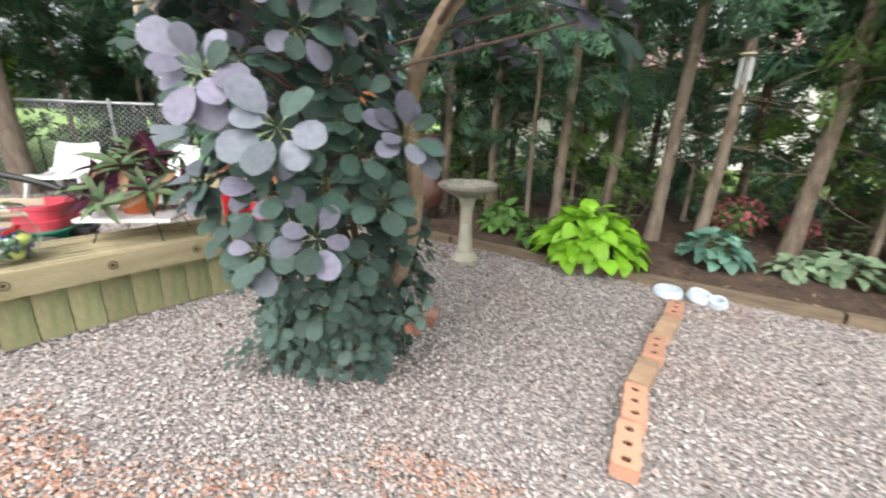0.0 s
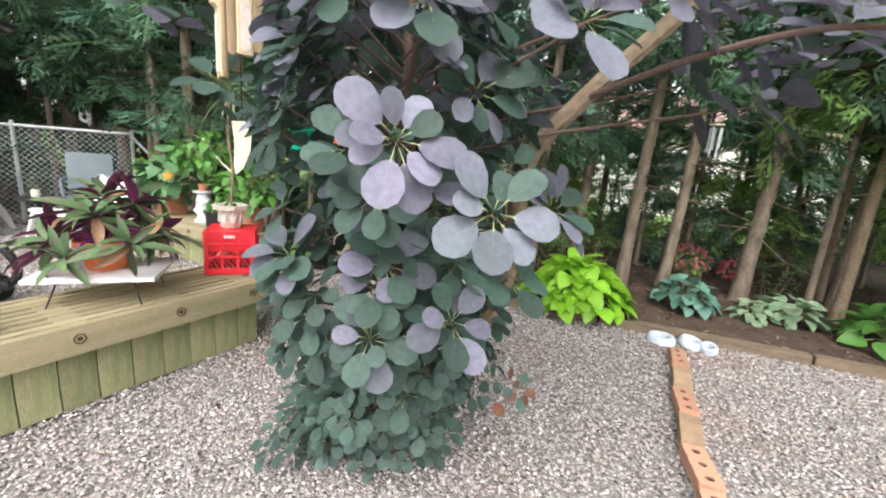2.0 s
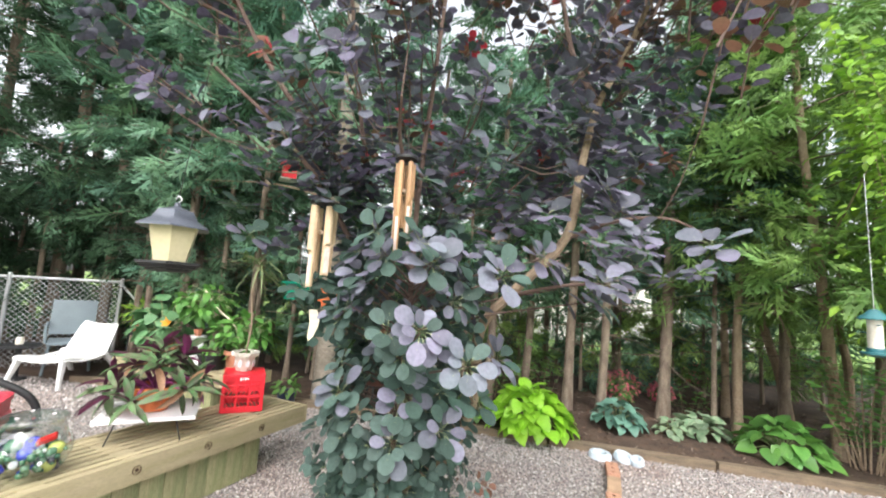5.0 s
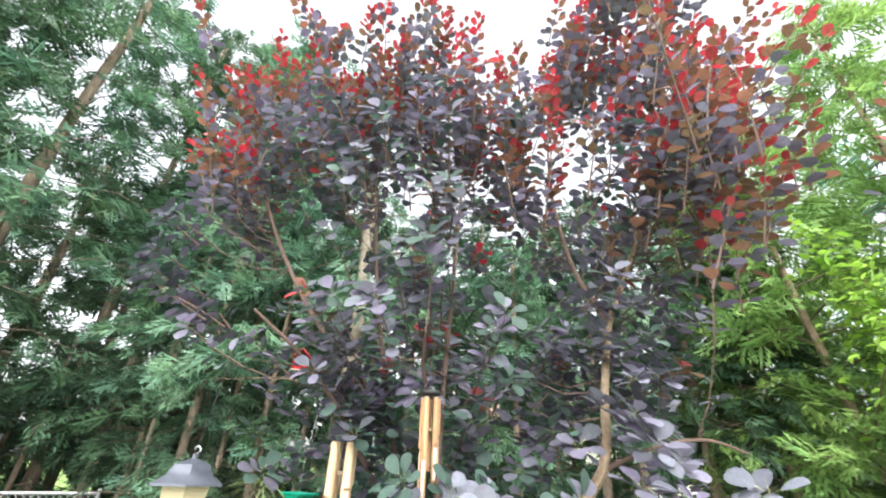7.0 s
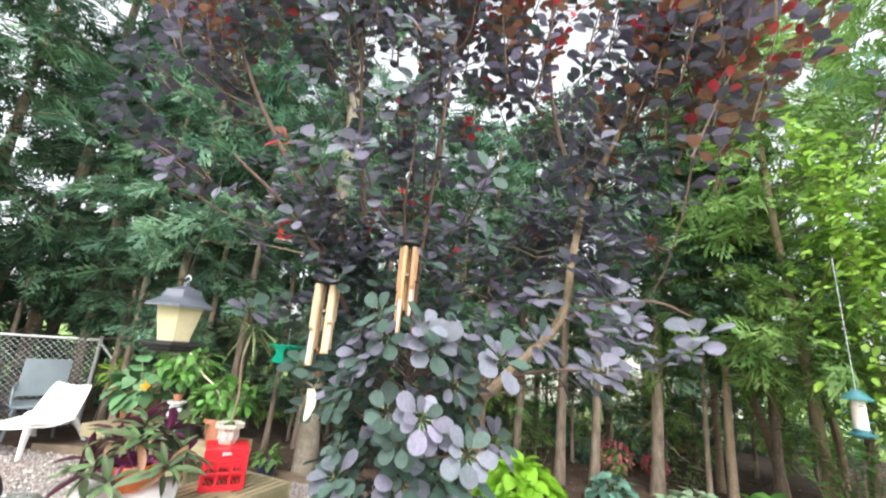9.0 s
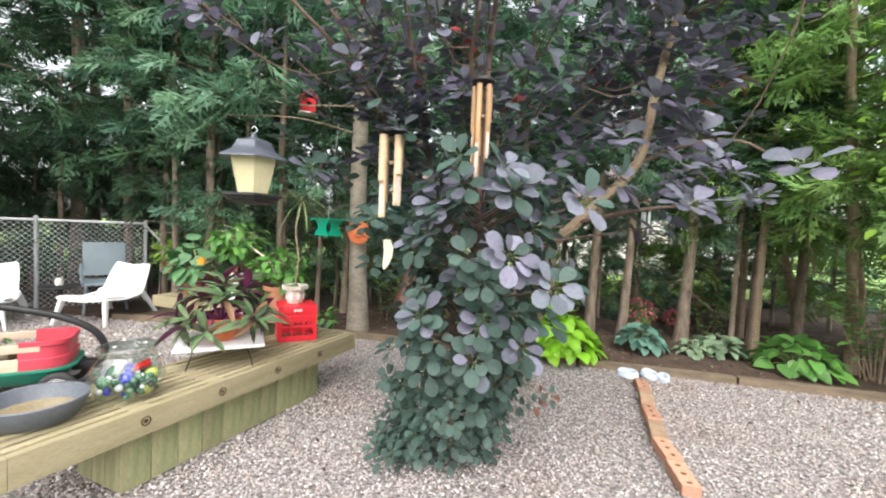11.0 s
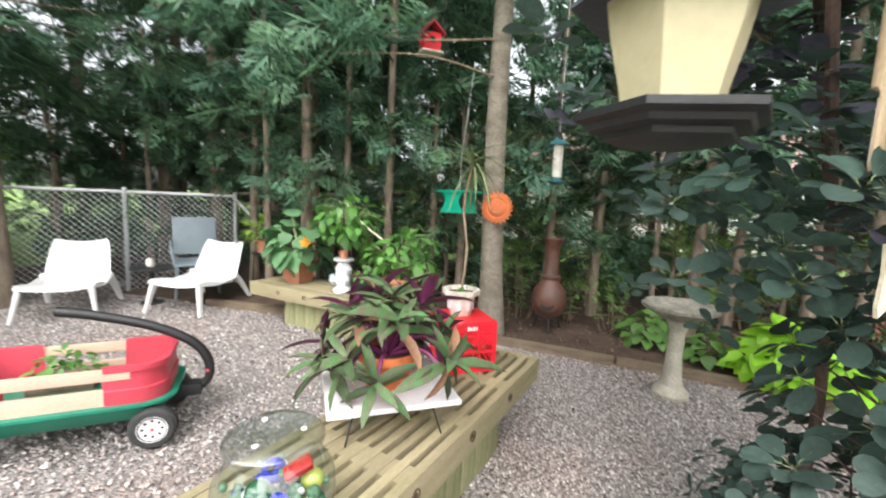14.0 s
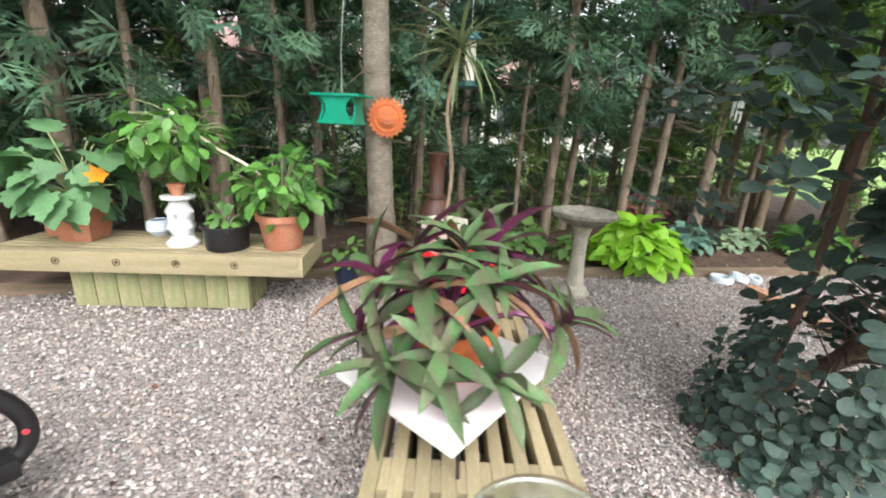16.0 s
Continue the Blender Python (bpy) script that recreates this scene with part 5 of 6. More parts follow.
ln = empty("bird_feeder", pose(-1.295, 1.292, 1.456), "lantern bird feeder with dark roof and cream seed panels", "bird feeder")
part("roof", lathe(bmesh.new(), [(0, 0.30), (0.012, 0.30), (0.014, 0.283), (0.045, 0.272), (0.075, 0.262), (0.08, 0.25), (0.098, 0.222), (0.145, 0.194), (0.147, 0.187), (0.09, 0.195), (0, 0.2)], 6), M["zinc"], ln)
part("seed_panels", lathe(bmesh.new(), [(0.098, 0.195), (0.088, 0.14), (0.074, 0.085), (0.066, 0.045), (0.06, 0.045), (0.068, 0.085), (0.082, 0.14), (0.092, 0.195), (0.098, 0.195)], 6), M["seed_panel"], ln)
part("tray", lathe(bmesh.new(), [(0, 0), (0.075, 0), (0.09, 0.006), (0.092, 0.014), (0.112, 0.018), (0.116, 0.026), (0.130, 0.032), (0.130, 0.042), (0.12, 0.042), (0.1, 0.026), (0.07, 0.02), (0.066, 0.047), (0, 0.047)], 6), M["black"], ln)
part("hook", tube(bmesh.new(), curve_pts([(0, 0, 0.30), (0.015, 0, 0.315), (0, 0, 0.33), (-0.012, 0, 0.318)], 5), 0.0025, 5), M["steel"], ln)
part("hanging_wire", tube(bmesh.new(), [(0, 0, 0.32), (0.03, 0.05, 1.0)], 0.0018, 5), M["cord"], ln)


# ---- wind chimes ----
def bamboo_tube(length, r, cut, material, parent, m, inner):
    n = 12
    bm = bmesh.new()
    zs = [0, -0.01, -0.10 * length / 0.3, -0.103 * length / 0.3, -length * 0.55, -length * 0.58, -length * 0.8, -length]
    rings = []
    for j, z in enumerate(zs):
        ring = []
        for i in range(n):
            a = 2 * math.pi * i / n
            rr = r * (1.05 if j == 2 else 1.0)
            x, y = rr * math.cos(a), rr * math.sin(a)
            if z < -length * 0.56 and y < -0.2 * r:
                y = -0.2 * r
            ring.append(bm.verts.new((x, y, z)))
        rings.append(ring)
    for p_, q_ in zip(rings, rings[1:]):
        for i in range(n):
            bm.faces.new((p_[i], p_[(i + 1) % n], q_[(i + 1) % n], q_[i]))
    bm.faces.new(rings[0])
    bm.faces.new(rings[-1][::-1])
    t = part("tube", bm, M[material], parent)
    t.matrix_local = m
    g = part("cut_face", box(bmesh.new(), r * 1.2, 0.002, length * 0.36, pose(0, -0.2 * r - 0.0015, -length * 0.79), 0), M[inner], t, "pale cut inside of the bamboo")
    return t


def wind_chime(x, y, top, r_disc, lengths, r_tube, material, sail, label, turn, hang):
    c = empty("wind_chime", pose(x, y, top, 0, 0, turn), label, "wind chime", "wind chimes")
    part("disc", lathe(bmesh.new(), [(0, -0.012), (r_disc, -0.012), (r_disc * 1.03, -0.006), (r_disc, 0.0), (0, 0.002)], 20), M["black"], c, "dark round top disc")
    part("hanging_cord", tube(bmesh.new(), [(0, 0, 0), (0.005, 0, hang)], 0.002, 5), M["cord"], c)
    k = len(lengths)
    for i, L_ in enumerate(lengths):
        a = 2 * math.pi * i / k + 0.5
        px, py = r_disc * 0.72 * math.cos(a), r_disc * 0.72 * math.sin(a)
        bamboo_tube(L_, r_tube, 0.4, material, c, pose(px, py, -0.028, 0, 0, math.degrees(a) + 90), "bamboo_in")
        part("cord", tube(bmesh.new(), [(px, py, -0.01), (px, py, -0.03)], 0.0015, 4), M["cord"], c)
    part("clapper", lathe(bmesh.new(), [(0, -0.165), (0.018, -0.165), (0.018, -0.15), (0, -0.15)], 12), M["bark_light"], c)
    zb = -max(lengths) - 0.12
    part("clapper_cord", tube(bmesh.new(), [(0, 0, -0.01), (0, 0, zb - sail[0] if sail else -0.2)], 0.0015, 4), M["cord"], c)
    if sail:
        o, L_, w = sail
        bm = bmesh.new()
        z0 = zb - o
        n = 9
        outline = [(-w * 0.55, 0.0), (w * 0.15, 0.002), (w * 0.5, -0.25 * L_), (w * 0.42, -0.55 * L_), (0.0, -0.88 * L_), (-w * 0.4, -L_), (-w * 0.5, -0.86 * L_), (-w * 0.42, -0.4 * L_)]
        fr = [bm.verts.new((a_, -0.004, z0 + b_)) for a_, b_ in outline]
        bk = [bm.verts.new((a_, 0.004, z0 + b_)) for a_, b_ in outline]
        bm.faces.new(fr)
        bm.faces.new(bk[::-1])
        for i in range(len(fr)):
            j = (i + 1) % len(fr)
            bm.faces.new((fr[i], bk[i], bk[j], fr[j]))
        part("wind_sail", bm, M["sail"], c, "pale wooden wind sail", smooth=False)
    return c


wind_chime(-0.752, 1.59, 1.86, 0.072, (0.32, 0.37, 0.40, 0.34), 0.0205, "bamboo", (0.02, 0.15, 0.05), "bamboo wind chime with dark disc and pale sail", 20, 0.30)
wind_chime(-0.326, 1.37, 2.04, 0.05, (0.29, 0.36, 0.41, 0.33, 0.27), 0.0115, "bamboo_red", None, "slender reddish bamboo wind chime in the bush", 70, 0.22)

# ---- chain-link fence ----
fc = empty("chain_link_fence", pose(0, 0, 0), "silver chain-link fence with round posts", "fence")
FP = [(-5.33, 5.82), (-6.3, 5.05), (-7.15, 4.22), (-8.0, 2.75), (-8.5, 1.2), (-9.3, -0.6)]
bm_w = bmesh.new()
H_ = 1.29
for i, (x, y) in enumerate(FP):
    part("post", lathe(bmesh.new(), [(0, 1.35), (0.02, 1.345), (0.03, 1.32), (0.026, 1.31), (0.026, -0.05)], 10, Matrix.Translation((x, y, 0))), M["steel"], fc)
    if i + 1 < len(FP):
        a, b = Vector((x, y, 0)), Vector((*FP[i + 1], 0))
        part("top_rail", tube(bmesh.new(), [a + Vector((0, 0, H_)), b + Vector((0, 0, H_))], 0.019, 8), M["steel"], fc)
        L_ = (b - a).length
        d = (b - a) / L_
        bm = bmesh.new()
        step = 0.075
        s = -H_
        while s < L_:
            for sg in (0, 1):
                s0, s1 = (s, s + H_) if sg == 0 else (s + H_, s)
                z0, z1 = 0.02, H_
                # trim to the span
                def cut(sa, za, sb, zb):
                    pts_ = []
                    for (p0, q0, p1, q1) in ((sa, za, sb, zb),):
                        t0, t1 = 0.0, 1.0
                        dd = p1 - p0
                        for lim, up in ((0, False), (L_, True)):
                            t = (lim - p0) / dd
                            if (dd > 0) == up:
                                t1 = min(t1, t)
                            else:
                                t0 = max(t0, t)
                        if t1 - t0 > 0.02:
                            pts_ = [(p0 + dd * t0, q0 + (q1 - q0) * t0), (p0 + dd * t1, q0 + (q1 - q0) * t1)]
                    return pts_
                seg_ = cut(s0, z0, s1, z1)
                if seg_:
                    off = Vector((-d.y, d.x, 0)) * (0.002 if sg else -0.002)
                    tube(bm, [a + d * seg_[0][0] + off + Vector((0, 0, seg_[0][1])), a + d * seg_[1][0] + off + Vector((0, 0, seg_[1][1]))], 0.0033, 3)
            s += step
        part("wire_mesh", bm, M["steel"], fc, smooth=False)
part("brace", tube(bmesh.new(), [(-5.33, 5.82, 1.25), (-5.05, 5.95, 0.9), (-4.9, 6.0, 0.0)], 0.02, 8), M["steel"], fc)


# ---- lounge chairs ----
def shell_chair(m, label):
    """One-piece moulded armless lounge chair."""
    c = empty("lounge_chair", m, label, "chair", "white lounge chairs")
    W, t = 0.62, 0.022
    prof = [(-0.42, 0.33), (-0.36, 0.345), (-0.2, 0.325), (0.0, 0.29), (0.14, 0.275), (0.24, 0.33), (0.33, 0.50), (0.40, 0.64), (0.44, 0.71), (0.465, 0.715)]
    widths = [0.60, 0.62, 0.62, 0.61, 0.60, 0.58, 0.55, 0.52, 0.48, 0.44]

    def slab(ids, name):
        bm = bmesh.new()
        g = []
        for i in ids:
            y, z = prof[i]
            w = widths[i] / 2
            row = []
            for k in range(9):
                u = -1 + k / 4
                row.append(((u * w), y, z + 0.03 * u * u - 0.012))
            g.append(row)
        up = [[bm.verts.new(p) for p in r] for r in g]
        dn = [[bm.verts.new((p[0] * 0.985, p[1] + (0.012 if i > 4 else 0), p[2] - t)) for p in r] for i, r in zip(ids, g)]
        n_, k_ = len(up), 9
        for i in range(n_ - 1):
            for k in range(k_ - 1):
                bm.faces.new((up[i][k], up[i][k + 1], up[i + 1][k + 1], up[i + 1][k]))
                bm.faces.new((dn[i][k + 1], dn[i][k], dn[i + 1][k], dn[i + 1][k + 1]))
            bm.faces.new((up[i][0], up[i + 1][0], dn[i + 1][0], dn[i][0]))
            bm.faces.new((up[i + 1][8], up[i][8], dn[i][8], dn[i + 1][8]))
        for i in (0, n_ - 1):
            for k in range(8):
                q = (up[i][k], up[i][k + 1], dn[i][k + 1], dn[i][k])
                bm.faces.new(q if i else q[::-1])
        part(name, bm, M["white_plastic"], c)
    slab([0, 1, 2, 3, 4, 5], "seat")
    slab([5, 6, 7, 8, 9], "backrest")
    for sx in (-1, 1):
        part("front_leg", tube(bmesh.new(), curve_pts([(sx * 0.27, -0.36, 0.33), (sx * 0.295, -0.40, 0.18), (sx * 0.33, -0.44, 0.0)], 4), [0.05, 0.048, 0.046, 0.044, 0.04, 0.037, 0.034, 0.032, 0.03], 8, flat=0.6), M["white_plastic"], c)
        part("back_leg", tube(bmesh.new(), curve_pts([(sx * 0.26, 0.22, 0.36), (sx * 0.30, 0.34, 0.2), (sx * 0.33, 0.46, 0.0)], 4), [0.06, 0.058, 0.055, 0.05, 0.046, 0.042, 0.038, 0.034, 0.03], 8, flat=0.6), M["white_plastic"], c)
        part("side_skirt", tube(bmesh.new(), curve_pts([(sx * 0.29, -0.38, 0.33), (sx * 0.305, -0.1, 0.30), (sx * 0.29, 0.22, 0.33)], 4), 0.03, 8, flat=0.5), M["white_plastic"], c)
    return c


shell_chair(pose(-5.05, 4.82, 0.0, 0, 0, 2), "white plastic lounge chair by the chain-link fence")
shell_chair(pose(-6.1, 4.2, 0.0, 0, 0, 36), "white plastic lounge chair in front of the wire fence")

# ---- wagon ----
def wagon(m):
    w = empty("toy_wagon", m, "red, green and tan plastic pull wagon on the gravel", "wagon")
    L_, W_ = 0.95, 0.50

    def rounded(hx, hy, r, n=6):
        out = []
        for cx, cy, a0 in ((hx - r, hy - r, 0), (-hx + r, hy - r, 90), (-hx + r, -hy + r, 180), (hx - r, -hy + r, 270)):
            for k in range(n + 1):
                a = radians(a0 + 90 * k / n)
                out.append((cx + r * math.cos(a), cy + r * math.sin(a)))
        return out

    def band(levels, name, material, r=0.14, close=True, flo=None):
        bm = bmesh.new()
        rings = [[bm.verts.new((x, y, z)) for x, y in rounded(hx, hy, r)] for hx, hy, z in levels]
        for a, b in zip(rings, rings[1:]):
            for i in range(len(a)):
                j = (i + 1) % len(a)
                bm.faces.new((a[i], a[j], b[j], b[i]))
        if close:
            bm.faces.new(rings[0][::-1])
            bm.faces.new(rings[-1])
        return part(name, bm, M[material], w)
    band([(0.36, 0.15, 0.13), (0.42, 0.20, 0.15), (0.475, 0.245, 0.235), (0.495, 0.265, 0.24), (0.495, 0.265, 0.255), (0.46, 0.23, 0.255), (0.42, 0.2, 0.17)], "tub", "wagon_green")
    # red ends with rounded corners
    for sx in (-1, 1):
        bm = bmesh.new()
        path = [p for p in rounded(0.465, 0.24, 0.13, 8) if sx * p[0] > 0.19]
        path = sorted(path, key=lambda p: math.atan2(p[1], p[0] * sx))
        path = [(sx * 0.20, path[0][1])] + path + [(sx * 0.20, path[-1][1])]
        o = [[bm.verts.new((x * k, y * k2, z)) for x, y in path] for k, k2, z in ((0.99, 0.99, 0.25), (1.0, 1.0, 0.33), (0.975, 0.96, 0.335), (0.975, 0.96, 0.42), (1.0, 1.0, 0.425), (1.0, 1.0, 0.455), (0.93, 0.86, 0.455), (0.90, 0.82, 0.25))]
        for a, b in zip(o, o[1:]):
            for i in range(len(a) - 1):
                bm.faces.new((a[i], a[i + 1], b[i + 1], b[i]))
        bm.faces.new([r[0] for r in o])
        bm.faces.new([r[-1] for r in o][::-1])
        part("end_panel", bm, M["wagon_red"], w, "red plastic end panel")
    for sy in (-1, 1):
        part("side_rail", box(bmesh.new(), 0.62, 0.025, 0.06, pose(0, sy * 0.225, 0.415), 0.008, 2), M["wagon_tan"], w, "tan plastic side rail")
        part("side_panel", box(bmesh.new(), 0.46, 0.02, 0.09, pose(0, sy * 0.22, 0.295), 0.006, 2), M["wagon_tan"], w, "tan plastic side panel")
    part("inner_floor", box(bmesh.new(), 0.7, 0.36, 0.012, pose(0, 0, 0.262), 0.003), M["wagon_green"], w)
    
    for sx in (-1, 1):
        part("axle", tube(bmesh.new(), [(sx * 0.33, -0.23, 0.11), (sx * 0.33, 0.23, 0.11)], 0.018, 8), M["black"], w)
        part("axle_mount", box(bmesh.new(), 0.12, 0.34, 0.06, pose(sx * 0.33, 0, 0.14), 0.012, 2), M["black"], w)
        for sy in (-1, 1):
            rot = pose(sx * 0.40, sy * 0.24, 0.112, 90 * sy)
            ty = part("wheel", lathe(bmesh.new(), [(0.06, -0.032), (0.095, -0.032), (0.109, -0.02), (0.112, 0), (0.109, 0.02), (0.095, 0.032), (0.06, 0.032)], 32), M["tyre"], w)
            ty.matrix_local = rot
            part("rim", lathe(bmesh.new(), [(0, -0.03), (0.02, -0.034), (0.025, -0.026), (0.045, -0.022), (0.06, -0.03), (0.07, -0.033), (0.072, -0.02), (0.072, 0.02), (0, 0.02)], 32), M["white_plastic"], ty, "white plastic wheel rim")
            # slots are small blocks painted near-black like shaded gaps
            bm = bmesh.new()
            for k in range(8):
                a = k * math.pi / 4
                box(bm, 0.018, 0.012, 0.004, Matrix.Rotation(a, 4, 'Z') @ pose(0.045, 0, -0.0235), 0)
            part("rim_slots", bm, M["hole"], ty)
            part("hub", lathe(bmesh.new(), [(0, -0.040), (0.008, -0.039), (0.010, -0.033)], 10), M["wagon_red"], ty)
    part("handle_mount", box(bmesh.new(), 0.16, 0.10, 0.07, pose(0.52, 0, 0.2), 0.02, 2), M["black"], w)
    part("handle", tube(bmesh.new(), curve_pts([(0.56, 0, 0.18), (0.63, 0, 0.25), (0.63, 0, 0.36), (0.55, 0, 0.48), (0.36, 0, 0.59), (0.1, 0, 0.67), (-0.05, 0, 0.70)], 6), 0.026, 10), M["black"], w, "black plastic pull handle")
    part("handle_button", lathe(bmesh.new(), [(0, 0.03), (0.008, 0.03), (0.01, 0.02)], 10, pose(0.63, 0, 0.30, 90)), M["wagon_red"], w)
    return w


wagon(pose(-3.75, 2.37, 0, 0, 0, 33.5))


# ---- pots and plants on the low bench ----
TOP2 = 0.421
sq = empty("flower_pot", pose(-3.71, 4.65, TOP2, 0, 0, -16), "square tapered terracotta pot on the low bench", "plant pot", "plant pots")
sq.scale = (0.76, 0.76, 0.96)
part("pot", lathe(bmesh.new(), [(0, 0), (0.165, 0), (0.175, 0.01), (0.235, 0.21), (0.25, 0.215), (0.255, 0.26), (0.235, 0.26), (0.22, 0.22), (0, 0.22)], 4, Matrix.Rotation(radians(45), 4, 'Z')), M["terracotta"], sq)
part("soil", lathe(bmesh.new(), [(0, 0.235), (0.222, 0.235)], 4, Matrix.Rotation(radians(45), 4, 'Z')), M["soil"], sq)
r_ = np.random.default_rng(31)
sp_ = empty("squash_plant", pose(-3.71, 4.65, 0.675), "squash plant with broad lobed leaves and an orange flower", "potted plant")
o, pts_ = leafy("foliage", sp_, (0.0, -0.02, 0.22), (0.29, 0.24, 0.23), 52, LOBED_LEAF, 0.21, "leaf_squash", r_, shell=0.4)
stems(sp_, (0, 0, 0), pts_[::2], 0.006)
bm = bmesh.new()
for k in range(6):
    a = k * math.pi / 3
    d = Vector((math.cos(a), math.sin(a), 0.6))
    s_ = Vector((-math.sin(a), math.cos(a), 0)) * 0.022
    v = [bm.verts.new(p) for p in (Vector((0, 0, 0)), d * 0.035 + s_, d * 0.07, d * 0.035 - s_)]
    bm.faces.new(v)
fl = part("flower", bm, M["orange_petal"], sp_, "orange trumpet flower")
fl.matrix_local = pose(0.22, -0.25, 0.2, 60, 0, 0)

st = empty("garden_statue", pose(-3.08, 4.36, TOP2), "white plaster ornate pedestal on the low bench", "statue")
st.scale = (1.1, 1.1, 1.1)
bm = bmesh.new()
lathe(bm, [(0, 0), (0.085, 0), (0.09, 0.02), (0.07, 0.035), (0.055, 0.06), (0.075, 0.12), (0.06, 0.17), (0.072, 0.21), (0.055, 0.255), (0.05, 0.275), (0.09, 0.29), (0.092, 0.305), (0, 0.305)], 32,
      wob=lambda a, z: 1 + (0.16 * math.sin(a * 4 + z * 40) + 0.08 * math.sin(a * 9 - z * 70)) * math.sin(min(1, max(0, z / 0.28)) * math.pi))
part("figure", bm, M["white_stone"], st)
pot("flower_pot", pose(-3.08, 4.36, TOP2 + 0.337), 0.035, 0.05, 0.075, "terracotta", "small terracotta pot on the white pedestal", 0.02, 16)
pot("flower_pot", pose(-2.80, 4.24, TOP2), 0.13, 0.15, 0.165, "black", "black plastic pot on the low bench", 0.02)
pl = empty("potted_herb", pose(-2.80, 4.24, TOP2 + 0.13), "light green leafy plant in the black pot", "potted plant")
o, pts_ = leafy("foliage", pl, (0, 0, 0.11), (0.13, 0.12, 0.10), 34, OVAL_LEAF, 0.085, "leaf_mid", r_)
stems(pl, (0, 0, 0), pts_[::2], 0.003)
pot("flower_pot", pose(-2.45, 4.18, TOP2), 0.115, 0.16, 0.24, "terracotta", "round terracotta pot on the low bench", 0.045)
hb = empty("hibiscus", pose(-2.45, 4.16, TOP2 + 0.21), "bushy hibiscus with glossy leaves and a long leaning branch", "potted plant")
o, pts_ = leafy("foliage", hb, (0.03, 0.02, 0.23), (0.33, 0.28, 0.24), 190, OVAL_LEAF, 0.115, "leaf_mid", r_, shell=0.3)
stems(hb, (0, 0, 0), pts_[::4], 0.004)
o, pts2 = leafy("upper_foliage", hb, (-0.62, 0.22, 0.52), (0.36, 0.28, 0.24), 150, OVAL_LEAF, 0.125, "leaf_mid", r_, shell=0.3)
part("branch", tube(bmesh.new(), curve_pts([(0, 0, 0), (-0.12, 0.06, 0.28), (-0.4, 0.15, 0.46), (-0.62, 0.22, 0.66)], 5), 0.009, 6), M["sail"], hb, "pale bare branch")
stems(hb, (-0.5, 0.18, 0.5), pts2[::4], 0.003)
pot("flower_pot", pose(-3.92, 4.80, TOP2), 0.06, 0.075, 0.20, "terracotta", "tall small terracotta pot at the bench's end", 0.03)
pl = empty("potted_herb", pose(-3.92, 4.80, TOP2 + 0.17), "small bluish plant in a tall pot", "potted plant")
leafy("foliage", pl, (0, 0, 0.10), (0.16, 0.12, 0.10), 30, OVAL_LEAF, 0.10, "hosta_blue", r_)
gb = empty("glass_bowl", pose(-3.28, 4.66, TOP2), "small pale glass bowl on the low bench", "bowl")
part("glass", lathe(bmesh.new(), [(0, 0), (0.05, 0), (0.085, 0.045), (0.08, 0.10), (0.06, 0.115), (0.055, 0.11), (0.074, 0.095), (0.078, 0.045), (0.045, 0.008), (0, 0.008)], 20), M["ring"], gb)
pot("flower_pot", pose(-1.98, 4.44, 0.0), 0.09, 0.11, 0.19, "navy", "dark blue glazed pot on the gravel", 0.025)
pl = empty("potted_herb", pose(-1.98, 4.44, 0.16), "low leafy plant in the dark blue pot", "potted plant")
leafy("foliage", pl, (0, 0, 0.10), (0.14, 0.14, 0.10), 36, OVAL_LEAF, 0.09, "hosta_green", r_)
# greenery in the wagon
wq = empty("seedling_tray", pose(-3.82, 2.40, 0.268, 0, 0, 33), "tray of green seedlings lying in the wagon", "seedlings")
part("tray", box(bmesh.new(), 0.28, 0.2, 0.07, pose(0, 0, 0.035), 0.012, 2), M["timber"], wq)
leafy("foliage", wq, (0, 0, 0.12), (0.15, 0.11, 0.08), 60, OVAL_LEAF, 0.06, "leaf_mid", r_)

# ---- things on and around the big trunk ----
sn = empty("sun_plaque", pose(-1.632, 4.582, 1.32, 90, 0, -8), "orange terracotta sun face plaque on the trunk", "plaque")
bm = bmesh.new()
n = 22
front, back = [], []
for i in range(n * 2):
    a = math.pi * i / n
    r = 0.148 if i % 2 else 0.118
    front.append(bm.verts.new((r * math.cos(a), r * math.sin(a), 0.008)))
    back.append(bm.verts.new((r * math.cos(a), r * math.sin(a), -0.008)))
bm.faces.new(front)
bm.faces.new(back[::-1])
for i in range(2 * n):
    j = (i + 1) % (2 * n)
    bm.faces.new((front[i], back[i], back[j], front[j]))
part("rayed_plate", bm, M["terra_orange"], sn, smooth=False)
sn.scale = (1.1, 1.1, 1.1)
part("disc", lathe(bmesh.new(), [(0.105, 0.0075), (0.10, 0.016), (0.088, 0.016), (0.08, 0.012), (0.065, 0.024), (0.03, 0.034), (0, 0.036)], 28), M["terra_orange"], sn)
bm = bmesh.new()
tube(bm, curve_pts([(-0.035, -0.03, 0.033), (0, -0.045, 0.033), (0.035, -0.03, 0.033)], 4), 0.006, 6)
tube(bm, curve_pts([(-0.03, -0.012, 0.035), (0, -0.02, 0.037), (0.03, -0.012, 0.035)], 4), 0.005, 6)
for sx in (-1, 1):
    tube(bm, curve_pts([(sx * 0.045, 0.028, 0.027), (sx * 0.028, 0.036, 0.032), (sx * 0.012, 0.028, 0.035)], 4), 0.005, 6)
part("relief", bm, M["terracotta"], sn, "raised relief lines")

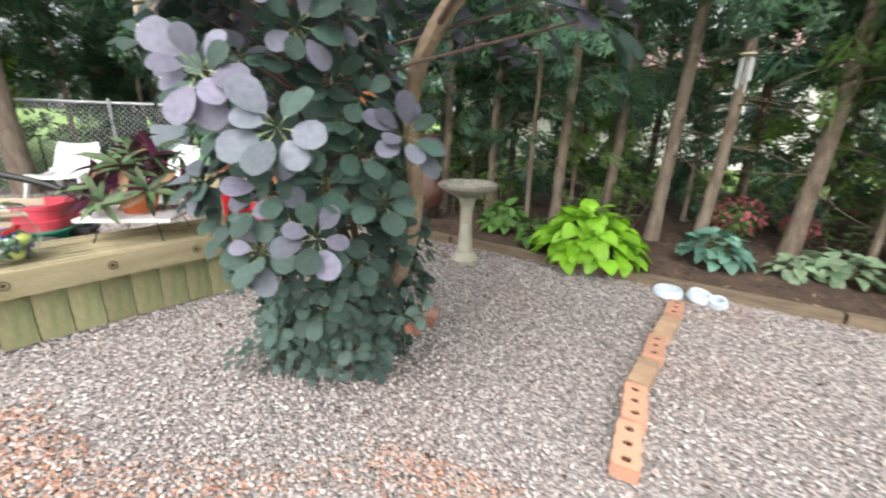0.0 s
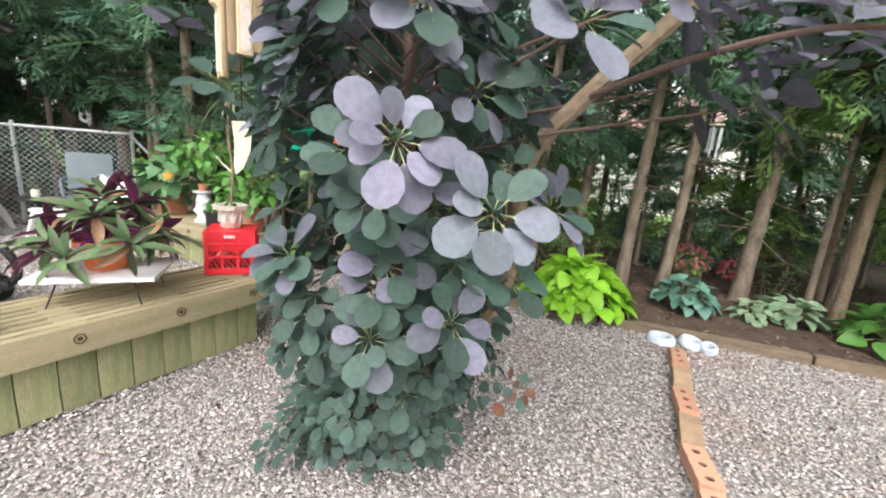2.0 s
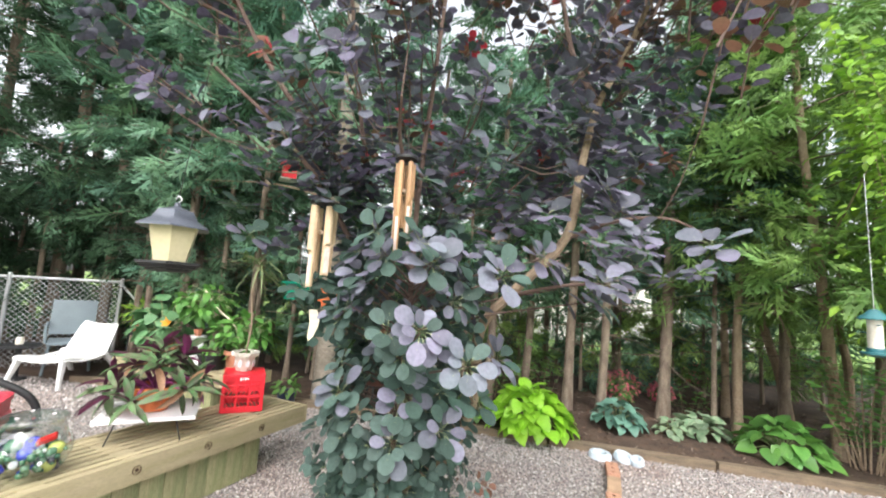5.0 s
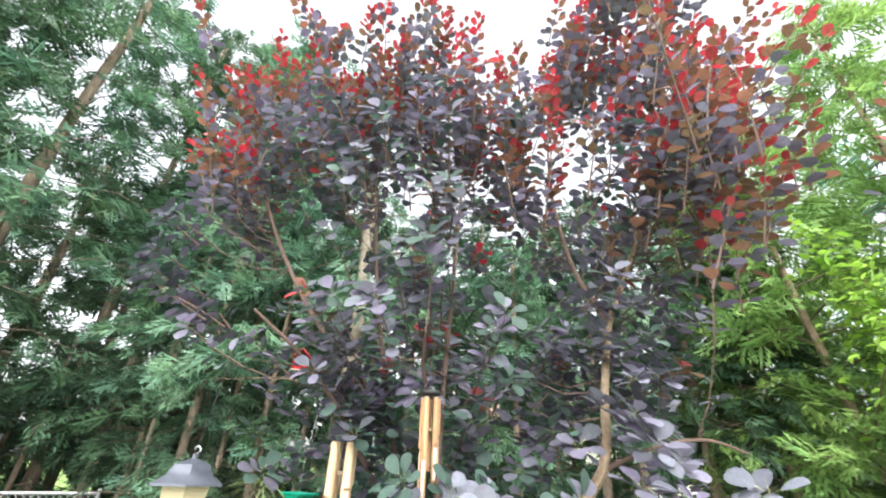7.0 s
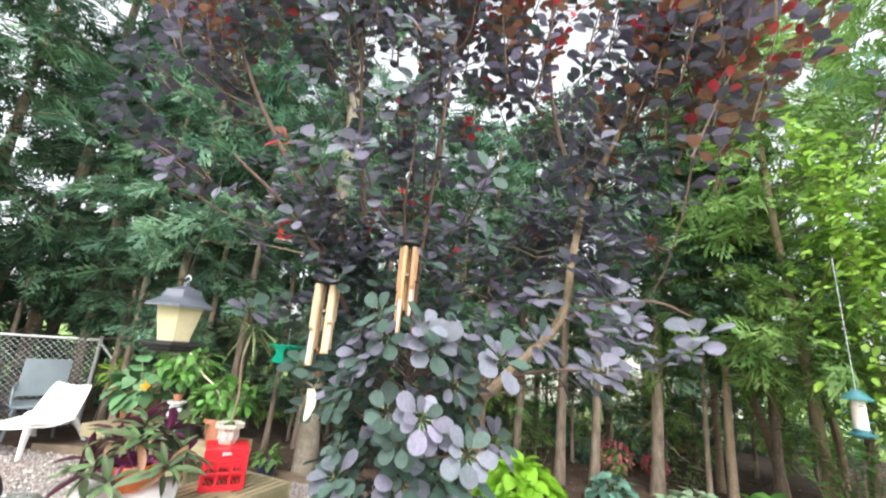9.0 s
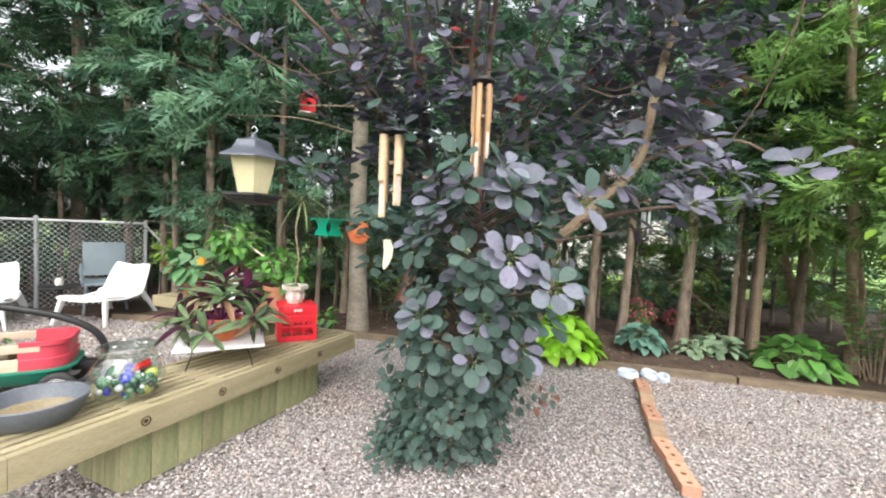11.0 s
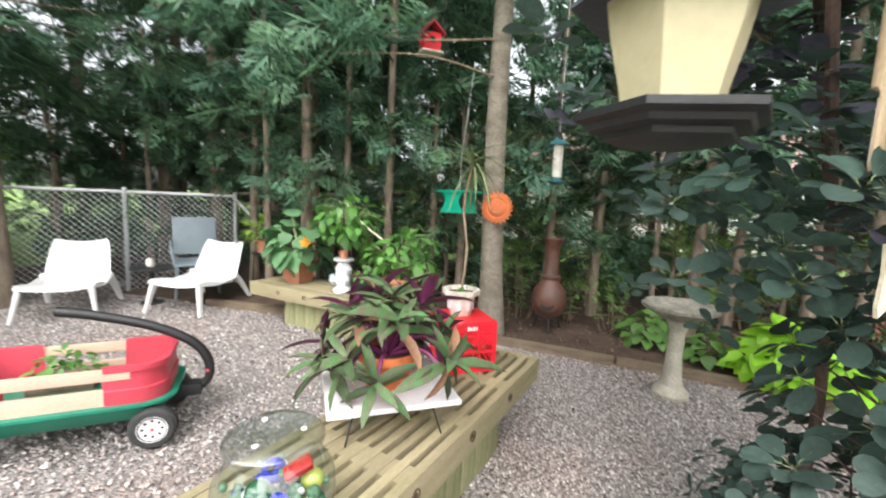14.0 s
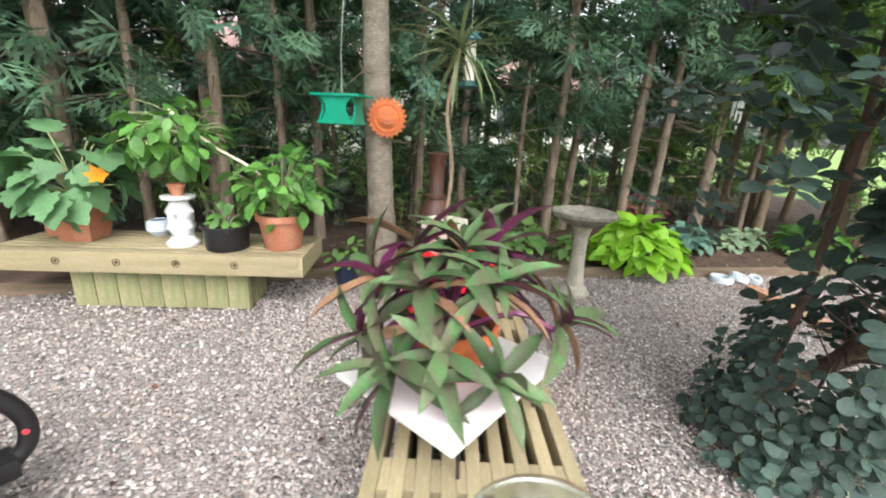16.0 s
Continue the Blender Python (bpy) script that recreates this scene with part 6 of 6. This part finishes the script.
gf = empty("bird_feeder", pose(-1.99, 4.50, 1.255, 0, 0, -36), "green plastic fly-through bird feeder on a wire", "bird feeder")
part("floor", box(bmesh.new(), 0.30, 0.20, 0.02, pose(0, 0, 0.01), 0.006, 2), M["green_plastic"], gf)
part("roof", box(bmesh.new(), 0.40, 0.24, 0.018, pose(0, 0, 0.20), 0.007, 2), M["green_plastic"], gf)
for sx in (-1, 1):
    bm = bmesh.new()
    vs = [(-0.10, 0.02), (0.10, 0.02), (0.055, 0.09), (0.06, 0.14), (0.11, 0.192), (-0.11, 0.192), (-0.06, 0.14), (-0.055, 0.09)]
    A_ = [bm.verts.new((sx * 0.13 - 0.008, a, b)) for a, b in vs]
    B_ = [bm.verts.new((sx * 0.13 + 0.008, a, b)) for a, b in vs]
    bm.faces.new(A_)
    bm.faces.new(B_[::-1])
    for i in range(8):
        bm.faces.new((A_[i], B_[i], B_[(i + 1) % 8], A_[(i + 1) % 8]))
    part("side_panel", bm, M["green_plastic"], gf, smooth=False)
bm = bmesh.new()
vs = [(-0.12, 0.02), (0.12, 0.02), (0.08, 0.09), (0.085, 0.14), (0.13, 0.192), (-0.13, 0.192), (-0.085, 0.14), (-0.08, 0.09)]
A_ = [bm.verts.new((a, -0.095, b)) for a, b in vs]
B_ = [bm.verts.new((a, -0.083, b)) for a, b in vs]
bm.faces.new(A_[::-1])
bm.faces.new(B_)
for i in range(8):
    bm.faces.new((A_[i], A_[(i + 1) % 8], B_[(i + 1) % 8], B_[i]))
part("front_panel", bm, M["green_plastic"], gf, smooth=False)
part("hanging_wire", tube(bmesh.new(), [(0, 0, 0.205), (0, 0, 0.5), (0.02, 0.1, 1.4)], 0.003, 5), M["steel"], gf)


def tube_feeder(x, y, z, h, hang, label):
    f = empty("bird_feeder", pose(x, y, z), label, "bird feeder", "tube feeders")
    part("tube", lathe(bmesh.new(), [(0.038, 0.05), (0.038, h - 0.06), (0.034, h - 0.06), (0.034, 0.05), (0.038, 0.05)], 20), M["white_glaze"], f)
    part("base", lathe(bmesh.new(), [(0, 0), (0.03, 0), (0.075, 0.018), (0.075, 0.028), (0.045, 0.03), (0.045, 0.055), (0, 0.055)], 20), M["teal"], f)
    part("cap", lathe(bmesh.new(), [(0, h), (0.02, h), (0.05, h - 0.03), (0.085, h - 0.06), (0.085, h - 0.066), (0, h - 0.066)], 20), M["teal"], f)
    for k in range(3):
        part("perch", tube(bmesh.new(), [(0.036 * math.cos(k * 2.1), 0.036 * math.sin(k * 2.1), 0.1 + 0.05 * k), (0.09 * math.cos(k * 2.1), 0.09 * math.sin(k * 2.1), 0.1 + 0.05 * k)], 0.004, 6), M["teal"], f)
    part("hanging_wire", tube(bmesh.new(), [(0, 0, h), (0.0, 0.02, h + hang)], 0.0025, 5), M["steel"], f)


tube_feeder(-1.15, 4.12, 1.54, 0.38, 1.2, "clear tube bird feeder with blue-green cap hanging on a wire")
tube_feeder(2.62, 2.32, 1.22, 0.30, 0.9, "tube bird feeder with teal cap hanging by the shrub")

bh = empty("birdhouse", pose(-2.4, 4.80, 2.80, 0, 0, 30), "small red birdhouse with a pale base hanging in the tree", "birdhouse")
part("body", box(bmesh.new(), 0.13, 0.12, 0.13, pose(0, 0, 0.08), 0.004), M["red_plastic"], bh)
bh.scale = (1.35, 1.35, 1.35)
bm = bmesh.new()
for sx in (-1, 1):
    box(bm, 0.13, 0.17, 0.012, pose(sx * 0.045, 0, 0.175, 0, sx * 42, 0), 0.002)
part("roof", bm, M["wagon_red"], bh)
part("base", box(bmesh.new(), 0.17, 0.16, 0.014, pose(0, 0, 0.008), 0.003), M["white_glaze"], bh)
# flat dark disc in place of a shaded entrance hole
part("entrance", lathe(bmesh.new(), [(0, 0.0), (0.02, 0.0), (0.022, 0.002)], 14, pose(0, -0.063, 0.09, 90)), M["hole"], bh)
part("hanging_wire", tube(bmesh.new(), [(0, 0, 0.2), (0, 0.02, 0.8)], 0.002, 5), M["cord"], bh)

ch = empty("chiminea", pose(-1.04, 4.98, bed_height(-1.04, 4.98)), "brown glazed clay chiminea on a low metal stand", "chiminea")
part("body", lathe(bmesh.new(), [(0, 0.13), (0.10, 0.14), (0.165, 0.22), (0.185, 0.33), (0.16, 0.43), (0.10, 0.52), (0.08, 0.58), (0.072, 0.80), (0.075, 0.92), (0.10, 0.95), (0.105, 0.98), (0.085, 0.985), (0.06, 0.95), (0.058, 0.6), (0, 0.58)], 28), M["clay_brown"], ch)
part("neck_ring", lathe(bmesh.new(), [(0.088, 0.55), (0.105, 0.565), (0.105, 0.585), (0.085, 0.60)], 24), M["clay_brown"], ch)
part("mouth", lathe(bmesh.new(), [(0, 0.0), (0.075, 0.0), (0.095, -0.012), (0.105, -0.03), (0.085, -0.035), (0.07, -0.01)], 24, pose(-0.03, -0.165, 0.31, 80, 0, -10)), M["clay_brown"], ch, "round clay mouth rim")
# flat black disc painted as the shaded inside of the mouth
part("opening", lathe(bmesh.new(), [(0, 0.003), (0.068, 0.003), (0.07, 0.001)], 24, pose(-0.03, -0.165, 0.31, 80, 0, -10)), M["hole"], ch, "flat black disc standing for the shaded opening")
for k in range(3):
    a = k * 2.1 + 0.5
    part("leg", tube(bmesh.new(), [(0.11 * math.cos(a), 0.11 * math.sin(a), 0.17), (0.16 * math.cos(a), 0.16 * math.sin(a), 0.0)], 0.012, 6), M["black"], ch)
part("stand_ring", lathe(bmesh.new(), [(0.125, 0.15), (0.135, 0.15), (0.135, 0.165), (0.125, 0.165), (0.125, 0.15)], 24), M["black"], ch)

mc = empty("wind_chime", pose(1.66, 4.09, 1.70), "small silver metal tube wind chime", "wind chime", "wind chimes")
part("disc", lathe(bmesh.new(), [(0, 0), (0.05, 0), (0.05, 0.01), (0, 0.012)], 16), M["sail"], mc)
for k in range(5):
    a = k * 1.257
    part("tube", tube(bmesh.new(), [(0.04 * math.cos(a), 0.04 * math.sin(a), -0.02), (0.04 * math.cos(a), 0.04 * math.sin(a), -0.17 - 0.02 * k)], 0.008, 8), M["steel"], mc)
    part("cord", tube(bmesh.new(), [(0.04 * math.cos(a), 0.04 * math.sin(a), 0.0), (0.04 * math.cos(a), 0.04 * math.sin(a), -0.02)], 0.001, 4), M["cord"], mc)
part("hanging_cord", tube(bmesh.new(), [(0, 0, 0), (0.3, 0.5, 1.2)], 0.0015, 4), M["cord"], mc)

# ---- by the fence ----
gc = empty("garden_chair", pose(-5.52, 5.30, 0, 0, 0, 44), "blue-grey plastic garden chair against the fence", "chair")
part("backrest", box(bmesh.new(), 0.50, 0.03, 0.50, pose(0, 0.24, 0.74, -10), 0.014, 2), M["grey_plastic"], gc)
part("seat", box(bmesh.new(), 0.48, 0.46, 0.03, pose(0, 0, 0.42, 3), 0.012, 2), M["grey_plastic"], gc)
for sx in (-1, 1):
    for y0_, y1_ in ((-0.2, -0.24), (0.2, 0.28)):
        part("leg", tube(bmesh.new(), [(sx * 0.21, y0_, 0.42), (sx * 0.24, y1_, 0.0)], 0.018, 8), M["grey_plastic"], gc)
    part("armrest", tube(bmesh.new(), curve_pts([(sx * 0.25, -0.2, 0.42), (sx * 0.27, -0.18, 0.62), (sx * 0.26, 0.2, 0.66)], 4), 0.018, 8), M["grey_plastic"], gc)
sd = empty("side_table", pose(-5.62, 4.72, 0), "small black round side table between the white chairs", "table")
part("top", lathe(bmesh.new(), [(0, 0.40), (0.20, 0.40), (0.21, 0.41), (0.21, 0.44), (0.20, 0.445), (0, 0.445)], 24), M["black"], sd)
part("stem", lathe(bmesh.new(), [(0.12, 0), (0.11, 0.02), (0.03, 0.04), (0.03, 0.40)], 16), M["black"], sd)
jr = empty("white_jar", pose(-5.60, 4.69, 0.446), "small white jar on the black table", "jar")
part("body", lathe(bmesh.new(), [(0, 0), (0.04, 0), (0.045, 0.05), (0.035, 0.09), (0, 0.09)], 14), M["white_glaze"], jr)
ps = empty("plant_stand", pose(-4.72, 5.55, 0.0), "black metal plant stand beside the fence post", "plant stand")
part("top", lathe(bmesh.new(), [(0, 0.55), (0.15, 0.55), (0.15, 0.57), (0, 0.57)], 20), M["black"], ps)
for k in range(3):
    a = k * 2.094
    part("leg", tube(bmesh.new(), [(0.13 * math.cos(a), 0.13 * math.sin(a), 0.55), (0.15 * math.cos(a), 0.15 * math.sin(a), 0)], 0.008, 6), M["black"], ps)
pot("flower_pot", pose(-4.72, 5.55, 0.571), 0.075, 0.10, 0.16, "terracotta", "terracotta pot on the black plant stand", 0.03)
pl = empty("potted_herb", pose(-4.72, 5.55, 0.70), "spiky green and yellow potted plant", "potted plant")
leafy("foliage", pl, (0, 0, 0.16), (0.14, 0.14, 0.16), 60, THIN_LEAF, 0.17, "shrub", r_, droop=-0.2)
# table with a dark planter on the lawn side
ft = empty("garden_table", pose(-9.3, 5.0, -0.03, 0, 0, 25), "thin metal garden table on the lawn beyond the fence", "table")
part("top", box(bmesh.new(), 1.1, 0.6, 0.03, pose(0, 0, 0.72), 0.006), M["timber"], ft)
for sx in (-1, 1):
    for sy in (-1, 1):
        part("leg", tube(bmesh.new(), [(sx * 0.5, sy * 0.26, 0.71), (sx * 0.5, sy * 0.26, 0.0)], 0.015, 6), M["black"], ft)
pot("planter", pose(-9.35, 5.0, 0.706), 0.22, 0.28, 0.36, "black", "large dark planter on the lawn table", 0.03)
pl = empty("potted_shrub", pose(-9.35, 5.0, 1.0), "leafy bright green shrub in a dark planter", "potted plant")
o, pts_ = leafy("foliage", pl, (0, 0, 0.7), (1.1, 0.9, 0.8), 1000, OVAL_LEAF, 0.15, "shrub", r_, shell=0.2)
stems(pl, (0, 0, 0), pts_[::12], 0.01, "bark")


# ---- shrubs ----
def stem_shrub(x, y, n, h, spread, leaf, size, material, label, seed, gap=0.07, r=0.008, base=0.12, lean=(0, 0), bare=0.25):
    """Upright stems with paired leaves."""
    r_ = np.random.default_rng(seed)
    e = empty("shrub", pose(x, y, 0.0), label, "shrub")
    bm = bmesh.new()
    P, A, N, S = [], [], [], []
    for i in range(n):
        a = i * 2.4
        b0 = np.array([math.cos(a), math.sin(a), 0]) * base * r_.uniform(0.2, 1)
        tip = b0 + np.array([math.cos(a) * spread * r_.uniform(0.3, 1) + lean[0], math.sin(a) * spread * r_.uniform(0.3, 1) + lean[1], h * r_.uniform(0.65, 1.0)])
        pts = curve_pts([tuple(b0), tuple(b0 * 0.4 + tip * 0.6 - np.array([0, 0, 0]) + r_.normal(size=3) * 0.05 - [math.cos(a) * spread * .15, math.sin(a) * spread * .15, 0]), tuple(tip)], 8)
        tube(bm, pts, [r * (1 - 0.75 * k / (len(pts) - 1)) for k in range(len(pts))], 5)
        L_ = np.linalg.norm(tip - b0)
        m_ = int(L_ * (1 - bare) / gap)
        for j in range(m_):
            f = bare + (1 - bare) * j / m_
            q = pts[min(len(pts) - 1, int(f * (len(pts) - 1)))]
            q2 = pts[min(len(pts) - 1, int(f * (len(pts) - 1)) + 1)]
            fr = f * (len(pts) - 1) % 1
            c = np.array(q.lerp(q2, fr))
            for sg in (0, math.pi):
                az = j * 1.57 + sg + r_.uniform(-0.4, 0.4)
                P.append(c)
                A.append([math.cos(az), math.sin(az), r_.uniform(-0.2, 0.5)])
                N.append([0.2 * r_.normal(), 0.2 * r_.normal(), 1])
                S.append(size * r_.uniform(0.7, 1.2))
    tagged(part("stem_tangle", bm, M["bark_light"], e), kind="stuff")
    link("foliage", scatter("foliage", leaf, P, A, N, S), M[material], e)
    return e


for x, y, h, n_, sd_ in ((3.8, 3.0, 4.2, 10, 51), (4.4, 2.2, 4.6, 10, 52)):
    sh = stem_shrub(x, y, n_, h, 0.9, OVAL_LEAF, 0.10, "shrub", "tall yellow-green shrub with leafy arching stems", sd_, gap=0.06, r=0.007)
    rs = np.random.default_rng(sd_)
    for c, rad, k in (((0.0, 0.0, 2.0), (0.75, 0.65, 0.9), 420), ((-0.15, 0.1, 3.1), (0.65, 0.6, 0.9), 420), ((0.25, -0.2, 1.1), (0.6, 0.6, 0.7), 260)):
        leafy("foliage", sh, c, rad, k, OVAL_LEAF, 0.10, "shrub", rs, droop=0.1, shell=0.1)
stem_shrub(3.9, 3.75, 18, 1.2, 0.5, OVAL_LEAF, 0.09, "leaf_mid", "low leafy green shrub at the end of the bed", 53, gap=0.07)
stem_shrub(-2.42, 0.42, 8, 1.72, 0.24, HEART_LEAF, 0.12, "leaf_near", "pale green broad-leaved shrub beside the bench", 54, gap=0.10, r=0.006, base=0.08, bare=0.76)
for i, (x, y) in enumerate([(-0.35, 5.15), (-0.85, 5.3), (0.6, 5.4), (1.2, 5.5), (-1.35, 5.35), (2.2, 5.35), (3.1, 5.3)]):
    stem_shrub(x, y, 9, 0.7 + 0.15 * math.sin(i * 2), 0.28, OVAL_LEAF, 0.075, "hosta_green", "low leafy undergrowth under the hedge", 60 + i, gap=0.07, r=0.004)

# shade beyond the fence is put into the foliage colour of these
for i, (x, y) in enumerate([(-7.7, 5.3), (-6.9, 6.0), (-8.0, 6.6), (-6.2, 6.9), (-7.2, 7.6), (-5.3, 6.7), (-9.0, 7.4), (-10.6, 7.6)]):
    conifer(x, y, 3.0 + 0.7 * math.sin(i * 1.9), 0.05, 0.35, 0.85, 260, "cedar_dark_shaded", seed=320 + i, twigs=4, label="young conifer beyond the fence, shade put into its foliage colour", size=(0.25, 0.45), top=0.5)

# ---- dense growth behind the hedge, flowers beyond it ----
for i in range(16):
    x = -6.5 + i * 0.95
    conifer(x, 8.4 + 0.4 * math.sin(i * 2.7), 2.3 + 0.5 * math.sin(i * 1.3), 0.04, 0.05, 0.7, 170, "cedar_dark_shaded" if i % 3 else "cedar", seed=200 + i, twigs=0,
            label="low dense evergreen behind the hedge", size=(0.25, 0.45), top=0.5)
for i, (x, y, h, m_) in enumerate([(-14, 7.5, 9, "cedar"), (-16, 3.0, 9, "cedar"), (-18, -2, 9, "cedar_dark_shaded"), (-13, 10, 10, "cedar_dark_shaded"), (-19, 9, 10, "cedar_bright"), (-22, 4, 9, "cedar_bright"),
                                   (-11, 0.0, 8, "cedar"), (-24, -3, 9, "cedar"), (-7, 11, 9, "cedar_dark_shaded"), (-3, 11.5, 9, "cedar_dark_shaded"), (1.5, 12, 8, "cedar"), (8.5, 6, 8, "cedar"), (9, 2.5, 8, "cedar_bright")]):
    conifer(x, y, h, 0.16, 1.5 if x < -10 else 2.6, 3.0, 620, m_, seed=260 + i, twigs=0, label="tall tree in the neighbouring garden", size=(0.5, 0.9), top=0.4)


def flower_shrub(x, y, r, material, label, seed):
    e = empty("flowering_shrub", pose(x, y, 0.0), label, "flowers")
    rr = np.random.default_rng(seed)
    o, pts_ = leafy("foliage", e, (0, 0, r * 1.0), (r, r, r * 0.9), 150, OVAL_LEAF, 0.08, "hosta_green", rr, shell=0.3)
    o2, _ = leafy("petals", e, (0, 0, r * 1.15), (r * 1.0, r * 1.0, r * 0.85), 220, OVAL_LEAF, 0.07, material, rr, shell=0.8)
    tagged(o2, kind="stuff")
    stems(e, (0, 0, 0), pts_[::8], 0.006)


flower_shrub(2.45, 5.85, 0.24, "pink_petal", "pink flowering shrub beyond the hedge", 1)
flower_shrub(4.6, 7.7, 0.22, "pink_petal", "small pink flowering shrub beyond the hedge", 2)
flower_shrub(3.1, 6.0, 0.16, "pink_petal", "small pink flowering shrub beyond the hedge", 3)

# neighbour's house beyond the hedge
hs = empty("house", pose(4.0, 19.0, -0.03), "pale neighbouring house with a pinkish shingle roof", "house")
part("wall", box(bmesh.new(), 16, 7, 3.0, pose(0, 0, 1.5), 0.02), M["siding"], hs)
bm = bmesh.new()
for sg in (-1, 1):
    box(bm, 16.8, 4.4, 0.15, pose(0, sg * 1.95, 3.75, -sg * 24), 0.02)
part("roof", bm, M["shingle"], hs)
for i in range(4):
    wnd = part("window", box(bmesh.new(), 1.3, 0.08, 1.1, pose(-5.5 + i * 3.6, -3.53, 1.7), 0.02), M["white_plastic"], hs)
    part("pane", box(bmesh.new(), 1.14, 0.02, 0.94, pose(-5.5 + i * 3.6, -3.58, 1.7), 0.004), M["window"], wnd)

# bare dead branches reaching out of the big conifer and the crown
for i, (a, b, c) in enumerate([((-1.7, 4.7, 2.55), (-2.3, 4.3, 2.62), (-3.0, 4.0, 2.55)), ((-1.7, 4.7, 2.9), (-2.6, 4.5, 2.85), (-3.4, 4.3, 3.0)), ((3.6, 4.2, 1.1), (3.2, 3.9, 1.5), (2.9, 3.9, 1.55)), ((3.75, 3.9, 2.2), (3.2, 3.0, 2.5), (2.6, 2.3, 2.43))]):
    br = part("dead_branch", tube(bmesh.new(), curve_pts([a, b, c], 5), [0.012 - 0.0009 * k for k in range(11)], 5), M["bark_light"])
    tagged(br, "bare pale dead branch reaching out of a tree", "branch", "dead branches")
